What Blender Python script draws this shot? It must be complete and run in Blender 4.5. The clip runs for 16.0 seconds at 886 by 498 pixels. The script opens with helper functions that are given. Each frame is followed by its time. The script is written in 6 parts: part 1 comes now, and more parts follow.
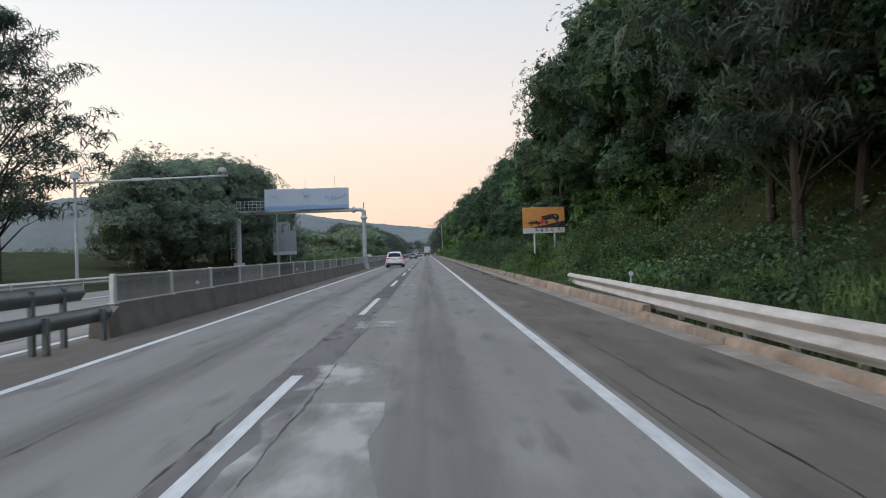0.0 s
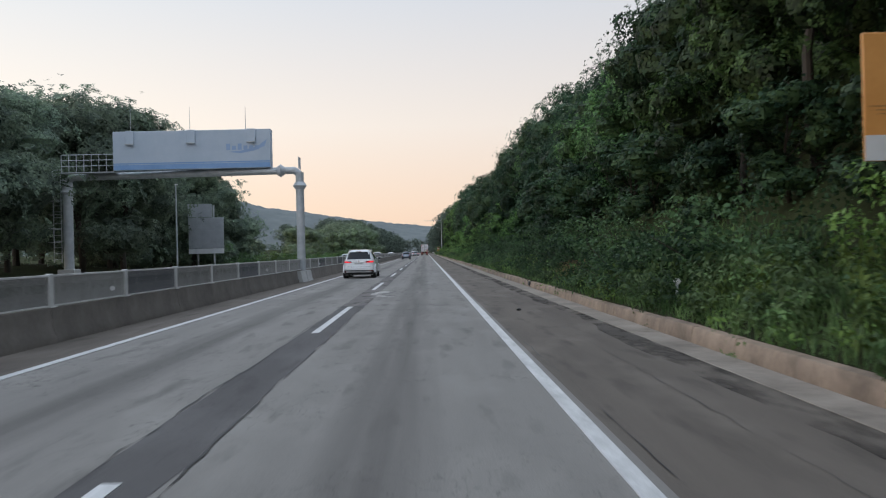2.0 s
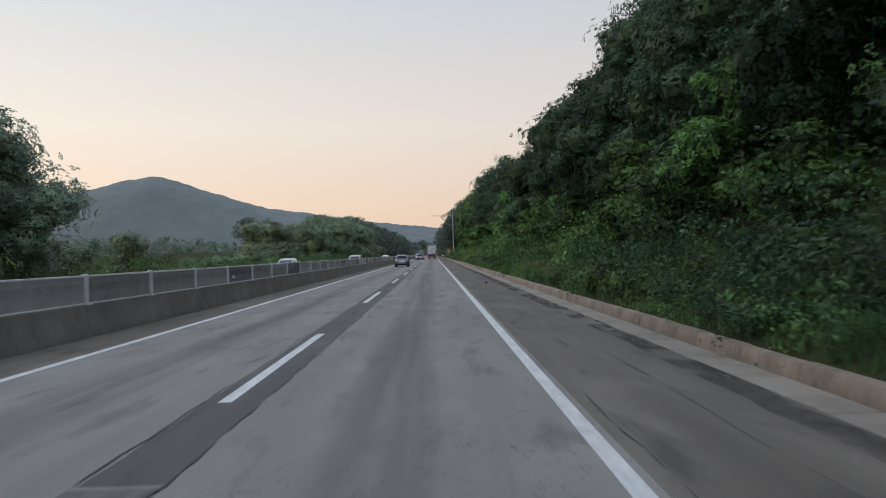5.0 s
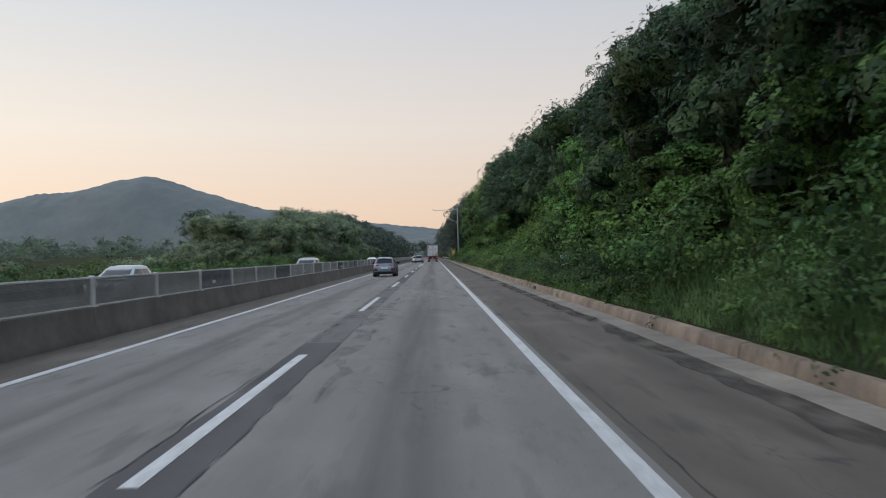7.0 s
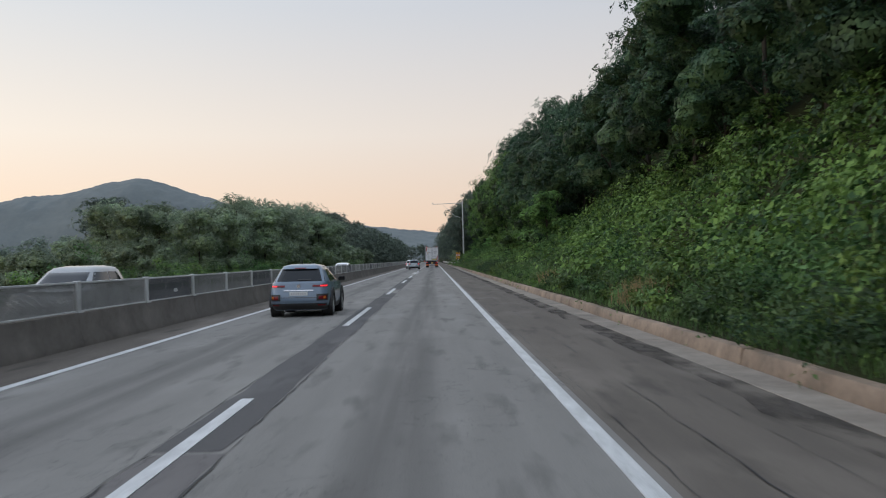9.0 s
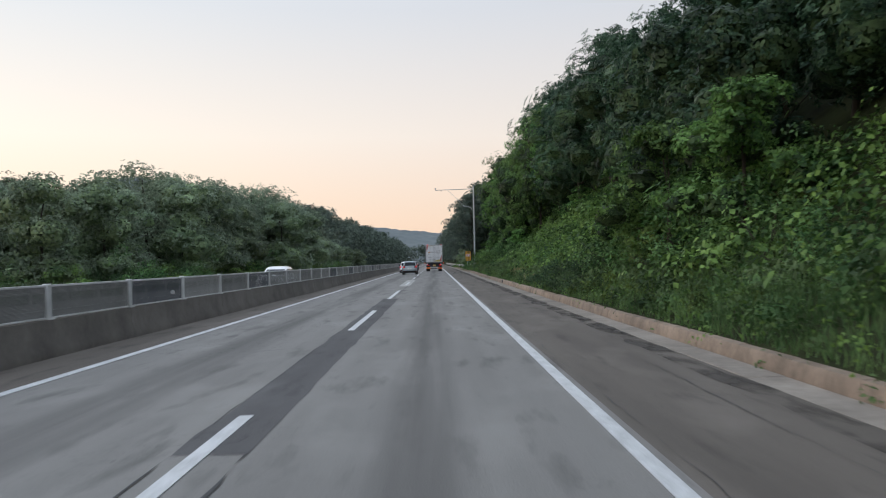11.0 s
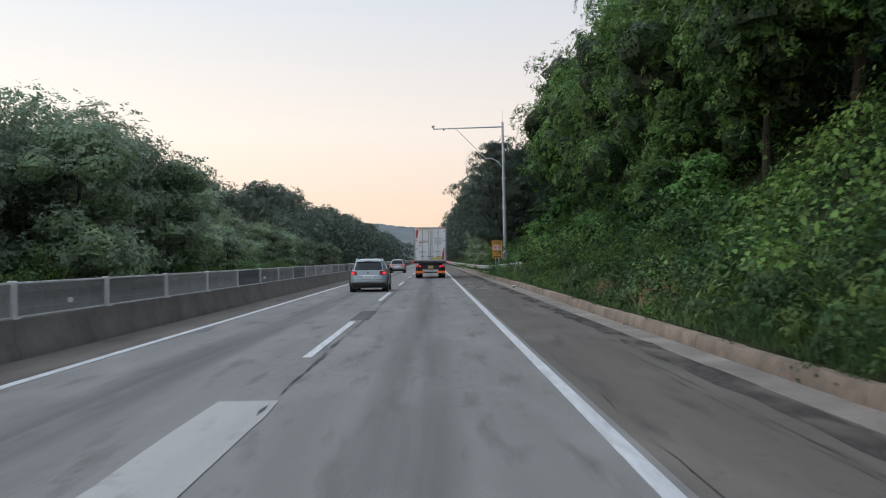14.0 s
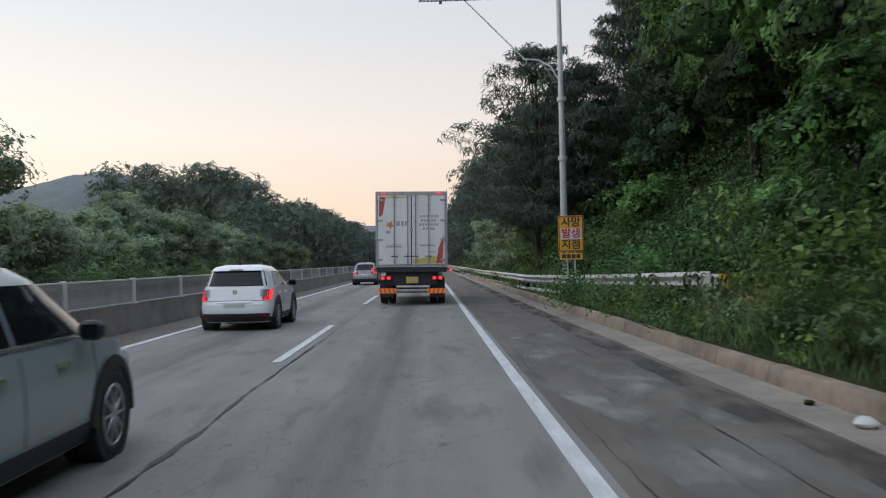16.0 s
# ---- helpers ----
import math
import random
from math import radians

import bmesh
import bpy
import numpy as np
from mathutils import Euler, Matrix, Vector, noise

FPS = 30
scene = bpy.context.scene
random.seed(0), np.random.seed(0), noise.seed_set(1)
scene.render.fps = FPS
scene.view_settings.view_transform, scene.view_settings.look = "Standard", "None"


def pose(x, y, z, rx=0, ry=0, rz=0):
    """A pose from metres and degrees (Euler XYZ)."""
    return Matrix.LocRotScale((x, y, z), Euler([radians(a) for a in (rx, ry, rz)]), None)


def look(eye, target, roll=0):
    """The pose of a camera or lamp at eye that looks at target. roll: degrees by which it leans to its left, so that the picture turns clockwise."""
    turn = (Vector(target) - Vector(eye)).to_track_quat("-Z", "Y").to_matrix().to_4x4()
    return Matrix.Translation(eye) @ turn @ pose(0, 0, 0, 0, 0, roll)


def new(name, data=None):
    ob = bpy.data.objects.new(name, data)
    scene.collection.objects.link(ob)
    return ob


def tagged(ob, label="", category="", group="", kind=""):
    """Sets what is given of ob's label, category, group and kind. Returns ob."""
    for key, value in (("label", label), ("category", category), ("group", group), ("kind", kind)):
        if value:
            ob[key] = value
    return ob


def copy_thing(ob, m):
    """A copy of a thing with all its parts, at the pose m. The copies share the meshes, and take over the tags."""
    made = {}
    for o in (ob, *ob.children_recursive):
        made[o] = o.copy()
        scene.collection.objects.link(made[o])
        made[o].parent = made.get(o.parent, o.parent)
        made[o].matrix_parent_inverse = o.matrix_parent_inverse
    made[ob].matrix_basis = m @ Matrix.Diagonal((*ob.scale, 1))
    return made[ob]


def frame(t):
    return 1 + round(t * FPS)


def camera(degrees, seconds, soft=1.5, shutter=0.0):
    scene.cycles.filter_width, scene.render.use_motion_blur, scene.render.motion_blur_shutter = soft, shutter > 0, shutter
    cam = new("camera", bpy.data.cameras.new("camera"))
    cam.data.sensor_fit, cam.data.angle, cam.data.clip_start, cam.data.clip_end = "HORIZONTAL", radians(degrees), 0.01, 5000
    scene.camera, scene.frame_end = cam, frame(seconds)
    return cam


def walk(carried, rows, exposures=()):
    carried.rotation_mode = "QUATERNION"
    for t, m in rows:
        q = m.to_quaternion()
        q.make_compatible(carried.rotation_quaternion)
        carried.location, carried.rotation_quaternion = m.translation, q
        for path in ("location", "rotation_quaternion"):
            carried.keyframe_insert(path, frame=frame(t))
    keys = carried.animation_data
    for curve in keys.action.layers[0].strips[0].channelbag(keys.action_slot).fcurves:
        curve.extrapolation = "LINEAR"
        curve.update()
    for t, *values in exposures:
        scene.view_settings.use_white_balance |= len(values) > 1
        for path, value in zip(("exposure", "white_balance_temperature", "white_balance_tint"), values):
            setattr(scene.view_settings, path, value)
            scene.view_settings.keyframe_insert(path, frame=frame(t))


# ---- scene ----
cam = camera(52.2, 16.0, 1.1, 0.14)
# seconds, x, y, z, pitch, roll, yaw: a car at about 80 km/h in the right-hand lane
ROWS = [
    (0.000, 1.735, -1.96, 1.570, 0.19, 1.65, -1.03),
    (0.500, 1.821, 8.82, 1.570, 0.10, 1.29, -1.11),
    (1.000, 1.989, 20.29, 1.570, 0.11, 1.43, -1.08),
    (1.500, 2.127, 32.44, 1.570, 0.19, 1.38, -1.14),
    (2.000, 2.219, 43.58, 1.570, 0.11, 1.37, -1.11),
    (2.500, 2.256, 54.42, 1.570, 0.22, 1.34, -1.20),
    (3.000, 2.312, 65.97, 1.570, 0.35, 1.29, -1.02),
    (3.833, 2.305, 84.94, 1.570, 0.33, 1.29, -0.86),
    (4.667, 2.298, 104.05, 1.570, 0.30, 1.30, -0.70),
    (5.500, 2.292, 122.59, 1.570, 0.27, 1.31, -0.54),
    (6.000, 2.204, 132.96, 1.570, 0.36, 1.27, -0.64),
    (6.500, 2.182, 144.21, 1.570, 0.39, 1.27, -0.58),
    (7.000, 2.155, 155.20, 1.570, 0.39, 1.34, -0.58),
    (7.500, 2.184, 165.89, 1.570, 0.37, 1.34, -0.50),
    (8.000, 2.171, 176.87, 1.570, 0.41, 1.22, -0.63),
    (8.500, 2.203, 188.21, 1.570, 0.38, 1.30, -0.59),
    (9.000, 2.185, 199.38, 1.570, 0.66, 1.30, -0.60),
    (9.833, 2.105, 216.98, 1.570, 0.70, 1.25, -0.57),
    (10.667, 2.025, 233.61, 1.570, 0.74, 1.20, -0.53),
    (11.500, 1.942, 251.33, 1.570, 0.78, 1.15, -0.50),
    (12.000, 1.925, 262.80, 1.570, 0.72, 1.30, -0.72),
    (12.500, 1.908, 274.06, 1.570, 0.76, 1.22, -0.67),
    (13.000, 1.939, 285.09, 1.570, 0.74, 1.35, -0.50),
    (13.500, 1.969, 295.91, 1.570, 0.70, 1.01, -0.60),
    (14.000, 2.061, 306.80, 1.570, 0.62, 0.89, -0.65),
    (14.500, 2.205, 317.82, 1.570, 0.65, 1.36, -0.61),
    (15.000, 2.320, 327.66, 1.570, 0.60, 1.30, -0.82),
    (15.500, 2.390, 337.47, 1.570, 0.75, 1.02, -0.90),
    (16.000, 2.465, 346.94, 1.570, 0.79, 1.08, -0.93),
]
EXPOSURE = 0.06
walk(cam, [(t, pose(x, y, z, 90 + pitch, roll, yaw)) for t, x, y, z, pitch, roll, yaw in ROWS],
     [(t, EXPOSURE + e) for t, e in ((0.0, 0.16), (0.5, 0.11), (1.0, -0.12), (1.5, -0.06), (2.0, 0.06), (2.5, 0.13), (3.0, 0.04), (5.5, -0.13), (6.5, -0.14), (8.5, -0.15), (9.0, -0.11), (11.5, 0.08), (12.5, 0.0), (13.5, 0.06), (14.0, 0.13), (15.0, 0.13), (16.0, 0.08))])

# ---------------------------------------------------------------- light: dusk sky, sun just down behind the left-hand hills
SUN_AZ, SUN_EL = radians(-104.0), radians(3.0)      # azimuth from +y, clockwise positive
world = bpy.data.worlds.new("dusk_sky")
scene.world = world
world.use_nodes = True
wn = world.node_tree
sky = wn.nodes.new("ShaderNodeTexSky")
sky.sky_type, sky.sun_disc = "NISHITA", False
sky.sun_elevation, sky.sun_rotation = SUN_EL, SUN_AZ
sky.altitude, sky.air_density, sky.dust_density, sky.ozone_density = 60.0, 1.0, 3.0, 1.2
bg = wn.nodes["Background"]
# thin evening haze: peach at the skyline, lavender grey overhead, over the clear-sky model
tc, sep = wn.nodes.new("ShaderNodeTexCoord"), wn.nodes.new("ShaderNodeSeparateXYZ")
wn.links.new(tc.outputs["Generated"], sep.inputs[0])
ramp = wn.nodes.new("ShaderNodeValToRGB")
HAZE = ((0.0, (0.92, 0.64, 0.48)), (0.045, (0.93, 0.72, 0.57)), (0.137, (0.89, 0.81, 0.75)), (0.27, (0.69, 0.72, 0.78)), (0.45, (0.73, 0.82, 0.97)), (1.0, (0.87, 1.03, 1.28)))
while len(ramp.color_ramp.elements) < len(HAZE):
    ramp.color_ramp.elements.new(0.5)
for e, (at, c) in zip(ramp.color_ramp.elements, HAZE):
    e.position, e.color = at, (*c, 1)
wn.links.new(sep.outputs["Z"], ramp.inputs["Fac"])
scaled, haze = wn.nodes.new("ShaderNodeMix"), wn.nodes.new("ShaderNodeMix")
for nd, mode, f in ((scaled, "MULTIPLY", 1.0), (haze, "MIX", 0.93)):
    nd.data_type, nd.blend_type = "RGBA", mode
    nd.inputs["Factor"].default_value = f
scaled.inputs["B"].default_value = (0.12, 0.12, 0.12, 1)
wn.links.new(sky.outputs["Color"], scaled.inputs["A"])
wn.links.new(scaled.outputs["Result"], haze.inputs["A"])
wn.links.new(ramp.outputs["Color"], haze.inputs["B"])
bg.inputs["Strength"].default_value = 1.0
# the sky is brighter towards the sunset and dimmer away from it


def vmath(op, a, b):
    nd = wn.nodes.new("ShaderNodeVectorMath")
    nd.operation = op
    for k, v in enumerate((a, b)):
        if isinstance(v, tuple):
            nd.inputs[k].default_value = v
        else:
            wn.links.new(v, nd.inputs[k])
    return nd.outputs["Value" if op == "DOT_PRODUCT" else "Vector"]


def smath(op, a, b):
    nd = wn.nodes.new("ShaderNodeMath")
    nd.operation = op
    for k, v in enumerate((a, b)):
        if isinstance(v, float):
            nd.inputs[k].default_value = v
        else:
            wn.links.new(v, nd.inputs[k])
    return nd.outputs[0]


side = smath("MULTIPLY_ADD", vmath("DOT_PRODUCT", tc.outputs["Generated"], (math.sin(SUN_AZ), math.cos(SUN_AZ), 0.0)), 0.20)
side.node.inputs[2].default_value = 1.045
# wide warm glow added out of view, to light the bank and rear faces
GLOW_EL = radians(18.0)
near_sun = vmath("DOT_PRODUCT", tc.outputs["Generated"], (math.sin(SUN_AZ) * math.cos(GLOW_EL), math.cos(SUN_AZ) * math.cos(GLOW_EL), math.sin(GLOW_EL)))
fill_glow = smath("POWER", smath("MAXIMUM", near_sun, 0.0), 4.0)
low_dir = (math.sin(radians(-34)), math.cos(radians(-34)), 0.06)
dusk = smath("POWER", smath("MAXIMUM", vmath("DOT_PRODUCT", tc.outputs["Generated"], low_dir), 0.0), 10.0)
cg = wn.nodes.new("ShaderNodeCombineXYZ")
for k, w in enumerate((0.62, 0.52, 0.40)):
    low_light = smath("MULTIPLY", dusk, (0.13, 0.115, 0.05)[k])
    wn.links.new(smath("ADD", smath("ADD", smath("MULTIPLY", fill_glow, w), low_light), side), cg.inputs[k])
wn.links.new(vmath("MULTIPLY", haze.outputs["Result"], cg.outputs[0]), bg.inputs["Color"])
sun = new("sun", bpy.data.lights.new("sun", "SUN"))
sun.data.energy, sun.data.angle, sun.data.color = 0.5, radians(16.0), (1.0, 0.80, 0.62)
sun.matrix_world = look((0, 0, 0), (-math.sin(SUN_AZ) * math.cos(SUN_EL), -math.cos(SUN_AZ) * math.cos(SUN_EL), -math.sin(SUN_EL)))

# ---------------------------------------------------------------- materials


def mat(name, c1, c2=None, scale=4.0, rough=0.6, metal=0.0, bump=0.0, bscale=60.0, stretch=(1, 1, 1), island=0.0, rough2=None, emit=None, power=0.0):
    """Principled surface with colour mottled at two scales and a fine relief, in world metres."""
    m = bpy.data.materials.new(name)
    m.use_nodes = True
    n, l = m.node_tree.nodes, m.node_tree.links
    p = n["Principled BSDF"]
    p.inputs["Roughness"].default_value, p.inputs["Metallic"].default_value = rough, metal
    if emit:
        p.inputs["Emission Color"].default_value, p.inputs["Emission Strength"].default_value = (*emit, 1), power
    if c2 is None:
        p.inputs["Base Color"].default_value = (*c1, 1)
        if not bump:
            return m
    geo = n.new("ShaderNodeNewGeometry")
    mp = n.new("ShaderNodeMapping")
    mp.inputs["Scale"].default_value = stretch
    l.new(geo.outputs["Position"], mp.inputs["Vector"])
    if c2 is not None:
        big, fine = n.new("ShaderNodeTexNoise"), n.new("ShaderNodeTexNoise")
        for t, s, d in ((big, scale, 5.0), (fine, scale * 9.0, 3.0)):
            t.inputs["Scale"].default_value, t.inputs["Detail"].default_value, t.inputs["Roughness"].default_value = s, d, 0.6
            l.new(mp.outputs["Vector"], t.inputs["Vector"])
        add = n.new("ShaderNodeMath")
        add.operation = "MULTIPLY_ADD"
        add.inputs[1].default_value = 0.35
        l.new(fine.outputs["Fac"], add.inputs[0])
        l.new(big.outputs["Fac"], add.inputs[2])
        rng = n.new("ShaderNodeMapRange")
        rng.inputs["From Min"].default_value, rng.inputs["From Max"].default_value = 0.42, 0.95
        l.new(add.outputs[0], rng.inputs["Value"])
        mix = n.new("ShaderNodeMix")
        mix.data_type = "RGBA"
        mix.inputs["A"].default_value, mix.inputs["B"].default_value = (*c1, 1), (*c2, 1)
        l.new(rng.outputs["Result"], mix.inputs["Factor"])
        col = mix.outputs["Result"]
        if island:
            info = n.new("ShaderNodeObjectInfo")
            r2 = n.new("ShaderNodeMapRange")
            r2.inputs["To Min"].default_value, r2.inputs["To Max"].default_value = 1 - island, 1 + island
            l.new(info.outputs["Random"], r2.inputs["Value"])
            hsv = n.new("ShaderNodeHueSaturation")
            l.new(r2.outputs["Result"], hsv.inputs["Value"])
            l.new(col, hsv.inputs["Color"])
            col = hsv.outputs["Color"]
        l.new(col, p.inputs["Base Color"])
        if rough2 is not None:
            r3 = n.new("ShaderNodeMapRange")
            r3.inputs["To Min"].default_value, r3.inputs["To Max"].default_value = rough, rough2
            l.new(rng.outputs["Result"], r3.inputs["Value"])
            l.new(r3.outputs["Result"], p.inputs["Roughness"])
    if bump:
        t = n.new("ShaderNodeTexNoise")
        t.inputs["Scale"].default_value, t.inputs["Detail"].default_value = bscale, 4.0
        l.new(geo.outputs["Position"], t.inputs["Vector"])
        b = n.new("ShaderNodeBump")
        b.inputs["Strength"].default_value, b.inputs["Distance"].default_value = bump, 0.01
        l.new(t.outputs["Fac"], b.inputs["Height"])
        l.new(b.outputs["Normal"], p.inputs["Normal"])
    return m


def leaf_mat(name, dark, light, through_light=0.3, cells=0.0, cut=0.0):
    """Leaves: colour varies from leaf to leaf and tree to tree, and some light passes through; with cells (leaves a metre) a face is a spray of small leaves, open between them by cut."""
    m = bpy.data.materials.new(name)
    m.use_nodes = True
    n, l = m.node_tree.nodes, m.node_tree.links
    p, out = n["Principled BSDF"], n["Material Output"]
    p.inputs["Roughness"].default_value = 0.55
    p.inputs["Specular IOR Level"].default_value = 0.14
    geo, info = n.new("ShaderNodeNewGeometry"), n.new("ShaderNodeObjectInfo")
    mix = n.new("ShaderNodeMix")
    mix.data_type = "RGBA"
    mix.inputs["A"].default_value, mix.inputs["B"].default_value = (*dark, 1), (*light, 1)
    grow, sum_, lim = n.new("ShaderNodeTexNoise"), n.new("ShaderNodeMath"), n.new("ShaderNodeMapRange")
    grow.inputs["Scale"].default_value, grow.inputs["Detail"].default_value = 0.55, 2.0
    l.new(geo.outputs["Position"], grow.inputs["Vector"])
    lim.inputs["From Min"].default_value, lim.inputs["From Max"].default_value = 0.36, 0.66
    lim.inputs["To Min"].default_value, lim.inputs["To Max"].default_value = -0.35, 0.75
    l.new(grow.outputs["Fac"], lim.inputs["Value"])
    sum_.operation, sum_.use_clamp = "MULTIPLY_ADD", True
    sum_.inputs[1].default_value = 0.6
    vor = None
    if cells:
        vor, warp, vadd, grey = n.new("ShaderNodeTexVoronoi"), n.new("ShaderNodeTexNoise"), n.new("ShaderNodeVectorMath"), n.new("ShaderNodeMath")
        vor.inputs["Scale"].default_value, warp.inputs["Scale"].default_value = cells, cells * 0.8
        vadd.operation = "MULTIPLY_ADD"
        vadd.inputs[1].default_value = (0.5 / cells,) * 3
        l.new(warp.outputs["Color"], vadd.inputs[0])
        l.new(geo.outputs["Position"], vadd.inputs[2])
        l.new(geo.outputs["Position"], warp.inputs["Vector"])
        l.new(vadd.outputs[0], vor.inputs["Vector"])
        hue = n.new("ShaderNodeSeparateXYZ")
        l.new(vor.outputs["Color"], hue.inputs[0])
        grey.operation = "MULTIPLY_ADD"
        grey.inputs[1].default_value, grey.inputs[2].default_value = 1.5, -0.25
        l.new(hue.outputs["X"], grey.inputs[0])
        l.new(grey.outputs[0], sum_.inputs[0])
    else:
        l.new(geo.outputs["Random Per Island"], sum_.inputs[0])
    l.new(lim.outputs["Result"], sum_.inputs[2])
    l.new(sum_.outputs[0], mix.inputs["Factor"])
    hsv = n.new("ShaderNodeHueSaturation")
    for sock, a, b in (("Value", 0.7, 1.35), ("Hue", 0.485, 0.512)):
        r = n.new("ShaderNodeMapRange")
        r.inputs["To Min"].default_value, r.inputs["To Max"].default_value = a, b
        l.new(info.outputs["Random"], r.inputs["Value"])
        l.new(r.outputs["Result"], hsv.inputs[sock])
    l.new(mix.outputs["Result"], hsv.inputs["Color"])
    l.new(hsv.outputs["Color"], p.inputs["Base Color"])
    tr = n.new("ShaderNodeBsdfTranslucent")
    l.new(hsv.outputs["Color"], tr.inputs["Color"])
    ms = n.new("ShaderNodeMixShader")
    ms.inputs["Fac"].default_value = through_light
    l.new(p.outputs["BSDF"], ms.inputs[1])
    l.new(tr.outputs["BSDF"], ms.inputs[2])
    l.new(ms.outputs["Shader"], out.inputs["Surface"])
    if cut:
        less, clear, ms2 = n.new("ShaderNodeMath"), n.new("ShaderNodeBsdfTransparent"), n.new("ShaderNodeMixShader")
        less.operation = "LESS_THAN"
        less.inputs[1].default_value = cut
        l.new(vor.outputs["Distance"], less.inputs[0])
        l.new(less.outputs[0], ms2.inputs["Fac"])
        l.new(clear.outputs["BSDF"], ms2.inputs[1])
        l.new(ms.outputs["Shader"], ms2.inputs[2])
        l.new(ms2.outputs["Shader"], out.inputs["Surface"])
    return m


def asphalt(name, c1, c2, worn, track=0.0, rough=0.85, blotch=0.0):
    """Old road surface: long worn streaks, stains, cracks and stone grain; track darkens the oil strip and polishes the wheel paths of 3.6 m lanes."""
    m = bpy.data.materials.new(name)
    m.use_nodes = True
    n, l = m.node_tree.nodes, m.node_tree.links
    p = n["Principled BSDF"]
    geo = n.new("ShaderNodeNewGeometry")

    def noise_of(sx, sy, detail, lo, hi):
        mp, t, r = n.new("ShaderNodeMapping"), n.new("ShaderNodeTexNoise"), n.new("ShaderNodeMapRange")
        mp.inputs["Scale"].default_value = (sx, sy, 1)
        t.inputs["Scale"].default_value, t.inputs["Detail"].default_value = 1.0, detail
        r.inputs["From Min"].default_value, r.inputs["From Max"].default_value = lo, hi
        l.new(geo.outputs["Position"], mp.inputs["Vector"])
        l.new(mp.outputs["Vector"], t.inputs["Vector"])
        l.new(t.outputs["Fac"], r.inputs["Value"])
        return r.outputs["Result"]

    def mixed(a, b, fac):
        x = n.new("ShaderNodeMix")
        x.data_type = "RGBA"
        for s, v in (("A", a), ("B", b), ("Factor", fac)):
            if isinstance(v, tuple):
                x.inputs[s].default_value = (*v, 1)
            elif isinstance(v, float):
                x.inputs[s].default_value = v
            else:
                l.new(v, x.inputs[s])
        return x.outputs["Result"]

    def times(a, k):
        x = n.new("ShaderNodeMath")
        x.operation, x.use_clamp = "MULTIPLY", True
        l.new(a, x.inputs[0])
        if isinstance(k, float):
            x.inputs[1].default_value = k
        else:
            l.new(k, x.inputs[1])
        return x.outputs[0]

    col = mixed(c1, c2, noise_of(1.6, 0.10, 5.0, 0.3, 0.7))
    col = mixed(col, worn, times(noise_of(0.9, 0.30, 6.0, 0.52, 0.72), 0.6))
    col = mixed(col, tuple(0.45 * v for v in c1), times(noise_of(2.6, 0.45, 7.0, 0.56, 0.72), 0.7))
    grain = noise_of(55.0, 40.0, 3.0, 0.3, 0.7)
    col = mixed(col, tuple(1.5 * v for v in c2), times(grain, 0.22))
    if track:
        sep, w = n.new("ShaderNodeSeparateXYZ"), n.new("ShaderNodeMath")
        l.new(geo.outputs["Position"], sep.inputs[0])
        w.operation = "MULTIPLY"
        w.inputs[1].default_value = 2 * math.pi / 3.6
        l.new(sep.outputs["X"], w.inputs[0])
        cs = n.new("ShaderNodeMath")
        cs.operation = "COSINE"
        l.new(w.outputs[0], cs.inputs[0])
        r = n.new("ShaderNodeMapRange")
        r.inputs["From Min"].default_value, r.inputs["From Max"].default_value = -0.55, -1.0
        l.new(cs.outputs[0], r.inputs["Value"])
        col = mixed(col, tuple(0.62 * v for v in c1), times(times(r.outputs["Result"], noise_of(2.5, 0.06, 4.0, 0.25, 0.6)), track))
    vor = n.new("ShaderNodeTexVoronoi")
    vor.feature = "DISTANCE_TO_EDGE"
    mpv, warp, vadd = n.new("ShaderNodeMapping"), n.new("ShaderNodeTexNoise"), n.new("ShaderNodeVectorMath")
    mpv.inputs["Scale"].default_value = (0.45, 0.16, 1.0)
    warp.inputs["Scale"].default_value, warp.inputs["Detail"].default_value = 1.3, 5.0
    l.new(geo.outputs["Position"], mpv.inputs["Vector"])
    l.new(geo.outputs["Position"], warp.inputs["Vector"])
    vadd.operation = "MULTIPLY_ADD"
    vadd.inputs[1].default_value = (0.8, 0.8, 0.0)
    l.new(warp.outputs["Color"], vadd.inputs[0])
    l.new(mpv.outputs["Vector"], vadd.inputs[2])
    l.new(vadd.outputs[0], vor.inputs["Vector"])
    cr = n.new("ShaderNodeMapRange")
    cr.inputs["From Min"].default_value, cr.inputs["From Max"].default_value = 0.010, 0.0
    l.new(vor.outputs["Distance"], cr.inputs["Value"])
    crack = times(cr.outputs["Result"], noise_of(0.25, 0.12, 3.0, 0.48, 0.6))
    col = mixed(col, (0.03, 0.03, 0.03), times(crack, 0.8))
    l.new(col, p.inputs["Base Color"])
    if blotch:
        l.new(times(noise_of(1.5, 0.55, 5.0, blotch, blotch + 0.22), 0.92), p.inputs["Alpha"])
    p.inputs["Roughness"].default_value = rough
    p.inputs["Specular IOR Level"].default_value = 0.28
    b = n.new("ShaderNodeBump")
    b.inputs["Strength"].default_value, b.inputs["Distance"].default_value = 0.35, 0.006
    l.new(grain, b.inputs["Height"])
    l.new(b.outputs["Normal"], p.inputs["Normal"])
    return m


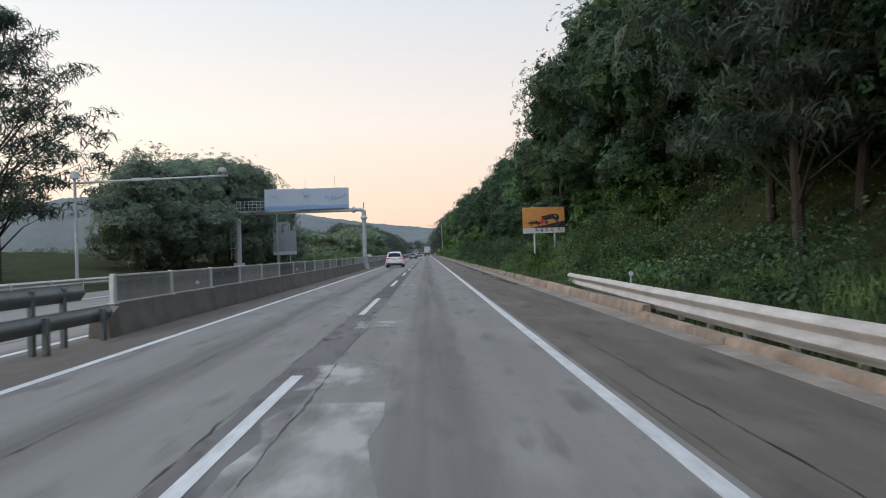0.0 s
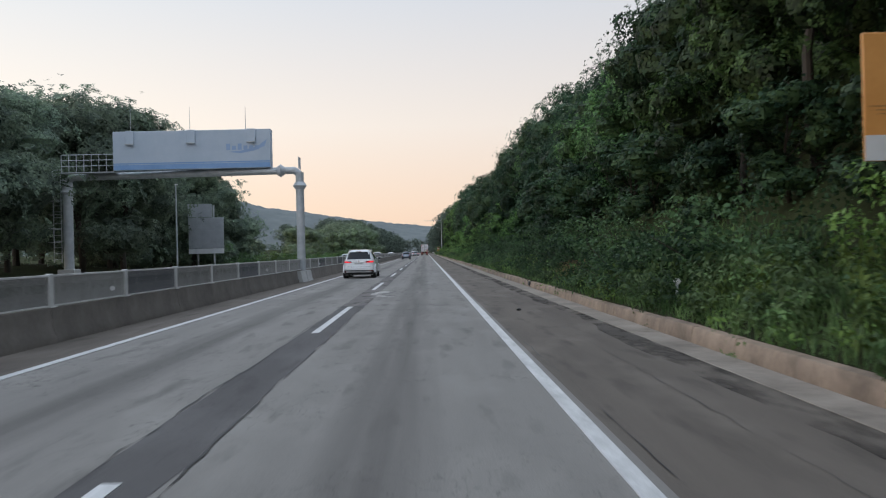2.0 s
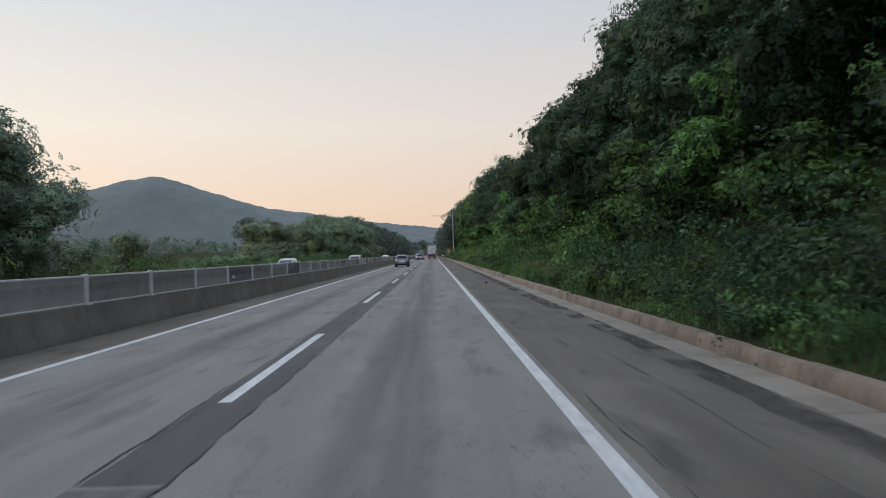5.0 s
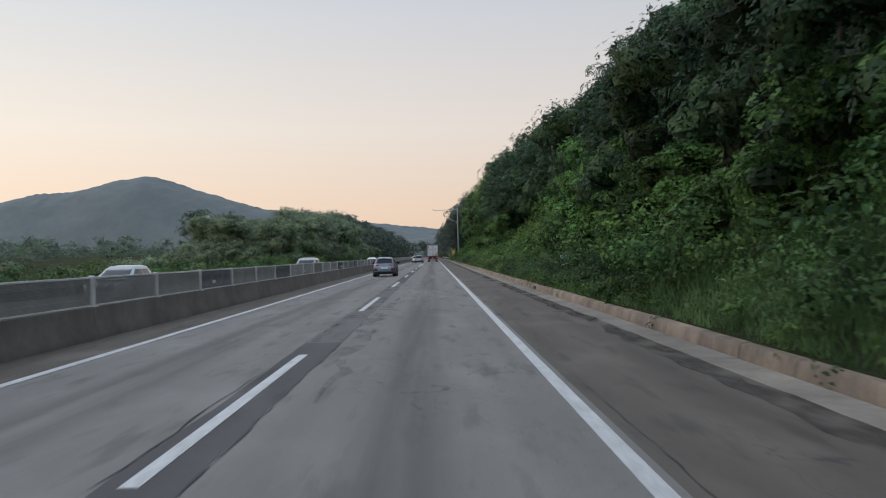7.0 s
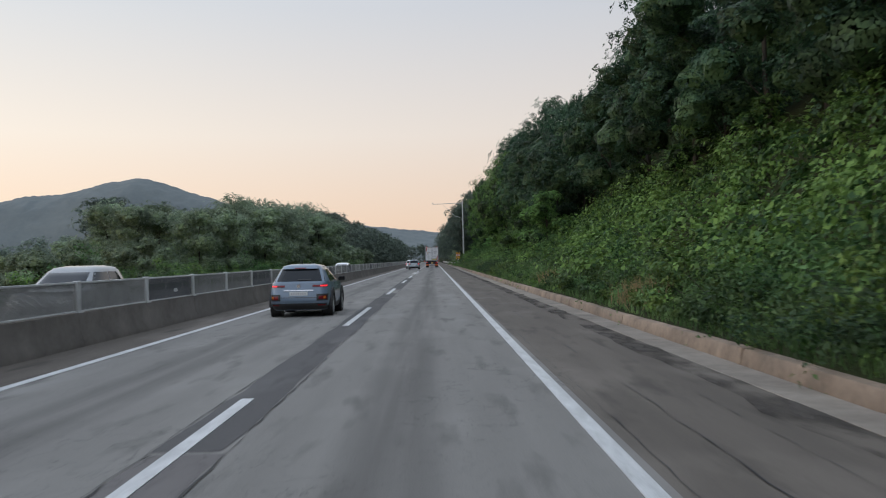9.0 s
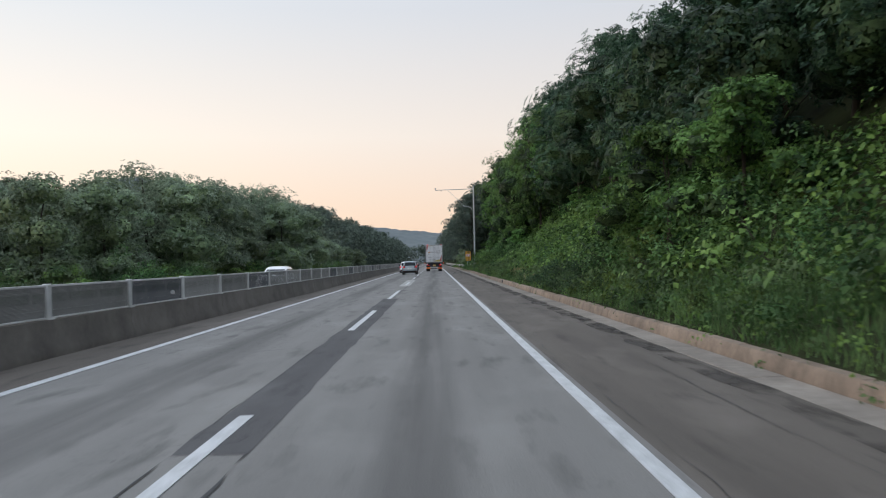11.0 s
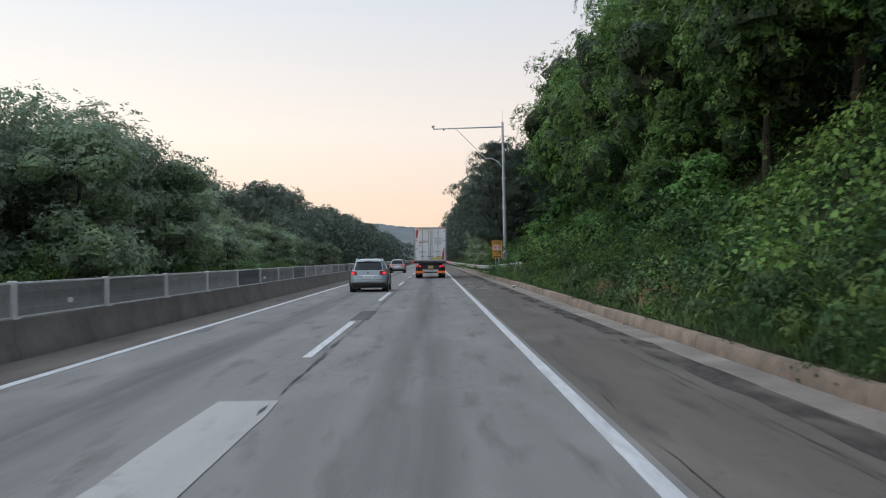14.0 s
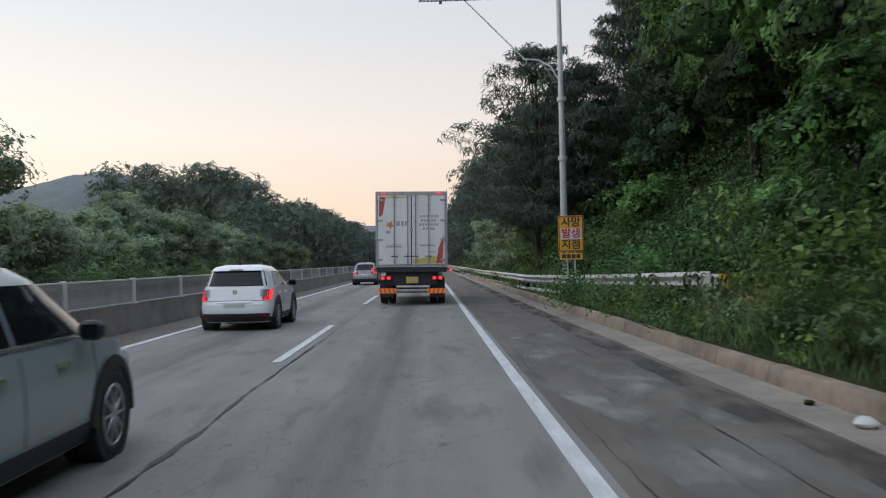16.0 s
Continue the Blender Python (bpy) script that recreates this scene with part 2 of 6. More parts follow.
M_ROAD = asphalt("grey_asphalt", (0.176, 0.166, 0.152), (0.226, 0.214, 0.196), (0.290, 0.275, 0.252), track=0.85)
M_SHOULDER = asphalt("brown_grey_asphalt", (0.094, 0.080, 0.067), (0.142, 0.122, 0.102), (0.215, 0.186, 0.158))
M_DARKEDGE = asphalt("dark_edge_asphalt", (0.058, 0.050, 0.043), (0.082, 0.071, 0.061), (0.118, 0.103, 0.089), blotch=0.40)
M_PATCH = asphalt("dark_repair_asphalt", (0.074, 0.070, 0.069), (0.102, 0.097, 0.095), (0.150, 0.144, 0.140))
M_MAUVE = asphalt("worn_mauve_repair_asphalt", (0.128, 0.116, 0.112), (0.172, 0.158, 0.150), (0.235, 0.220, 0.208), blotch=0.25)
M_PALE = asphalt("pale_repair_concrete", (0.34, 0.325, 0.30), (0.41, 0.395, 0.365), (0.46, 0.44, 0.41))
M_CEMENT = asphalt("pale_worn_cement", (0.36, 0.345, 0.32), (0.44, 0.42, 0.39), (0.50, 0.48, 0.45), blotch=0.38)
M_STAIN = asphalt("pale_cement_stain", (0.20, 0.186, 0.168), (0.25, 0.235, 0.215), (0.30, 0.282, 0.26), blotch=0.44)
M_TAR = asphalt("black_crack_filler", (0.022, 0.022, 0.022), (0.036, 0.036, 0.036), (0.05, 0.05, 0.05), rough=0.6)
M_LINE = mat("worn_white_road_paint", (0.42, 0.42, 0.41), (0.70, 0.70, 0.69), 2.5, 0.6, bump=0.3, bscale=120, stretch=(3, 0.6, 1))
M_CONC = mat("stained_concrete", (0.090, 0.078, 0.066), (0.195, 0.174, 0.150), 0.9, 0.85, bump=0.5, bscale=30, island=0.12)
M_KERB = mat("pinkish_kerb_concrete", (0.125, 0.093, 0.068), (0.40, 0.30, 0.22), 1.1, 0.85, bump=0.6, bscale=30, island=0.14)
M_GUTTER = mat("gutter_concrete", (0.145, 0.122, 0.100), (0.34, 0.295, 0.245), 0.7, 0.85, bump=0.4, bscale=40, island=0.1)
M_FAIRING = mat("pale_painted_concrete", (0.36, 0.36, 0.35), (0.52, 0.52, 0.50), 1.5, 0.8, bump=0.3, bscale=40)
M_SOIL = mat("dark_leaf_litter_soil", (0.016, 0.020, 0.010), (0.045, 0.055, 0.022), 0.8, 0.95, bump=1.0, bscale=6)
M_SOIL.node_tree.nodes["Principled BSDF"].inputs["Specular IOR Level"].default_value = 0.05
M_GALV = mat("dull_galvanised_steel", (0.36, 0.39, 0.41), (0.52, 0.55, 0.57), 3.0, 0.5, metal=0.2, bump=0.1, bscale=30, island=0.06)
M_RAILPAINT = mat("dirty_white_rail_paint", (0.31, 0.29, 0.265), (0.55, 0.53, 0.505), 2.0, 0.5, bump=0.1, bscale=30, stretch=(1, 0.5, 2), island=0.05)
M_DARKRAIL = mat("weathered_grey_green_steel", (0.09, 0.11, 0.105), (0.17, 0.19, 0.185), 2.0, 0.5, metal=0.3, bump=0.15, bscale=30)
M_FENCEPAINT = mat("pale_grey_fence_paint", (0.44, 0.44, 0.43), (0.66, 0.66, 0.645), 2.5, 0.5, bump=0.15, bscale=30, island=0.06)
M_SLAT = mat("grey_fence_slats", (0.175, 0.172, 0.165), (0.28, 0.277, 0.268), 1.2, 0.6, metal=0.2, island=0.28)
M_SLATDARK = mat("dark_fence_slats", (0.055, 0.06, 0.07), (0.095, 0.10, 0.11), 1.2, 0.6, metal=0.2, island=0.2)
M_SIGNBACK = mat("dull_aluminium_sign_back", (0.34, 0.37, 0.40), (0.46, 0.49, 0.52), 1.5, 0.5, metal=0.2, island=0.05)
M_BARK = mat("brown_grey_bark", (0.024, 0.020, 0.016), (0.066, 0.055, 0.044), 6.0, 0.95, bump=1.0, bscale=25, stretch=(1, 1, 0.2))
GREEN = (0.022, 0.054, 0.021), (0.136, 0.250, 0.086)
FRESH = (0.026, 0.066, 0.020), (0.158, 0.288, 0.082)
# deep green, darkened further to hold the shade of the bank wood
DEEP_SHADE = (0.011, 0.028, 0.017), (0.060, 0.116, 0.062)
# distance haze is put into these two leaf colours
FAR_HAZE = (0.095, 0.130, 0.108), (0.195, 0.250, 0.195)
PALE_HAZE = (0.135, 0.178, 0.122), (0.265, 0.332, 0.225)
# core leaves are darker than the outer ones: shade inside crowns, put into colour
M_INNER = leaf_mat("shade_toned_core_leaves", (0.012, 0.026, 0.012), (0.066, 0.112, 0.048), 0.1, 9.0, 0.64)
# core leaves of the left-hand trees, lifted in colour by the same haze
M_INNERPALE = leaf_mat("hazy_inner_leaves", (0.095, 0.138, 0.072), (0.235, 0.31, 0.16), 0.1, 5.5, 0.60)
M_INNERMID = leaf_mat("haze_lifted_inner_leaves", (0.075, 0.105, 0.080), (0.18, 0.24, 0.16), 0.2, 7.0, 0.60)
M_LEAF = leaf_mat("mixed_green_leaves", *GREEN)
# darker copy of the green leaves, with the shade near the wood in its colour
M_DEEPLEAF = leaf_mat("shade_dark_shrub_leaves", (0.016, 0.036, 0.018), (0.085, 0.148, 0.066))
M_SPRAY = leaf_mat("mixed_green_leaf_sprays", *GREEN, 0.3, 10.5, 0.52)
M_SPRAYFRESH = leaf_mat("fresh_green_leaf_sprays", *FRESH, 0.35, 9.5, 0.52)
M_FARLEAF = leaf_mat("hazy_blue_green_leaf_sprays", *FAR_HAZE, 0.3, 4.0, 0.56)
M_SPRAY2 = leaf_mat("shade_deep_green_leaf_sprays", *DEEP_SHADE, 0.3, 9.5, 0.52)
M_SPRAY3 = leaf_mat("haze_pale_leaf_sprays", *PALE_HAZE, 0.55, 5.5, 0.50)
# left grove: leaf colour raised to hold the haze in front of it
M_LEFTDARK = leaf_mat("haze_lifted_blue_green_leaf_sprays", (0.085, 0.118, 0.092), (0.22, 0.29, 0.20), 0.5, 7.0, 0.52)
M_VINE = leaf_mat("fresh_green_vine_leaves", (0.022, 0.052, 0.014), (0.170, 0.268, 0.068))
M_PINE = leaf_mat("blue_green_pine_needles", (0.040, 0.058, 0.046), (0.092, 0.126, 0.096), 0.22)
M_GRASS = leaf_mat("tall_green_grass", (0.050, 0.096, 0.034), (0.150, 0.235, 0.088))
M_WEED = leaf_mat("grey_green_weed_leaves", (0.040, 0.082, 0.034), (0.150, 0.240, 0.100))
M_STRAW = leaf_mat("dry_straw_grass", (0.26, 0.20, 0.10), (0.44, 0.35, 0.19))
M_BLACK = mat("black_plastic", (0.018, 0.018, 0.019), (0.03, 0.03, 0.031), 8, 0.55)
M_TYRE = mat("black_rubber", (0.016, 0.016, 0.016), (0.03, 0.029, 0.028), 12, 0.85, bump=0.3, bscale=80)
M_RIM = mat("silver_alloy", (0.40, 0.41, 0.42), (0.55, 0.56, 0.57), 6, 0.35, metal=0.8)
M_GLASS = mat("tinted_car_glass", (0.010, 0.012, 0.015), None, rough=0.05)
M_GLASS.node_tree.nodes["Principled BSDF"].inputs["Specular IOR Level"].default_value = 0.32
M_REDLAMP = mat("lit_red_lamp", (0.5, 0.02, 0.02), None, rough=0.2, emit=(1.0, 0.035, 0.05), power=1.15)
M_REDDIM = mat("red_lamp_glass", (0.16, 0.010, 0.012), None, rough=0.12)
M_AMBER = mat("amber_lamp_glass", (0.55, 0.16, 0.03), None, rough=0.15)
M_WHITEPLASTIC = mat("white_lamp_plastic", (0.6, 0.6, 0.6), (0.7, 0.7, 0.7), 10, 0.3)
M_PLATE = mat("pale_number_plate", (0.55, 0.57, 0.58), (0.66, 0.68, 0.68), 12, 0.4)
M_PLATEYELLOW = mat("yellow_number_plate", (0.50, 0.34, 0.06), (0.60, 0.42, 0.09), 12, 0.45)
M_INK = mat("dark_ink", (0.03, 0.032, 0.036), None, rough=0.6)
M_GREYINK = mat("faded_grey_ink", (0.40, 0.39, 0.40), None, rough=0.6)
M_CHROME = mat("brushed_chrome", (0.55, 0.55, 0.56), (0.7, 0.7, 0.71), 20, 0.25, metal=0.9)


def paint(name, c):
    m = mat(name, tuple(0.93 * v for v in c), c, 1.2, 0.28)
    m.node_tree.nodes["Principled BSDF"].inputs["Coat Weight"].default_value = 0.6
    m.node_tree.nodes["Principled BSDF"].inputs["Coat Roughness"].default_value = 0.06
    return m


M_WHITECAR = paint("white_car_paint", (0.84, 0.85, 0.86))
M_BLUECAR = paint("grey_blue_car_paint", (0.165, 0.225, 0.300))
M_GREYCAR = paint("grey_green_car_paint", (0.31, 0.37, 0.395))
M_SILVERCAR = paint("silver_car_paint", (0.27, 0.28, 0.29))

# ---------------------------------------------------------------- mesh helpers


def mesh_of(name, bm, material, angle=38.0):
    bmesh.ops.recalc_face_normals(bm, faces=bm.faces[:])
    lim = radians(angle)
    for f in bm.faces:
        f.smooth = True
    for e in bm.edges:
        if len(e.link_faces) == 2 and e.calc_face_angle(0.0) > lim:
            e.smooth = False
    me = bpy.data.meshes.new(name)
    bm.to_mesh(me)
    bm.free()
    for m in material if isinstance(material, (list, tuple)) else [material]:
        me.materials.append(m)
    return me


def part(name, bm, material, parent=None, label="", at=None):
    """One mesh object from a bmesh (or a ready mesh), under its thing or part."""
    me = bm if isinstance(bm, bpy.types.Mesh) else mesh_of(name, bm, material)
    ob = new(name, me)
    ob.parent = parent
    if at is not None:
        ob.matrix_basis = at
    if label:
        tagged(ob, label)
    return ob


def thing(name, label, category, m=None, group="", kind=""):
    ob = new(name)
    ob.empty_display_size = 0.2
    if m is not None:
        ob.matrix_basis = m
    return tagged(ob, label, category, group, kind)


def setting(name, bm, material, label="", category=""):
    me = bm if isinstance(bm, bpy.types.Mesh) else mesh_of(name, bm, material)
    return tagged(new(name, me), label, category, "", "structure")


def box(bm, x0, x1, y0, y1, z0, z1, bevel=0.0):
    r = bmesh.ops.create_cube(bm, size=1.0, matrix=Matrix.Translation(((x0 + x1) / 2, (y0 + y1) / 2, (z0 + z1) / 2)) @ Matrix.Diagonal((x1 - x0, y1 - y0, z1 - z0, 1)))
    if bevel:
        es = list({e for v in r["verts"] for e in v.link_edges})
        bmesh.ops.bevel(bm, geom=es, offset=bevel, segments=1, affect="EDGES")
    return bm


def boxed(*a, **k):
    return box(bmesh.new(), *a, **k)


def rod(bm, a, b, r, n=10, r2=None):
    a, b = Vector(a), Vector(b)
    d = b - a
    q = d.to_track_quat("Z", "Y").to_matrix().to_4x4()
    bmesh.ops.create_cone(bm, cap_ends=True, segments=n, radius1=r, radius2=r if r2 is None else r2, depth=d.length, matrix=Matrix.Translation((a + b) / 2) @ q)
    return bm


def rodded(*a, **k):
    return rod(bmesh.new(), *a, **k)


def tube(bm, pts, r, n=8):
    """A bent pipe through the points."""
    for a, b in zip(pts[:-1], pts[1:]):
        rod(bm, a, b, r, n)
    for p in pts[1:-1]:
        bmesh.ops.create_uvsphere(bm, u_segments=n, v_segments=5, radius=r * 1.02, matrix=Matrix.Translation(p))
    return bm


def sweep(bm, profile, path, closed=True):
    """Profile points (x, z) carried along path points (x, y, z)."""
    rings = [[bm.verts.new((px + x, py, pz + z)) for x, z in profile] for px, py, pz in path]
    k = len(profile)
    for a, b in zip(rings[:-1], rings[1:]):
        for i in range(k if closed else k - 1):
            bm.faces.new((a[i], a[(i + 1) % k], b[(i + 1) % k], b[i]))
    if closed:
        bm.faces.new(rings[0])
        bm.faces.new(rings[-1])
    return bm


def quads_mesh(name, verts, faces, material):
    me = bpy.data.meshes.new(name)
    me.from_pydata(verts, [], faces)
    me.materials.append(material)
    return me


def fast_quads(name, v, material, k=4):
    """A mesh of loose k-sided faces from an array of n*k vertices."""
    n = len(v) // k
    me = bpy.data.meshes.new(name)
    me.vertices.add(n * k)
    me.vertices.foreach_set("co", np.asarray(v, dtype=np.float32).ravel())
    me.loops.add(n * k)
    me.loops.foreach_set("vertex_index", np.arange(n * k, dtype=np.int32))
    me.polygons.add(n)
    me.polygons.foreach_set("loop_start", np.arange(0, n * k, k, dtype=np.int32))
    me.update(calc_edges=True)
    me.materials.append(material)
    return me


def words(name, text, size, material, parent, m, label=""):
    """Writing as a flat mesh, standing upright in its parent's x-z plane, seen from -y."""
    cu = bpy.data.curves.new(name, "FONT")
    cu.body, cu.size, cu.align_x, cu.align_y, cu.extrude, cu.offset = text, size, "CENTER", "CENTER", 0.002, size * 0.022
    tmp = bpy.data.objects.new(name, cu)
    scene.collection.objects.link(tmp)
    me = bpy.data.meshes.new_from_object(tmp.evaluated_get(bpy.context.evaluated_depsgraph_get()))
    bpy.data.objects.remove(tmp)
    bpy.data.curves.remove(cu)
    me.materials.clear()
    me.materials.append(material)
    return part(name, me, material, parent, label, m @ pose(0, 0, 0, 90, 0, 0))

# ---------------------------------------------------------------- the lie of the land
rng = np.random.default_rng(7)
VINE_BANKS = ((150.0, 164.0), (213.0, 262.0), (284.0, 332.0))        # stretches where the bank is open and grown over with creepers


def waves(x, y):
    return (np.sin(x * 0.9 + 1.3 * np.sin(y * 0.23)) + np.sin(y * 0.41 + 0.7 * np.sin(x * 0.6)) + 0.6 * np.sin(y * 1.13 + x * 0.77)) / 2.6


def kerb_off(y):
    """How far the kerb stands out from its straight line."""
    return np.interp(y, [330, 346, 362, 380], [0.0, 0.15, 0.15, 0.0])


def ground_z(x, y):
    """Height of the ground beside the carriageways: a cut bank on the right, verge and valley on the left."""
    x, y = np.asarray(x, float), np.asarray(y, float)
    edge = 6.6 + kerb_off(y)
    d = np.clip(x - edge, 0, None)
    foot = np.interp(y, [-50, 20, 45, 600], [5.5, 5.5, 2.6, 2.6])
    base = np.interp(y, [-50, 37, 46], [0.0, 0.0, 0.22])
    flat = np.interp(y, [-50, 37, 46], [0.10, 0.10, 0.26])
    right = base + flat * np.minimum(d, 2.0) + 0.26 * np.clip(np.minimum(d, foot) - 2.0, 0, None) + 0.80 * np.clip(d - foot, 0, 24.0) + 0.22 * waves(x, y) * np.clip(d / 3, 0, 1)
    e = np.clip(-16.2 - x, 0, None)
    rise = np.interp(y, [-60, 120, 160, 250, 310, 420, 700], [0.10, 0.10, -0.14, -0.14, 0.05, 0.12, 0.12])
    left = -0.05 + rise * np.minimum(e, 30) + 0.15 * waves(x, y) * np.clip(e / 3, 0, 1)
    return np.where(x > edge, right, np.where(x < -16.2, left, -0.10))


def terrain():
    xs = np.concatenate([np.array([-2500, -1500, -900, -500, -300, -200, -140, -100, -75, -60]), np.arange(-50, -16, 2.0), np.array([-16.2, -10, -5, 0, 5, 6.0, 6.55, 6.62]),
                         np.array([6.7, 6.78]), np.arange(7.2, 26, 0.8), np.arange(27, 46, 3.0), np.array([60, 90, 140, 250, 500, 900, 1600, 2500])])
    ys = np.concatenate([np.array([-400, -200, -120]), np.arange(-80, 520, 2.5), np.arange(520, 760, 12.0), np.array([800, 900, 1100, 1400, 1900, 2600, 3400])])
    gx, gy = np.meshgrid(xs, ys)
    gz = ground_z(gx, gy)
    nx, ny = len(xs), len(ys)
    i = np.arange(nx * ny).reshape(ny, nx)
    f = np.stack([i[:-1, :-1], i[:-1, 1:], i[1:, 1:], i[1:, :-1]], -1).reshape(-1, 4)
    me = quads_mesh("ground", np.stack([gx, gy, gz], -1).reshape(-1, 3).tolist(), f.tolist(), M_SOIL)
    for p in me.polygons:
        p.use_smooth = True
    return me


setting("ground", terrain(), M_SOIL, "dark overgrown soil rising as a bank beside the road", "ground")
Y0, Y1 = -90.0, 900.0


def strip(name, x0, x1, material, label, category="road"):
    return setting(name, boxed(x0, x1, Y0, Y1, -0.30, 0.0), material, label, category)


road = strip("road", -3.62, 3.76, M_ROAD, "worn grey asphalt of the two-lane carriageway")
strip("road_shoulder", 3.76, 6.42, M_SHOULDER, "brownish cracked asphalt hard shoulder beside the kerb")
strip("road_median_edge", -5.32, -3.62, M_SHOULDER, "dirty narrow asphalt strip along the median barrier")
strip("road_opposite", -15.9, -5.32, M_ROAD, "grey asphalt of the oncoming carriageway")

# repaired strips lie along the lane joint, with crooked edges


def patch(name, x0, x1, y0, y1, z, material, label, ragged=0.05, seed=1, taper=0.0):
    r = np.random.default_rng(seed)
    k = max(3, int((y1 - y0) / 0.9))
    bm = bmesh.new()
    rows = []
    for i in range(k + 1):
        y = y0 + (y1 - y0) * i / k
        a, b = x0 + r.normal(0, ragged), x1 + r.normal(0, ragged)
        if taper:
            a += (b - 0.04 - a) * max(0.0, 1 - min(y - y0, y1 - y) / taper)
        rows.append([bm.verts.new((a, y, z)), bm.verts.new((b, y + r.normal(0, 0.1) * (0 < i < k), z))])
    for p, q in zip(rows[:-1], rows[1:]):
        bm.faces.new((p[0], p[1], q[1], q[0]))
    return setting(name, bm, material, label, "road patch")


for i, (a, b, c, d) in enumerate(((-0.27, 0.39, 29.5, 70.5), (-0.22, 0.40, 118, 172), (-0.21, 0.38, 207, 243), (-0.24, 0.40, 248, 279.2), (-0.14, 0.36, 330.4, 334.6))):
    patch("road_patch_dark", a, b, c, d, 0.004, M_PATCH, "dark strip of newer asphalt along the lane joint", 0.014, 20 + i)
for i, (a, b, c, d) in enumerate(((-0.24, 0.36, -30, 29.4), (-0.26, 0.40, 70.6, 117.9), (-0.22, 0.40, 172.1, 206.9))):
    patch("road_patch_mauve", a, b, c, d, 0.003, M_MAUVE, "worn mauve-grey strip of older repair along the lane joint", 0.014, 30 + i)
for i, (a, b, c, d) in enumerate(((0.25, 1.25, 2.0, 7.6), (0.25, 1.15, 8.6, 11.0), (0.1, 1.2, 17.2, 19.2), (0.45, 1.05, 39.5, 44.6), (0.2, 1.05, 75, 80))):
    patch("road_patch_pale", a, b, c, d, 0.006 + 0.0006 * i, M_CEMENT, "pale worn cement stain in the lane", 0.10, 40 + i)
patch("road_patch_pale", 0.48, 0.86, 165, 190, 0.0055, M_STAIN, "long pale cement streak beside the lane joint", 0.07, 54, 9.0)
patch("road_patch_pale", -0.36, 0.33, 298.2, 317.0, 0.0075, M_PALE, "pale straight-edged concrete strip along the lane joint", 0.012, 55)
for i, (a, b, c, d) in enumerate(((4.0, 5.5, 350.5, 358), (4.4, 5.7, 355, 361), (4.0, 5.2, 360, 366), (4.7, 5.5, 46.6, 48.4))):
    patch("road_patch_pale", a, b, c, d, 0.004 + 0.0008 * i, M_STAIN, "pale cement stain spilled over the hard shoulder", 0.16, 60 + i)


for i, (c, d) in enumerate(((36, 68), (62, 132), (122, 180), (172, 268), (258, 304), (296, 440))):
    patch("road_patch_dark", 5.48, 5.90, c, d, 0.003 + 0.0008 * i, M_DARKEDGE, "dark edge of the hard shoulder by the gutter", 0.05, 70 + i, 7.0)


def seam(x, y0, y1, w, seed, z=0.0095):
    """A wandering filled crack along the road."""
    r = np.random.default_rng(seed)
    k = int((y1 - y0) / 0.35)
    off = np.convolve(r.normal(0, 0.05, k + 9), np.ones(9) / 9, "same")[:k + 1] * 0.9 + r.normal(0, 0.010, k + 1)
    bm = bmesh.new()
    prev = None
    for i in range(k + 1):
        y, ww = y0 + (y1 - y0) * i / k, w * (r.uniform(0.15, 0.7) if r.uniform() < 0.72 else 0.02) * (0.35 + 0.65 * abs(math.sin(0.13 * i + seed)))
        cur = [bm.verts.new((x + off[i] - ww, y, z)), bm.verts.new((x + off[i] + ww, y, z))]
        if prev:
            bm.faces.new((prev[0], prev[1], cur[1], cur[0]))
        prev = cur
    return setting("road_crack", bm, M_TAR, "dark wandering crack line in the asphalt", "road crack")


for i, (x, a, b, w) in enumerate(((-0.27, -5, 100, 0.026), (0.40, -5, 118, 0.030), (-0.25, 100, 206, 0.022), (0.41, 118, 248, 0.030), (-0.23, 205, 280, 0.022), (-1.75, -8, 30, 0.020), (0.19, 279, 299, 0.06), (0.24, 316, 364, 0.075), (0.26, 360, 420, 0.03), (3.88, -10, 60, 0.011), (3.90, 62, 180, 0.012), (3.88, 186, 300, 0.011), (3.92, 300, 420, 0.013), (4.9, 30, 130, 0.012), (5.1, 170, 330, 0.012), (4.45, 196, 246, 0.014), (4.62, 340, 376, 0.018), (5.05, 348, 372, 0.016), (4.35, 2, 24, 0.018), (5.2, 286, 326, 0.013), (-1.5, 262, 300, 0.010))):
    seam(x, a, b, w, 80 + i)

# painted lines
lines = thing("road_marking", "white painted lane lines on grey asphalt", "road marking", kind="structure")
for x, nm in ((3.6, "edge_line"), (-3.51, "edge_line"), (-5.55, "edge_line"), (-12.9, "edge_line")):
    part(nm, boxed(x - 0.08, x + 0.08, Y0, Y1, -0.01, 0.007), M_LINE, lines)
dash = mesh_of("dash", boxed(-0.075, 0.075, 0, 8.4, -0.01, 0.010), M_LINE)
for k in range(-4, 42):
    part("dash", dash, M_LINE, lines, at=pose(0, 1.50 + 20 * k, 0))
    part("dash", dash, M_LINE, lines, at=pose(-9.2, 4.0 + 20 * k, 0))
part("dash", boxed(-0.085, 0.07, 279.0, 281.7, -0.01, 0.0085), M_LINE, lines, "older worn end of a dash")
# small square pits milled into the lane beside the edge line
pit = mesh_of("pit", boxed(-0.10, 0.10, -0.07, 0.07, -0.01, 0.005, bevel=0.004), M_PATCH)
pits = thing("road_pit", "row of small dark patched holes beside the edge line", "road patch", kind="structure")
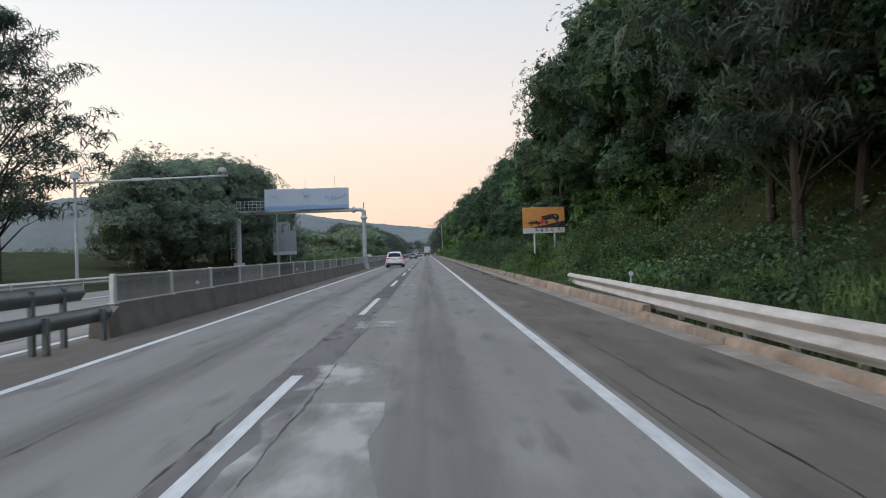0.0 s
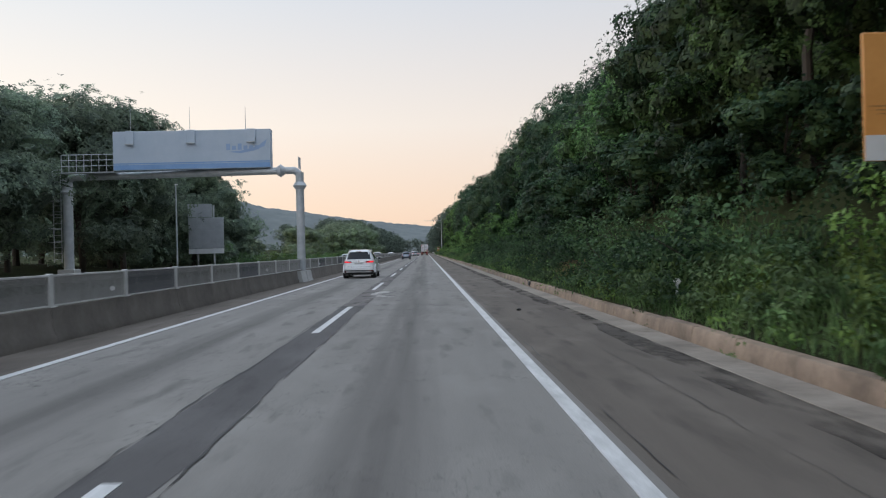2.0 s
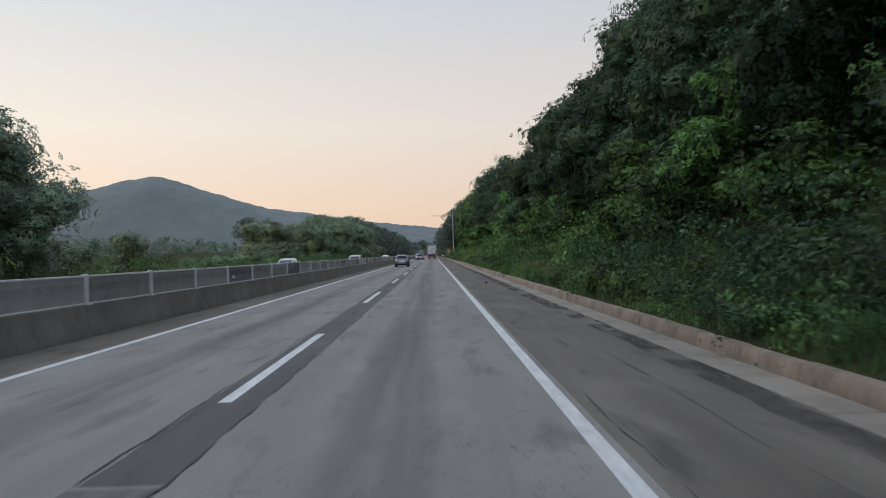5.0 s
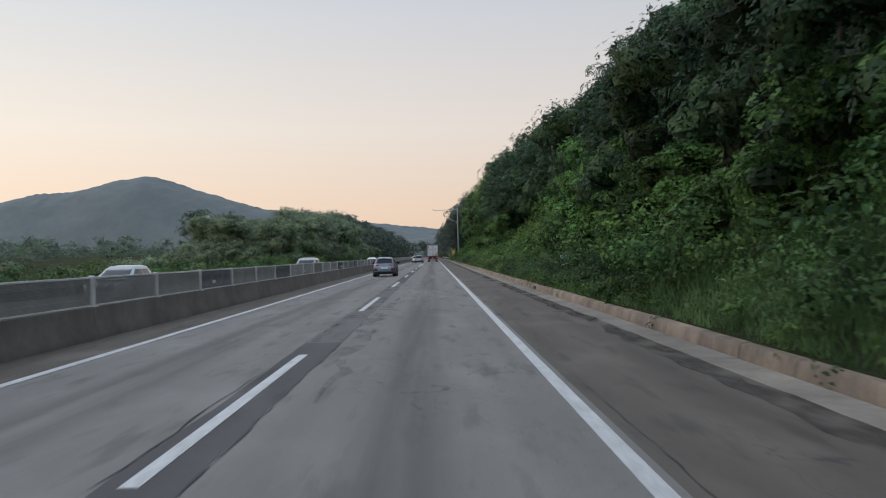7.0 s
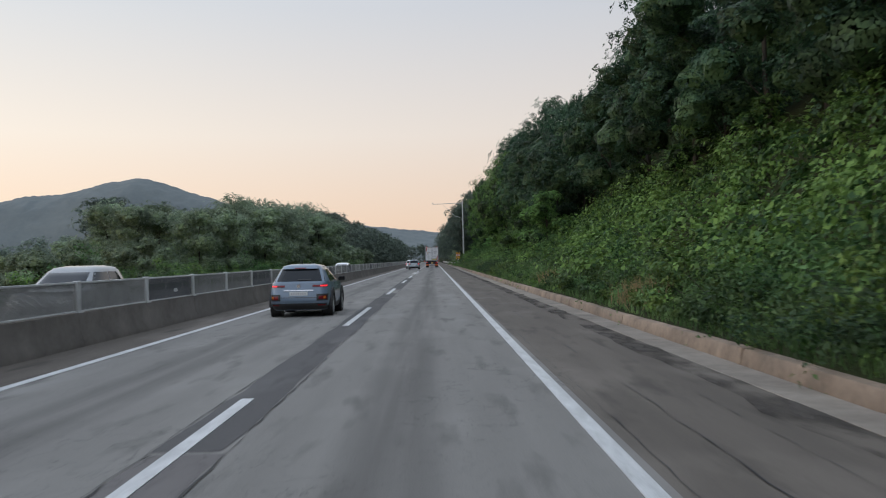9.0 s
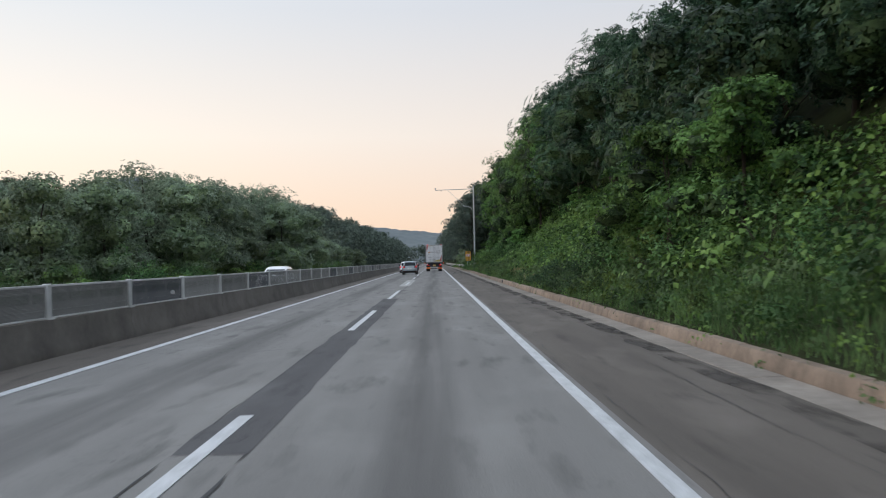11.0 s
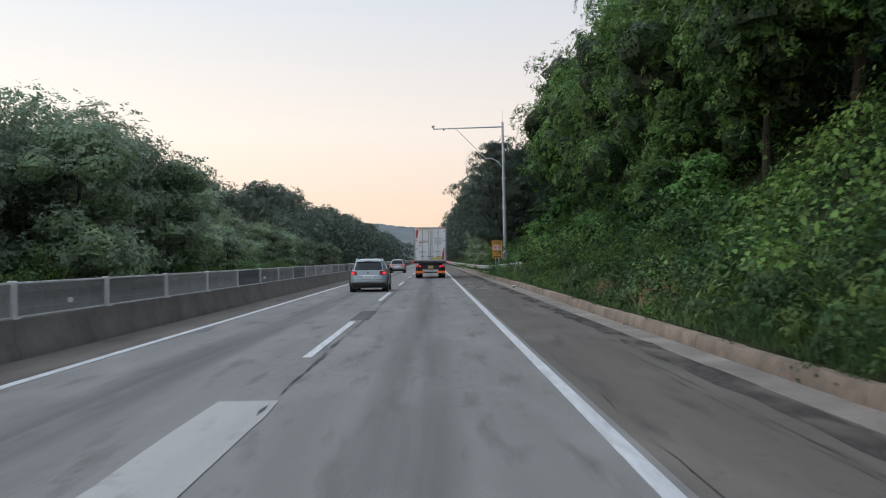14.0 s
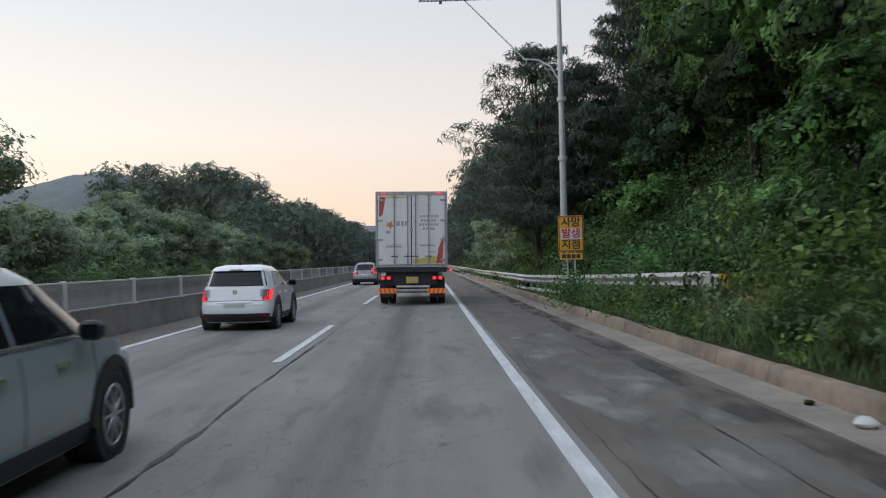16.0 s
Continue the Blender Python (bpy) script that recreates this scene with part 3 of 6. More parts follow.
for i in range(6):
    part("pit", pit, M_PATCH, pits, at=pose(3.22 + 0.02 * i, 197.4 + 0.95 * (5 - i), 0, 0, 0, 7 * (i % 3)))

# kerb and gutter along the right-hand side
gutter = thing("gutter", "pale concrete gutter slabs beside the kerb", "gutter", kind="structure")
slab = mesh_of("slab", boxed(0.0, 0.52, 0.006, 3.994, -0.2, 0.012, bevel=0.008), M_GUTTER)
wide_slab = mesh_of("slab", boxed(0.0, 1.05, 0.006, 3.994, -0.2, 0.012, bevel=0.008), M_GUTTER)
kerb = thing("kerb", "pinkish weathered concrete kerb blocks with soil behind", "kerb", kind="structure")
bm = bmesh.new()
sweep(bm, ((0.0, -0.2), (0.0, 0.02), (0.035, 0.20), (0.055, 0.225), (0.20, 0.235), (0.22, 0.21), (0.22, -0.2)), ((0, 0.006, 0), (0, 1.994, 0)))
kerb_block = mesh_of("kerb_block", bm, M_KERB)
low_kerb = mesh_of("kerb_block", sweep(bmesh.new(), ((0.0, -0.2), (0.0, 0.05), (0.03, 0.13), (0.20, 0.14), (0.24, 0.10), (0.24, -0.2)), ((0, 0.006, 0), (0, 1.994, 0))), M_KERB)
for k in range(-20, 130):
    part("slab", wide_slab if 332 < 4 * k < 390 else slab, M_GUTTER, gutter, at=pose(5.92 + float(np.interp(4 * k + 2, [330, 346, 362, 384], [0, 0.07, 0.07, 0.0])), 4 * k, -0.004 * (k % 3), 0, 0.3 * math.sin(k * 2.1), 0))
for k in range(-30, 230):
    y = 2.0 * k
    if y < 18:
        part("kerb_block", low_kerb, M_KERB, kerb, at=pose(6.30 + 0.01 * math.sin(k * 1.7), y, 0, 0, 0, 0.3 * math.sin(k * 3.1)))
    else:
        part("kerb_block", kerb_block, M_KERB, kerb, at=pose(6.44 + 0.006 * math.sin(k * 1.7) + float(kerb_off(y)), y, 0.008 * math.sin(k * 0.9) + (0.03 if y < 60 else 0.0), 0, 0.3 * math.sin(k * 2.3), 0.10 * math.sin(k * 3.1) - math.degrees(math.atan2(float(kerb_off(y + 2) - kerb_off(y)), 2.0))))
part("outlet", boxed(6.40, 6.50, 80.3, 80.8, 0.06, 0.24, bevel=0.03), M_BLACK, kerb, "dark drain opening in the kerb")
part("outlet", boxed(6.405, 6.50, 193.6, 194.3, 0.03, 0.17, bevel=0.02), M_BLACK, kerb, "dark drain opening in the kerb")
part("outlet", boxed(6.405, 6.50, 300.4, 300.9, 0.05, 0.22, bevel=0.02), M_BLACK, kerb, "dark drain opening in the kerb")

# median: concrete wall, slatted fence on top
BX = -5.02
barrier = thing("wall_median", "dark stained concrete median barrier with sloping foot", "barrier", kind="structure")
prof = ((-0.22, -0.1), (-0.22, 0.10), (-0.14, 0.26), (-0.10, 0.66), (0.10, 0.66), (0.14, 0.26), (0.22, 0.10), (0.22, -0.1))
seg = mesh_of("barrier_segment", sweep(bmesh.new(), prof, ((0, 0.008, 0), (0, 8.692, 0))), M_CONC)
for k in range(0, 76):
    part("barrier_segment", seg, M_CONC, barrier, at=pose(BX, 17.4 + 8.7 * k, 0))
part("barrier_end", sweep(bmesh.new(), ((-0.24, -0.1), (-0.2, 0.5), (0.2, 0.5), (0.24, -0.1)), ((BX, 16.7, -0.12), (BX, 17.1, 0.05), (BX, 17.39, 0.12))), M_CONC, barrier, "broken concrete end of the barrier")
fence = thing("fence", "grey steel slat fence panels between posts on the barrier", "fence")
pbm = bmesh.new()
for i in range(26):
    z = 0.045 + i * 0.0208
    box(pbm, -0.006, 0.006, 0.10, 4.25, z, z + 0.0178)
panel = mesh_of("panel", pbm, M_SLAT)
panel_dark = panel.copy()
panel_dark.materials.clear()
panel_dark.materials.append(M_SLATDARK)
frame_bm = bmesh.new()
for z0, z1 in ((0.585, 0.625), (0.012, 0.042)):
    box(frame_bm, -0.025, 0.025, 0.10, 4.25, z0, z1, bevel=0.006)
rail_mesh = mesh_of("rail", frame_bm, M_FENCEPAINT)
post_mesh = mesh_of("post", box(boxed(-0.05, 0.05, -0.10, 0.10, 0.0, 0.645, bevel=0.015), -0.09, 0.09, -0.15, 0.15, -0.002, 0.02), M_FENCEPAINT)
for k in range(0, 150):
    y = 17.6 + 4.35 * k
    m = pose(BX, y, 0.66)
    part("post", post_mesh, M_GALV, fence, at=m)
    part("rail", rail_mesh, M_GALV, fence, at=m)
    part("panel", panel_dark if k % 9 in (2, 5) else panel, M_SLAT, fence, "dark slat panel" if k % 9 in (2, 5) else "", at=m)["kind"] = "stuff"
disc = mesh_of("reflector", rodded((0, 0, 0), (0, 0.02, 0), 0.055, 16), M_WHITEPLASTIC)
for k in range(0, 26):
    delineator = tagged(part("delineator", disc, M_WHITEPLASTIC, None, at=pose(BX + 0.13, 24.2 + 20 * k, 0.90)), "round white delineator disc fixed to the median fence", "delineator", "median delineators")

# litter in the gutter: a crumpled white bag and dark clods
lr = np.random.default_rng(91)
for nm, x, y, sz, m_, lab in (("litter", 6.36, 355.0, 0.11, M_FENCEPAINT, "crumpled white plastic bag lying in the gutter"), ("clod", 6.28, 354.2, 0.08, M_SOIL, "dark clod of earth lying in the gutter"), ("clod", 6.40, 356.3, 0.06, M_SOIL, "dark clod of earth lying in the gutter"), ("clod", 4.95, 157.6, 0.07, M_TYRE, "dark scrap of tyre on the hard shoulder"), ("clod", 4.55, 66.5, 0.06, M_TYRE, "dark scrap of tyre on the hard shoulder")):
    bm = bmesh.new()
    bmesh.ops.create_icosphere(bm, subdivisions=2, radius=sz)
    for v in bm.verts:
        v.co *= 1 + 0.35 * noise.noise(v.co * 22 + Vector((x, y, 0)))
        v.co.z = v.co.z * 0.5 + sz * 0.4
    tagged(part(nm, bm, m_, None, at=pose(x, y, 0.01, 0, 0, float(lr.uniform(0, 360)))), lab, "litter" if nm == "litter" else "debris")

# ---------------------------------------------------------------- steel guard rails


def w_beam(waves_n, height, depth=0.08, thick=0.006):
    """Cross-section of corrugated rail, facing -x."""
    k = waves_n * 8
    front = [(-depth * 0.5 * (1 - math.cos(2 * math.pi * waves_n * i / k)), height * i / k) for i in range(k + 1)]
    return tuple(front) + tuple((x + thick, z) for x, z in reversed(front))


def guard_rail(name, label, path, beams, post_every, material, face=1, posts_at_back=0.12, group=""):
    g = thing(name, label, "guard rail", group=group)
    for z, waves_n, h in beams:
        prof = tuple((face * x, zz) for x, zz in w_beam(waves_n, h))
        part("beam", sweep(bmesh.new(), prof, [(x, y, gz + z) for x, y, gz in path]), material, g)
    top = max(z + h for z, _, h in beams)
    pm = mesh_of("post", boxed(-0.05, 0.05, -0.07, 0.07, -0.6, top - 0.03, bevel=0.012), material)
    xs, ys, zs = zip(*path)
    y = ys[0] + 0.6
    while y < ys[-1]:
        part("post", pm, material, g, at=pose(float(np.interp(y, ys, xs)) + face * posts_at_back, y, float(np.interp(y, ys, zs))))
        y += post_every
    return g


R1 = [(6.72, -60.0, 0.0), (6.72, 10.0, 0.0), (6.85, 18.0, 0.0), (7.12, 25.0, -0.02), (7.42, 31.0, -0.06), (7.88, 37.2, -0.12)]
guard_rail("guard_rail", "dirty white corrugated steel guard rail ending beside the bank", R1, ((0.14, 2, 0.50),), 2.0, M_RAILPAINT)
R2 = [(7.62, 363.4, 0.56), (7.3, 370.0, 0.42), (6.95, 378.0, 0.28), (6.78, 386.0, 0.18), (6.75, 420.0, 0.10), (6.75, 640.0, 0.10)]
guard_rail("guard_rail", "white double-wave steel guard rail among weeds", R2, ((0.40, 2, 0.34), (0.02, 1, 0.20)), 2.0, M_RAILPAINT)
term = thing("guard_rail_terminal", "white steel rail end with yellow and black chevron plate", "guard rail", pose(7.60, 363.3, 0.93))
part("box_end", boxed(-0.05, 0.09, -0.55, 0.75, 0.06, 0.32, bevel=0.03), M_RAILPAINT, term)
M_YELLOW = mat("yellow_reflective_sheet", (0.66, 0.34, 0.03), (0.78, 0.43, 0.05), 8, 0.45)
part("chevron_plate", boxed(-0.06, 0.11, -0.60, -0.565, 0.05, 0.33, bevel=0.01), M_YELLOW, term, "yellow reflective plate")
for i in range(2):
    b_ = bmesh.new()
    vs = [b_.verts.new((x, -0.604, z)) for x, z in ((-0.055 + 0.08 * i, 0.06), (-0.02 + 0.08 * i, 0.06), (0.025 + 0.08 * i, 0.32), (-0.01 + 0.08 * i, 0.32))]
    b_.faces.new(vs)
    bmesh.ops.solidify(b_, geom=b_.faces[:], thickness=0.003)
    part("stripe", b_, M_INK, term, "black diagonal stripe")
part("leg", boxed(-0.02, 0.08, 0.1, 0.24, -0.9, 0.02), M_RAILPAINT, term)
R3 = [(BX, -60.0, 0.0), (BX, 15.8, 0.0)]
guard_rail("guard_rail", "weathered grey steel guard rail with two beams in the median", R3, ((0.83, 1, 0.31),), 1.35, M_DARKRAIL, face=-1, posts_at_back=-0.02)
guard_rail("guard_rail", "weathered grey lower median guard rail beam", [(BX + 0.14, -60.0, 0.0), (BX + 0.14, 16.9, 0.0)], ((0.37, 1, 0.31),), 2.7, M_DARKRAIL, face=-1, posts_at_back=-0.12)
guard_rail("guard_rail", "pale steel guard rail along the far verge", [(-15.95, -60.0, 0.0), (-15.95, 140.0, 0.0), (-15.95, 640.0, 0.0)], ((0.42, 2, 0.34),), 4.0, M_RAILPAINT, face=-1, posts_at_back=-0.05)

# ---------------------------------------------------------------- plants


def unit(v):
    return v / np.maximum(np.linalg.norm(v, axis=-1, keepdims=True), 1e-6)


def leaf_quads(pos, nrm, size, aspect, r, droop=0.25):
    """Four-cornered leaves at pos, facing nrm."""
    t = unit(np.cross(nrm, unit(r.normal(size=pos.shape))))
    b = np.cross(nrm, t)
    s = (size * r.uniform(0.65, 1.3, len(pos)))[:, None]
    down = np.array([0, 0, -1.0])
    v = np.stack([pos - t * s * 0.5, pos + b * s * aspect * 0.5 + t * s * 0.05, pos + t * s * 0.5 + down * s * droop, pos - b * s * aspect * 0.5 + t * s * 0.05], 1)
    return v.reshape(-1, 3)


def leaf_cloud(centres, radii, per, size, r, flat=0.75, aspect=0.62, shell=0.0):
    """Leaves in clumps; shell near 1 keeps them to the outside, facing out, so that each clump shades like a mass of foliage."""
    k = len(centres)
    d = unit(r.normal(size=(k, per, 3)))
    d[..., 2] = np.where(r.uniform(size=(k, per)) < 0.35, np.abs(d[..., 2]), d[..., 2])
    lo_ = 0.45 + 0.35 * shell
    ragged = 1 + 0.22 * np.sin(d[..., :1] * 5.3 + 3 * d[..., 1:2]) * np.sin(d[..., 2:] * 4.7 + 1.1)
    rad = radii[:, None, None] * (lo_ + (1.08 - lo_) * r.uniform(size=(k, per, 1)) ** 0.5) * ragged
    p = centres[:, None, :] + d * rad * np.array([1, 1, flat])
    n = unit(d * (0.8 + 0.4 * shell) + np.array([0, 0, 0.45]) + r.normal(size=d.shape) * (0.5 - 0.2 * shell))
    return leaf_quads(p.reshape(-1, 3), n.reshape(-1, 3), size, aspect, r)


def crown_points(k, h0, h1, width, r, full=0.5):
    """Clump places in an uneven crown from height h0 to h1."""
    u = r.uniform(size=k) ** 0.85
    prof_r = width * np.sin(np.pi * np.clip(0.12 + 0.86 * u, 0, 1)) ** 0.6 * (0.8 + 0.35 * np.sin(7 * u + r.uniform(0, 6)))
    a = r.uniform(0, 2 * np.pi, k)
    rr = prof_r * (full + (1 - full) * r.uniform(size=k) ** 0.5)
    return np.stack([rr * np.cos(a), rr * np.sin(a), h0 + (h1 - h0) * u], -1)


def lobe_cores(c, rad, r, nu=9, nv=6):
    """Dense lumpy inside of each leafy lobe."""
    u, w = np.meshgrid(np.arange(nu + 1) / nu * 2 * np.pi, np.arange(nv + 1) / nv * np.pi)
    d = np.stack([np.sin(w) * np.cos(u), np.sin(w) * np.sin(u), np.cos(w)], -1)
    out = []
    for p, k in zip(c, rad):
        a, e = r.uniform(0, 6, 2)
        q = p + d * k * (1 + 0.2 * np.sin(3 * d[..., :1] + 4 * d[..., 2:] + a) * np.sin(4 * d[..., 1:2] + e) + 0.1 * np.sin(9 * d[..., :1] + 7 * d[..., 2:] + 2 * a)) * np.array([1, 1, 0.8])
        out.append(np.stack([q[:-1, :-1], q[1:, :-1], q[1:, 1:], q[:-1, 1:]], 2).reshape(-1, 3))
    return np.concatenate(out)


def stem_tube(bm, pts, radii, n):
    """One tapering stem through pts."""
    rings = []
    for p, k in zip(pts, radii):
        rings.append([bm.verts.new((p.x + k * math.cos(6.2832 * q / n), p.y + k * math.sin(6.2832 * q / n), p.z)) for q in range(n)])
    for a, b in zip(rings[:-1], rings[1:]):
        for q in range(n):
            bm.faces.new((a[q], a[(q + 1) % n], b[(q + 1) % n], b[q]))
    bm.faces.new(rings[-1])


def trunk_mesh(h, r0, limbs, r, lean=0.3):
    bm = bmesh.new()
    p = Vector((0, 0, -0.6))
    pts = [p]
    for i in range(5):
        p = p + Vector((r.normal(0, lean * 0.35), r.normal(0, lean * 0.35), h / 5 + 0.12))
        pts.append(p)
    stem_tube(bm, pts, [r0 * (1 - i / 6.5) for i in range(6)], 8)
    for c in limbs:
        c = Vector(c)
        f = min(0.9, max(0.15, (c.z / h) * 0.62))
        i = min(4, int(f * 5))
        a = pts[i].lerp(pts[i + 1], f * 5 - i)
        stem_tube(bm, [a, a.lerp(c, 0.5) + Vector((0, 0, 0.25)), c], [r0 * 0.33, r0 * 0.2, r0 * 0.06], 5)
    return mesh_of("trunk", bm, M_BARK)


FAR_AWAY = pose(0, -80, -60)


def broadleaf(h, low, width, lobes, per, size, material, seed, full=0.55, core=0.66, sparse=1.0):
    """Meshes of a broadleaf tree of height h: trunk with limbs, crown of big leafy lobes closed inside by leaf sprays
    darkened in colour for shade, smaller tufts on them.
    """
    r = np.random.default_rng(seed)
    c = crown_points(lobes, low * h + 0.10 * h, h * 0.88, width * 0.80, r, full)
    rad = r.uniform(0.10, 0.20, lobes) * h * sparse
    n1 = int(per * 0.62)
    v = [leaf_cloud(c, rad, n1, size, r, 0.84, 0.85, 0.95)]
    d = unit(r.normal(size=(lobes, 5, 3)))
    d[..., 2] = np.abs(d[..., 2]) * 0.8
    tufts = (c[:, None, :] + d * rad[:, None, None] * np.array([1, 1, 0.65])).reshape(-1, 3)
    v.append(leaf_cloud(tufts, np.repeat(rad, 5) * r.uniform(0.25, 0.5, lobes * 5), max(4, (per - n1) // 5), size, r, 0.8, 0.85, 0.6))
    v = np.concatenate(v)
    n_leaf = len(v) // 4
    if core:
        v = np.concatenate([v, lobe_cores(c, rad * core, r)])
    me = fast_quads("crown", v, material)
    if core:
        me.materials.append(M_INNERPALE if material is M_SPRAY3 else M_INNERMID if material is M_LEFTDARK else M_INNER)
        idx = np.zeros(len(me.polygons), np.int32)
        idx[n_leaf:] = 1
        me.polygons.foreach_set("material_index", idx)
    return trunk_mesh(h * 0.8, 0.017 * h, c[:: max(1, lobes // (5 if h * size < 6 else 2))], r), me


def pine(h, width, tiers, seed, size=0.34):
    """Meshes of a broad old pine: trunk bare low down, uneven boughs set with upright needle tufts, round ragged top."""
    r = np.random.default_rng(seed)
    cs, rad, tips = [], [], []
    for i in range(tiers):
        u = i / (tiers - 1)
        z = h * (0.26 + 0.70 * u)
        turn = r.uniform(0, 6.28)
        for q in range(int(9 - 4 * u)):
            a = turn + 6.28 * q / int(9 - 4 * u) + r.normal(0, 0.25)
            w = width * math.sin(math.pi * (0.30 + 0.64 * u)) ** 0.75 * r.uniform(0.55, 1.22)
            lift = r.uniform(0.02, 0.26)
            for k in np.linspace(0.3, 1.0, 5):
                side = r.normal(0, 0.09 * w)
                cs.append((w * k * math.cos(a) - side * math.sin(a), w * k * math.sin(a) + side * math.cos(a), z + lift * w * k * k + r.normal(0, 0.10)))
                rad.append(r.uniform(0.42, 0.72) * (1.1 - 0.3 * k))
            tips.append(cs[-1])
    for k in range(5):
        cs.append((r.normal(0, 0.2), r.normal(0, 0.2), h * (0.90 + 0.022 * k)))
        rad.append(0.5 - 0.06 * k)
    cs = np.array(cs)
    v = leaf_cloud(cs, np.array(rad), 54, size, r, 0.52, 0.15)
    return trunk_mesh(h * 0.95, 0.016 * h, tips[::2], r, 0.12), fast_quads("crown", v, M_PINE)


def tree_kind(name, label, meshes):
    t = thing(name, label, "sapling" if name == "sapling" else "tree", FAR_AWAY)
    part("trunk", meshes[0], M_BARK, t)
    part("crown", meshes[1], M_LEAF, t)
    return t


def gone(ob):
    for o in (*ob.children_recursive, ob):
        bpy.data.objects.remove(o)


BANK_TREE = "dense broadleaf tree in full green leaf on the road bank"
proto = [tree_kind("tree", BANK_TREE, broadleaf(10, 0.02, 3.5, 20, 106, 0.46, (M_SPRAY, M_SPRAY2, M_SPRAY, M_SPRAY2)[i], 100 + i)) for i in range(4)]
deep = [tree_kind("tree", "dark dense broadleaf tree high on the road bank", broadleaf(10, 0.06, 3.7, 19, 96, 0.48, M_SPRAY2, 110 + i, 0.55, 0.70)) for i in range(3)]
young = [tree_kind("sapling", "leafy young tree at the edge of the bank wood", broadleaf(10, 0.0, 3.6, 13, 112, 0.69, M_SPRAYFRESH, 115 + i, 0.55, 0.48)) for i in range(3)]
lush = [tree_kind("tree", BANK_TREE, broadleaf(10, 0.02, 3.6, 20, 106, 0.48, M_SPRAYFRESH, 160 + i, 0.55, 0.62)) for i in range(3)]
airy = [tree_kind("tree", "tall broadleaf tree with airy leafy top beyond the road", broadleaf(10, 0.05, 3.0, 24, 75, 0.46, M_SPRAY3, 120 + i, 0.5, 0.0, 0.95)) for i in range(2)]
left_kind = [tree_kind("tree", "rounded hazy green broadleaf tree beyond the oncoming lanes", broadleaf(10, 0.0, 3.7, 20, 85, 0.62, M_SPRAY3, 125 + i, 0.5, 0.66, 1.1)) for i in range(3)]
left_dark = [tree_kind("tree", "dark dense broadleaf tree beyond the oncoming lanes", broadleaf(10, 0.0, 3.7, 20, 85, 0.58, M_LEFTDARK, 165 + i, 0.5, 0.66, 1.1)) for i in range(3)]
FAR_KINDS = []
for i in range(3):
    q = np.random.default_rng(130 + i)
    c = crown_points(34, 0.5, 9.5, 3.6, q, 0.6)
    ci = crown_points(40, 0.5, 8.6, 2.6, q, 0.1)
    FAR_KINDS.append(np.concatenate([leaf_cloud(c[:20], q.uniform(0.9, 1.6, 20), 17, 0.8, q, 0.75, 0.75, 0.6), leaf_quads(ci, unit(q.normal(size=ci.shape)), 1.6, 0.8, q)]))
far_tree = "far"
far_parts = []
pines = [tree_kind("pine_tree", "dark pine tree with layered needle branches", pine(10, 3.5, 9, 140 + i)) for i in range(2)]


def bush_mesh(seed, material, n=17, per=56, size=0.12):
    r = np.random.default_rng(seed)
    c = np.stack([r.normal(0, 0.62, n), r.normal(0, 0.75, n), 0.25 + np.abs(r.normal(0, 0.62, n))], -1)
    return fast_quads("bush", leaf_cloud(c, r.uniform(0.35, 0.6, n), per, size, r), material)


def stem_mesh(seed):
    r, bm = np.random.default_rng(seed), bmesh.new()
    for _ in range(7):
        rod(bm, (r.normal(0, 0.1), r.normal(0, 0.1), -0.1), (r.normal(0, 0.5), r.normal(0, 0.6), r.uniform(0.5, 1.1)), 0.018, 5, 0.006)
    return mesh_of("stem", bm, M_BARK)


stems = [stem_mesh(170), stem_mesh(171)]
bushes = [bush_mesh(150 + i, (M_LEAF, M_VINE, M_LEAF)[i]) for i in range(3)]


def plant(kinds, x, y, h, r, group, squash=1.0, sink=0.15, label=""):
    s = h / 10.0
    if kinds == far_tree:
        a, v = r.uniform(0, 6.28), FAR_KINDS[int(r.integers(3))] * (s * squash, s * squash, s)
        ca, sa = math.cos(a), math.sin(a)
        far_parts.append(np.stack([v[:, 0] * ca - v[:, 1] * sa + x, v[:, 0] * sa + v[:, 1] * ca + y, v[:, 2] + float(ground_z(x, y)) - sink], -1))
        return None
    k = kinds[int(r.integers(len(kinds)))]
    t = copy_thing(k, Matrix.LocRotScale((x, y, float(ground_z(x, y)) - sink), Euler((0, 0, r.uniform(0, 6.28))), (s * squash * r.uniform(0.92, 1.12), s * squash * r.uniform(0.92, 1.12), s)))
    return tagged(t, label, "", group)


def on_vine_bank(y, pad=0.0):
    return any(a - pad < y < b + pad for a, b in VINE_BANKS)


# skyline of the wood on the right-hand bank: its slope as seen from the lane, row behind row
SKY_Y = [-40, 62, 74, 85, 95, 106, 120, 142, 157, 168, 178, 192, 202, 212, 226, 268, 290, 307, 330, 365, 379, 386, 398, 412, 700]
SKY_S = [1.62, 1.66, 1.45, 1.2, 1.05, 1.06, 1.18, 1.27, 1.38, 1.34, 1.30, 1.22, 1.20, 1.12, 1.27, 1.26, 1.2, 1.42, 1.56, 1.62, 1.68, 1.1, 0.95, 0.9, 0.85]


def wood_top(x, y, reach):
    return 1.9 + float(np.interp(y, SKY_Y, SKY_S)) * (x - 2.0 - reach)


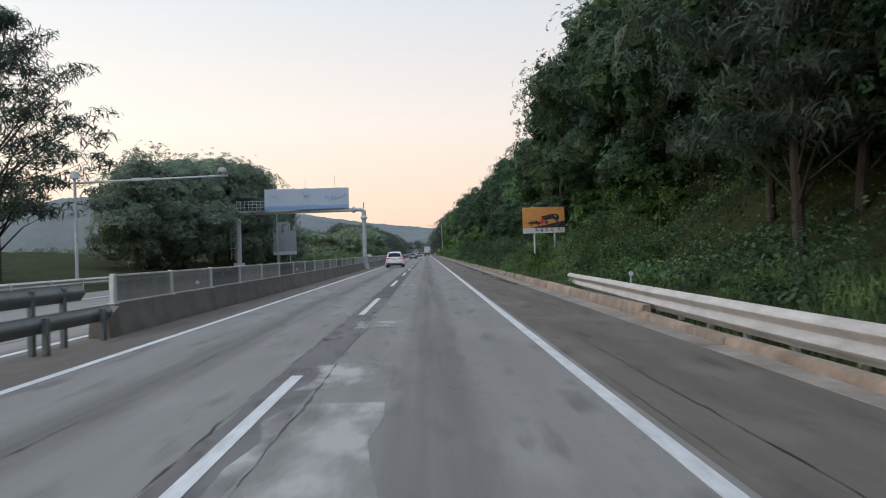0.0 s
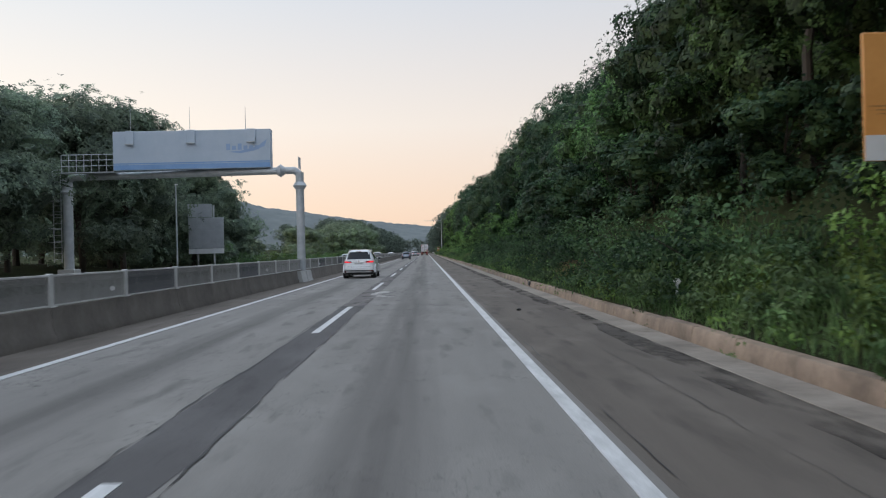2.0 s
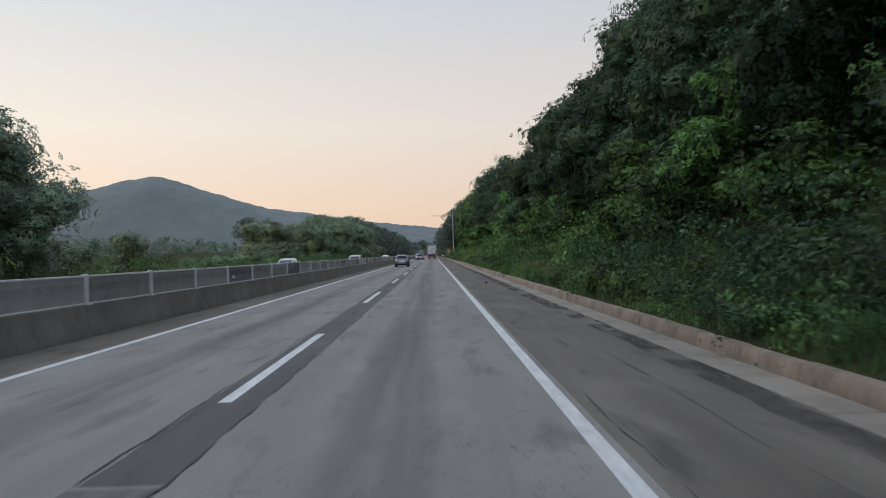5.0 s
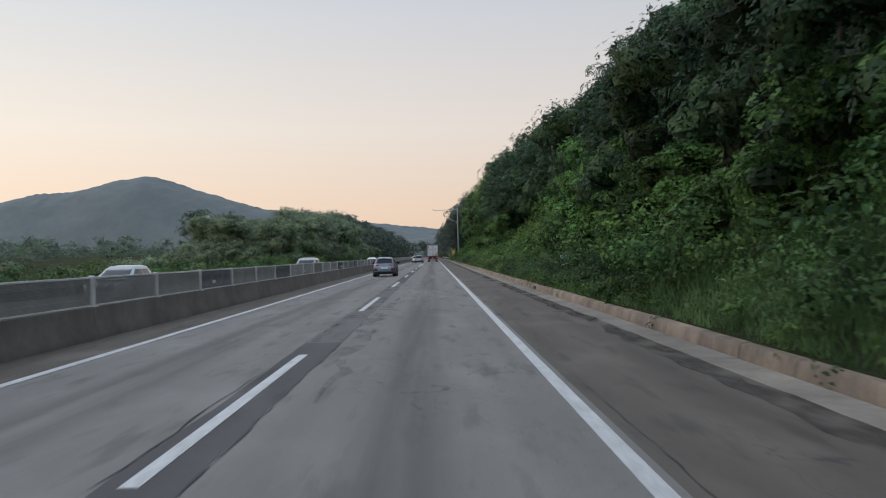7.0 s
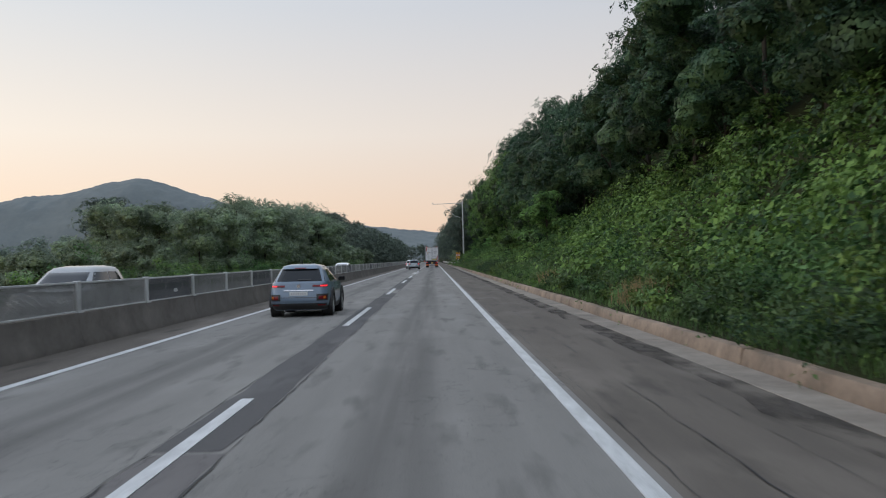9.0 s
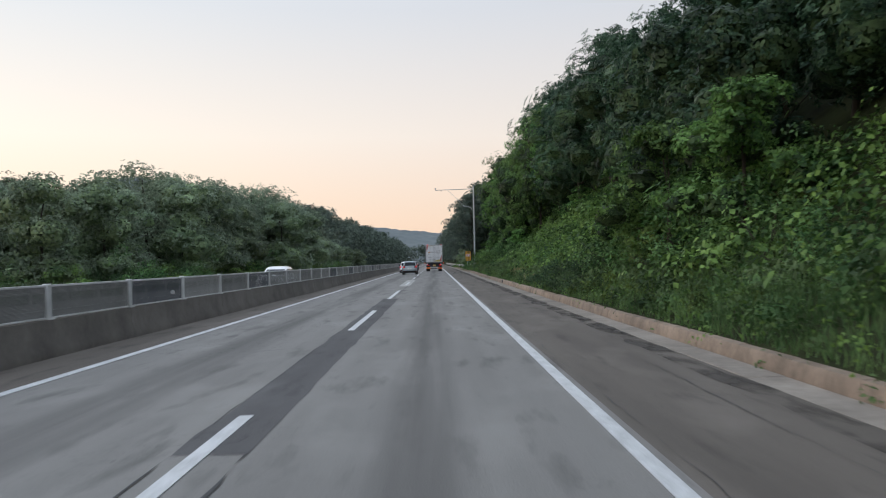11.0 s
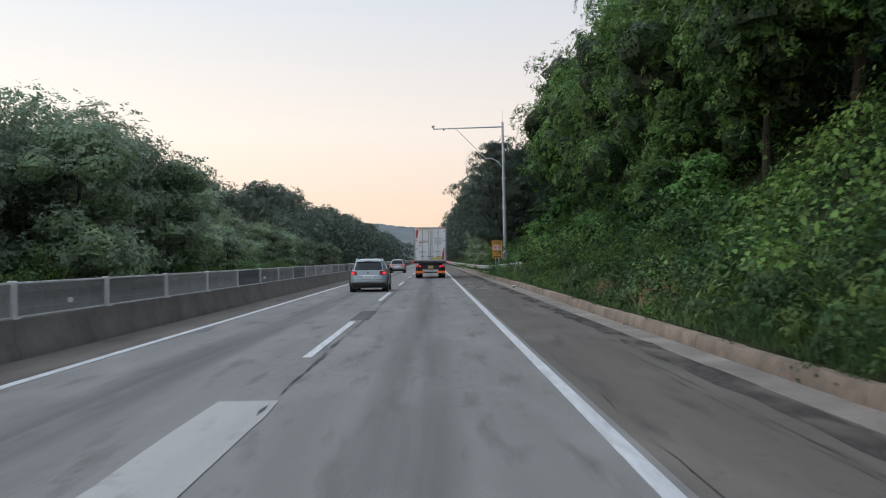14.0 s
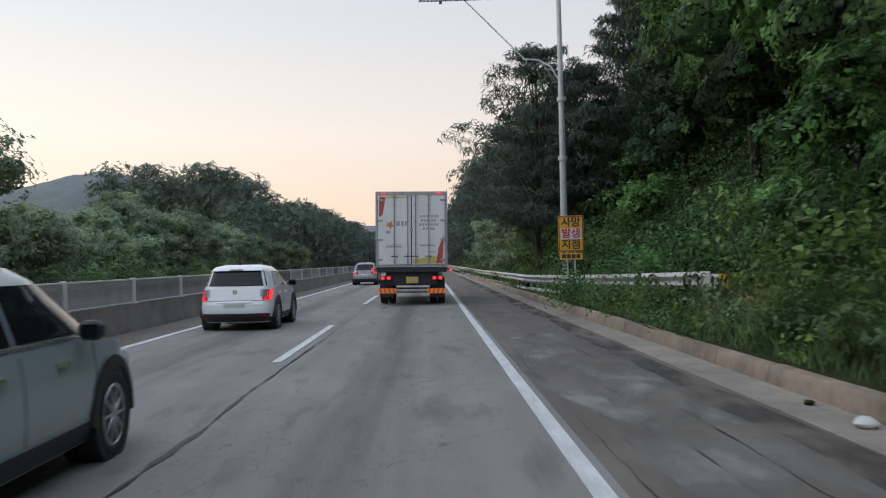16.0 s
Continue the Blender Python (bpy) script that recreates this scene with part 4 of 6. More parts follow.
r = np.random.default_rng(11)
y = -6.0
while y < 455:
    if not on_vine_bank(y, 1.0) or y < 170:
        x = (13.4 if on_vine_bank(y, 1.0) else 12.2) + (0.7 if 325 < y < 380 else 0) + r.normal(0, 0.5) + (1.8 if y < 40 else 0) + (3.5 if 376 < y < 425 else 0)
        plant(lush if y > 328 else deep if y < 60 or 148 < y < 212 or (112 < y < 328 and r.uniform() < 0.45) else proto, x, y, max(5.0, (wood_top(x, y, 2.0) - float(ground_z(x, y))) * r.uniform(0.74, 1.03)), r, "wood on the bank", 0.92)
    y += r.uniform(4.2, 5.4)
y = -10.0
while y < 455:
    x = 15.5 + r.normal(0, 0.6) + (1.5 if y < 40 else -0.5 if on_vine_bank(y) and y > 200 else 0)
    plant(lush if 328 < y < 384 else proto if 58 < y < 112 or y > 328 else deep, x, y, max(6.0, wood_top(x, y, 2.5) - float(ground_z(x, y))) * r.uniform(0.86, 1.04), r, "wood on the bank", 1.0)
    y += r.uniform(4.4, 5.8)
y = -14.0
back = []
while y < 500:
    x = 19.3 + r.normal(0, 0.6)
    h, a = max(7.0, wood_top(x, y, 3.2) - float(ground_z(x, y))) * r.uniform(0.86, 1.02) / 10, r.uniform(0, 6.28)
    v = FAR_KINDS[int(r.integers(3))] * (h, h, h)
    back.append(np.stack([v[:, 0] * math.cos(a) - v[:, 1] * math.sin(a) + x, v[:, 0] * math.sin(a) + v[:, 1] * math.cos(a) + y, v[:, 2] + float(ground_z(x, y)) - 0.3], -1))
    y += r.uniform(4.0, 5.2)
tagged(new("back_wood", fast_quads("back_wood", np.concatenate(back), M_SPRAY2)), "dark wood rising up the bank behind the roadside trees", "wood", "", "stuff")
# saplings and undergrowth at the edge of the wood
y = 38.0
while y < 480:
    if not on_vine_bank(y, 0.5) and not 366 < y < 382:
        x = 10.5 + r.normal(0, 0.35) + (0.5 if y > 325 else 0)
        if 58 < y < 118:
            plant(deep, x + 0.9, y, r.uniform(3.0, 5.2), r, "saplings at the wood edge", 1.15, 0.5)
        elif y > 58:
            plant(young, x, y, r.uniform(3.0, 5.6), r, "saplings at the wood edge", 1.15, 0.5)
        else:
            plant(young, x + 1.8, y, r.uniform(2.5, 4.0), r, "saplings at the wood edge", 1.1, 0.5)
    y += r.uniform(3.6, 6.0)
for x, y, h in ((10.4, 197.5, 4.6), (10.9, 200.5, 6.0), (10.6, 204.0, 6.4), (11.3, 207.0, 6.6), (10.7, 210.0, 5.0)):
    plant(young, x, y, h, r, "saplings at the wood edge", 1.0, 0.4)
# young growth where the creepers meet the wood
for a, b in VINE_BANKS:
    y = a
    while y < b:
        plant(young, 14.2 + r.normal(0, 0.5), y, r.uniform(2.4, 3.6), r, "saplings at the wood edge", 1.3, 0.6)
        y += r.uniform(7.0, 11.0)
# pines where the road bends away
for x, y, h in ((8.3, 394.5, 12.3), (11.2, 396, 9.8), (13.6, 393, 11.0), (11.4, 403, 10.5), (14.6, 400, 12.0), (9.6, 406, 10.5)):
    plant(pines, x, y, h, r, "pines by the pole", 0.95)

for x, y, h in ((9.0, 407, 5.0), (8.8, 414, 4.6), (10.2, 419, 5.6), (8.6, 424, 4.2), (8.8, 436, 5.0), (9.6, 448, 6.0)):
    plant(left_kind, x, y, h, r, "young trees beyond the rail", 1.2, 0.3, "rounded hazy green young tree beyond the guard rail")

# tall pine with a bare trunk behind the guard rail
plant(pines, 11.9, 22.5, 14.0, r, "roadside pines", 0.85)

# trees beyond the oncoming carriageway
for x, y, h in ((-23.0, 50.5, 15.6),):
    plant(pines, x, y, h, r, "roadside pines", 1.06)
LEFT_ROWS = (
    (-24.0, 78, 90, 5.0, 9.5, 11.0, left_dark), (-24.0, 91, 112, 5.0, 11.5, 13.2, left_dark), (-24.5, 113, 126, 5.0, 13.5, 15.0, left_dark), (-27.0, 126, 172, 4.6, 12, 15.5, left_dark), (-29.5, 98, 172, 6.0, 12.5, 16.0, airy), (-33, 20, 62, 7, 2.4, 3.6, left_kind),
    (-30, 180, 200, 6, 5.5, 7.0, left_kind), (-26, 204, 300, 4.6, 2.8, 4.4, left_kind), (-31, 262, 300, 5.0, 4.2, 5.6, left_kind),
    (-24, 300, 320, 5.0, 7.5, 9.0, left_kind), (-31, 302, 330, 5.0, 8.0, 9.5, left_kind), (-36, 306, 340, 6.0, 8.5, 10.0, left_kind),
    (-21.5, 322, 352, 4.6, 8.5, 10.2, left_kind), (-24.5, 324, 356, 5.0, 10.6, 12.2, airy), (-22.5, 357, 378, 4.6, 12.0, 14.4, airy), (-19.8, 358, 378, 4.6, 8.5, 11.5, left_kind),
    (-20.3, 380, 393, 4.6, 8.2, 10.0, left_kind), (-27.5, 340, 396, 5.0, 10.0, 12.4, left_kind), (-25, 396, 424, 5.0, 4.6, 5.8, left_kind), (-25, 424, 470, 5.0, 6.0, 8.0, left_kind), (-20.5, 396, 424, 5.2, 3.4, 4.6, left_kind), (-20.5, 424, 520, 5.2, 3.8, 6.0, left_kind),
    (-32, 398, 424, 6.0, 3.4, 4.4, left_kind), (-32, 424, 446, 6.0, 5.2, 6.6, left_kind), (-32, 446, 470, 6.0, 7.2, 9.0, left_kind), (-39, 312, 380, 8, 8, 10, far_tree), (-25, 470, 520, 5.5, 8, 11, far_tree),
    (-32, 492, 880, 5.5, 13.5, 17.5, far_tree), (-22, 520, 880, 6, 12, 15.5, far_tree), (-40, 495, 760, 5.5, 13, 16.5, far_tree), (-47, 495, 700, 6, 14, 18, far_tree))
for x0, ya, yb, step, lo, hi, kinds in LEFT_ROWS:
    y = float(ya)
    while y < yb:
        plant(kinds, x0 + r.normal(0, 1.2), y, r.uniform(lo, hi), r, "trees beyond the oncoming lanes", 1.12, 0.4)
        y += step * r.uniform(0.8, 1.2)
for x0, ya, yb, step in ((12, 505, 900, 8), (19, 505, 900, 10), (15, 470, 700, 11)):
    y = float(ya)
    while y < yb:
        plant(far_tree, x0 + r.normal(0, 1.5), y, r.uniform(14, 19), r, "far wood along the road", 0.9)
        y += step
for i in range(16):
    plant(far_tree, -26 + 3.4 * i, 915 + r.uniform(0, 12), r.uniform(11, 16), r, "", 1.0)
tagged(new("far_wood", fast_quads("far_wood", np.concatenate(far_parts), M_FARLEAF)), "distant wood of rounded trees with haze in its leaf colour", "wood", "", "stuff")
# scrub and field trees across the valley
valley = []
for _ in range(420):
    y = 330 + 620 * r.uniform() ** 0.8
    x = -48 - (0.12 + 0.42 * r.uniform()) * (y - 150)
    h, a = r.uniform(3.5, 8.0) * (0.55 + y / 1300) / 10, r.uniform(0, 6.28)
    v = FAR_KINDS[int(r.integers(3))] * (1.5 * h, 1.5 * h, h)
    valley.append(np.stack([v[:, 0] * math.cos(a) - v[:, 1] * math.sin(a) + x, v[:, 0] * math.sin(a) + v[:, 1] * math.cos(a) + y, v[:, 2] + float(ground_z(x, y)) - 0.4], -1))
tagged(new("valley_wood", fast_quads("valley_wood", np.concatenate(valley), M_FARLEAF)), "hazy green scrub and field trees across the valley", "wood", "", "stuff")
for ob in (*left_dark, *proto, *lush, *deep, *young, *airy, *left_kind, *pines):
    gone(ob)


def bush(x, y, s, r, group, label, name="bush", material=None):
    b = thing(name, label, name)
    k = int(r.integers(3))
    part("foliage", bushes[k] if material is None else dark_bushes[k], material or M_LEAF, b)
    part("stem", stems[k % 2], M_BARK, b)
    b.matrix_basis = Matrix.LocRotScale((x, y, float(ground_z(x, y)) - 0.12), Euler((0, 0, r.uniform(0, 6.28))), (s * r.uniform(0.8, 1.3), s * r.uniform(0.8, 1.3), s))
    return tagged(b, label, name, group)


# the same bushes again in the shade-darkened leaf colour
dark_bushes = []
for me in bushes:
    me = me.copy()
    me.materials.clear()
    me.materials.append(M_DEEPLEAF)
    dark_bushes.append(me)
y = 34.0
while y < 470:
    x = (8.7 if 58 < y < 235 else 9.5) + r.normal(0, 0.4)
    if 36 < y < 57:
        x += 1.0
    if not (44 < y < 57 or 190 < y < 197 or 371 < y < 377):
        bush(x, y, r.uniform(0.55, 1.0) * (1.3 if not on_vine_bank(y) else 0.85), r, "bushes behind the kerb", "low leafy green bush on the verge behind the kerb", "bush", M_DEEPLEAF if 58 < y < 140 else None)
    y += r.uniform(1.5, 3.0)
for ya, yb in ((61, 132), (184, 212), (270, 283)):
    y = float(ya)
    while y < yb:
        bush(7.2 + r.normal(0, 0.16), y, r.uniform(0.44, 0.70), r, "shrubs over the kerb", "low dark leafy shrub hanging over the kerb", "shrub", M_DEEPLEAF)
        y += r.uniform(1.2, 2.6)
for k in range(15):
    y = 350.0 + 1.75 * k
    bush((7.05 if y > 362 else 7.7) + 0.15 * math.sin(2.3 * k), y, (0.40 if y < 368.5 else 0.62) + 0.08 * math.sin(1.7 * k), r, "bushes behind the kerb", "small leafy green bush in front of the guard rail")
y = 326.0
while y < 372:
    bush(8.9 + r.normal(0, 0.3), y, r.uniform(0.6, 0.95), r, "bushes behind the kerb", "leafy green bush among the verge weeds")
    y += r.uniform(1.6, 2.8)
y = 140.0
while y < 430:
    bush(-17.8 + r.normal(0, 0.6), y, r.uniform(0.8, 1.35), r, "hedge beyond the far rail", "leafy green hedge bush beyond the far guard rail")
    y += r.uniform(2.6, 4.2)

# creepers over the open bank


def scatter(n, xa, xb, ya, yb, r, bias=1.0):
    return xa + (xb - xa) * r.uniform(size=n) ** bias, r.uniform(ya, yb, n)


vs = []
for a, b in VINE_BANKS:
    x, yy = scatter(int(180 * (b - a)), 8.4, 15.5, a - 4, b + 4, r)
    z = ground_z(x, yy) + 0.05 + r.uniform(0, 0.35, len(x))
    n = unit(np.stack([-0.7 + r.normal(0, 0.45, len(x)), r.normal(0, 0.45, len(x)), 0.8 + r.normal(0, 0.35, len(x))], -1))
    vs.append(leaf_quads(np.stack([x, yy, z], -1), n, 0.155, 0.8, r))
    x, yy = scatter(int(8.6 * (b - a)), 8.3, 15.4, a - 3, b + 3, r)
    rad = r.uniform(0.35, 1.35, len(x)) * np.clip(1.1 + 0.5 * waves(x, yy), 0.5, 1.6)
    vs.append(leaf_cloud(np.stack([x, yy, ground_z(x, yy) + 0.12 * rad], -1), rad, 84, 0.185, r, 0.72, 0.8, 0.85))
tagged(new("creeper_cover", fast_quads("creeper_cover", np.concatenate(vs), M_VINE)), "bright green creeper leaves covering the open bank", "creepers", "", "stuff")
for a, b, xa, n_, mt, label in ((-12.0, 62.0, 8.6, 760, M_DEEPLEAF, "scrub leaves darkened in colour for the shaded bank"), (364.0, 402.0, 9.2, 420, M_LEAF, "mixed green scrub leaves covering the bank behind the sign")):
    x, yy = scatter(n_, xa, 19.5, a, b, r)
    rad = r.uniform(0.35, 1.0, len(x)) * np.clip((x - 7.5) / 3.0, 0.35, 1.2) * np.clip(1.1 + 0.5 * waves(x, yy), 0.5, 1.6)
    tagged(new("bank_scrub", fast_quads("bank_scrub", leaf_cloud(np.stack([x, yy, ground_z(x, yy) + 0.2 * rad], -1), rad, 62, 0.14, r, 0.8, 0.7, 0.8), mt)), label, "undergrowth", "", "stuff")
# ground layer under the wood
x, yy = scatter(42000, 9.0, 14.5, 25, 470, r, 1.3)
n = unit(np.stack([-0.5 + r.normal(0, 0.5, len(x)), r.normal(0, 0.5, len(x)), 0.8 + r.normal(0, 0.4, len(x))], -1))
tagged(new("undergrowth", fast_quads("undergrowth", leaf_quads(np.stack([x, yy, ground_z(x, yy) + r.uniform(0, 0.7, len(x))], -1), n, 0.125, 0.7, r), M_LEAF)), "leafy green undergrowth below the bank trees", "undergrowth", "", "stuff")
# weeds and tall grass on the verge, hanging over the kerb here and there
for nm, cnt, mt, lo_r, hi_r in (("weeds", 1700, M_GRASS, 0.14, 0.40), ("weeds", 1900, M_VINE, 0.14, 0.38)):
    x, yy = scatter(cnt, 6.56, 9.6, -40, 480, r, 1.35)
    x = x + kerb_off(yy) * 1.2
    keep = (waves(x * 0.8 + cnt, yy * 0.9) + r.normal(0, 0.5, len(x)) > -0.45) & ((yy > 43) | (x > 8.9))
    x, yy = x[keep], yy[keep]
    rad = r.uniform(lo_r, hi_r, len(x)) * np.clip(1.0 + 0.5 * waves(x + 3, yy * 0.5), 0.5, 1.6)
    tagged(new(nm, fast_quads(nm, leaf_cloud(np.stack([x, yy, ground_z(x, yy) + rad * 0.75], -1), rad, 36, 0.09, r, 1.0, 0.55, 0.5), mt)), "low leafy green weeds along the kerb", "weeds", "", "stuff")


# tall leafy weeds in clumps, thick behind the kerb and leaning over it in places
def weed_clumps(nm, label, x, yy, h, material, r, per=64, size=0.15):
    k = len(x)
    a, u = r.uniform(0, 6.28, (k, per)), r.uniform(size=(k, per)) ** 0.6
    out = (0.25 + 0.75 * u) * r.uniform(0.2, 1.0, (k, per)) * 0.62
    p = np.stack([x[:, None] + h[:, None] * out * np.cos(a), yy[:, None] + h[:, None] * out * np.sin(a), ground_z(x, yy)[:, None] + h[:, None] * (0.12 + 0.9 * u * (1 - 0.55 * out))], -1)
    n = unit(np.stack([np.cos(a) * 0.7, np.sin(a) * 0.7, 0.75 + 0 * a], -1) + r.normal(0, 0.35, (k, per, 3)))
    return tagged(new(nm, fast_quads(nm, leaf_quads(p.reshape(-1, 3), n.reshape(-1, 3), size, 0.42, r, 0.4), material)), label, "weeds", "", "stuff")


for nm, label, cnt, mt, lo_, hi_, sz in (("weeds", "tall grey-green leafy weeds crowding the kerb", 1250, M_WEED, 0.45, 1.05, 0.16), ("weeds", "fresh green leafy weeds behind the kerb", 900, M_VINE, 0.40, 0.95, 0.14), ("weeds", "soft yellow-green grassy weeds behind the kerb", 520, M_GRASS, 0.45, 0.90, 0.12)):
    x, yy = scatter(cnt, 6.78, 9.4, 43, 440, r, 1.25)
    x = x + kerb_off(yy) * 1.3
    keep = (waves(x * 0.7 + cnt, yy * 0.35) > -0.35) & ~((yy > 44) & (yy < 57) & (x > 8.2))
    x, yy = x[keep], yy[keep]
    weed_clumps(nm, label, x, yy, r.uniform(lo_, hi_, len(x)) * np.clip((x - 6.2) / 1.0, 0.6, 1.0) * np.clip(1.0 + 0.35 * waves(x + 9, yy * 0.4), 0.6, 1.4), mt, r, 60, sz)


def blades(nm, label, x, yy, h, material, r):
    z = ground_z(x, yy)
    base = np.stack([x, yy, z - 0.02], -1)
    a = r.uniform(0, 2 * np.pi, len(x))
    w = np.stack([np.cos(a), np.sin(a), 0 * a], -1) * 0.014
    lean = np.stack([r.normal(0, 0.28, len(x)), r.normal(0, 0.28, len(x)), np.ones(len(x))], -1) * h[:, None]
    v = np.stack([base - w, base + w, base + lean * 0.6 + w * 0.8, base + lean], 1).reshape(-1, 3)
    return tagged(new(nm, fast_quads(nm, v, material)), label, "grass", "", "stuff")


x, yy = scatter(105000, 6.68, 10.2, -50, 470, r, 1.3)
x = x + kerb_off(yy) * 1.1
mound = np.clip(0.55 + 0.55 * waves(x * 0.6 + 2, yy * 0.55), 0.15, 1.2) * np.clip((x - 6.5) / 1.1, 0.35, 1.0)
low = np.where((yy < 43) & (x < 9.2), 0.42, 1.0)
blades("tall_grass", "tall green grass on the verge", x, yy, r.uniform(0.55, 1.0, len(x)) * (0.18 + 0.62 * mound) * low, M_GRASS, r)
xs_, ys_ = [], []
for cy, cx, ln in ((78, 7.8, 3), (90, 7.9, 4), (142, 7.7, 5), (150, 7.6, 6), (160, 7.8, 5), (196.5, 7.4, 2), (222, 7.3, 2.5), (240, 7.5, 3), (287, 7.4, 2.5), (302, 7.6, 3), (328, 7.3, 1.4), (334, 7.2, 1.2), (341, 7.2, 1.2), (362, 7.5, 2), (410, 7.4, 6)):
    k = int(280 * ln / 3)
    xs_.append(cx + r.normal(0, 0.22, k)); ys_.append(cy + r.normal(0, ln * 0.4, k))
x, yy = np.clip(np.concatenate(xs_), 6.75, 9), np.concatenate(ys_)
x = x + kerb_off(yy) * 1.1
blades("dry_grass", "tufts of dry straw-coloured grass behind the kerb", x, yy, r.uniform(0.3, 0.7, len(x)), M_STRAW, r)

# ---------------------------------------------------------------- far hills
# the haze of distance is mixed into the hills' pale blue-grey colour
M_HILL = mat("haze_tinted_wooded_hill", (0.108, 0.130, 0.136), (0.156, 0.180, 0.180), 0.018, 1.0, bump=0.0)


def ridge(name, label, y, crest_x, crest_z, depth, seed, bumps=4.2):
    """A long wooded hill with a given crest line and a treetop-rough outline."""
    nx, ny = 420, 84
    xs = np.linspace(crest_x[0], crest_x[-1], nx)
    crest = np.interp(xs, crest_x, crest_z)
    crest = np.convolve(np.pad(crest, 4, mode="edge"), np.ones(9) / 9, "valid")
    v, f = [], []
    for j in range(ny):
        u = j / (ny - 1)
        up = math.sin(math.pi * u) ** 0.9
        for i in range(nx):
            n = noise.fractal((xs[i] * 0.006, u * 4.0, seed), 1.0, 2.0, 4)
            yy_ = depth * u
            z = crest[i] * up * (1 + 0.16 * n * (1 - up)) + bumps * (0.7 * noise.noise((xs[i] * 0.085, yy_ * 0.085, seed)) + 0.5 * noise.noise((xs[i] * 0.03, yy_ * 0.03, seed + 2))) * (0.3 + up) - 6 * (1 - up)
            v.append((xs[i], y - depth * (0.5 - u), z))
    for j in range(ny - 1):
        for i in range(nx - 1):
            a = j * nx + i
            f.append((a, a + 1, a + nx + 1, a + nx))
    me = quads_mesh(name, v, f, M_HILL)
    me.polygons.foreach_set("use_smooth", np.ones(len(f), bool))
    return setting(name, me, M_HILL, label, "hill")


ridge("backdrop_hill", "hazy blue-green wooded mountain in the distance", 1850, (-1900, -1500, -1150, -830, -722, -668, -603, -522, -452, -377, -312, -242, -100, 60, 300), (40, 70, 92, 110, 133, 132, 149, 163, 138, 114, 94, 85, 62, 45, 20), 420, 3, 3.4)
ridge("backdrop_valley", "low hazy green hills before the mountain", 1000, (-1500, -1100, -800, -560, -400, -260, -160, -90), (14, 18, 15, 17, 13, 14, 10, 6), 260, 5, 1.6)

# ---------------------------------------------------------------- signs, poles and gantry
M_SIGNORANGE = mat("orange_sign_sheet", (0.58, 0.27, 0.075), (0.68, 0.34, 0.105), 1.5, 0.45)
M_SIGNBLACK = mat("black_sign_sheet", (0.016, 0.016, 0.02), (0.028, 0.028, 0.032), 3, 0.5)
M_SIGNWHITE = mat("white_sign_sheet", (0.58, 0.60, 0.62), (0.68, 0.70, 0.71), 2, 0.45)
M_SIGNRED = mat("red_sign_sheet", (0.50, 0.045, 0.03), (0.62, 0.06, 0.04), 4, 0.45)
M_SIGNBLUE = mat("blue_sign_sheet", (0.035, 0.12, 0.42), (0.06, 0.17, 0.50), 4, 0.45)
M_BOARD = mat("faded_pale_blue_board", (0.38, 0.46, 0.55), (0.46, 0.53, 0.61), 0.8, 0.55)
M_BOARDBLUE = mat("faded_blue_band", (0.16, 0.30, 0.54), (0.24, 0.39, 0.62), 0.9, 0.55)
M_BOARDMARK = mat("faded_blue_lettering", (0.27, 0.38, 0.57), None, rough=0.6)


def plate(poly, y, thick=0.004):
    """A flat upright cut-out from x-z points, in front of y."""
    bm = bmesh.new()
    a = [bm.verts.new((x, y, z)) for x, z in poly]
    b = [bm.verts.new((x, y - thick, z)) for x, z in poly]
    bm.faces.new(a)
    bm.faces.new(b)
    for i in range(len(poly)):
        j = (i + 1) % len(poly)
        bm.faces.new((a[i], a[j], b[j], b[i]))
    return bm


def circle_poly(x, z, r, n=18):
    return [(x + r * math.cos(2 * math.pi * i / n), z + r * math.sin(2 * math.pi * i / n)) for i in range(n)]


# warning board: a car running into the back of a lorry on a slope
sg = thing("warning_sign", "orange rear-end collision warning board on two grey posts", "sign", pose(9.17, 55.0, -0.06, 0, 0, 0))
W2, ZB, ZT = 1.33, 2.64, 4.28
part("board", boxed(-W2, W2, -0.02, 0.03, ZB, ZT, bevel=0.012), M_SIGNORANGE, sg)
part("caption_panel", plate([(-W2 + 0.005, ZB + 0.005), (W2 - 0.005, ZB + 0.005), (W2 - 0.005, ZB + 0.33), (-W2 + 0.005, ZB + 0.33)], -0.021), M_SIGNWHITE, sg, "white caption strip")
part("slope", plate([(-0.85, ZB + 0.335), (W2 - 0.01, ZB + 0.335), (W2 - 0.01, ZB + 0.76)], -0.021), M_SIGNBLACK, sg, "black slope shape")
lorry = part("lorry_picture", plate([(-0.10, 3.36), (0.54, 3.50), (0.90, 3.47), (0.98, 3.52), (0.96, 3.70), (0.86, 3.84), (0.66, 3.82), (0.60, 3.86), (-0.14, 3.70)], -0.021), M_SIGNBLACK, sg, "black lorry silhouette")
part("cab_window", plate([(0.70, 3.64), (0.85, 3.67), (0.80, 3.77), (0.68, 3.75)], -0.0262), M_SIGNORANGE, lorry)
part("stripe", plate([(-0.02, 3.385), (0.62, 3.535), (0.62, 3.555), (-0.02, 3.405)], -0.0262), M_SIGNWHITE, lorry)
for x, z in ((0.18, 3.32), (0.82, 3.44)):
    part("wheel", plate(circle_poly(x, z, 0.105), -0.0262), M_SIGNBLACK, lorry)
    part("hub", plate(circle_poly(x, z, 0.035), -0.0305), M_SIGNORANGE, lorry)
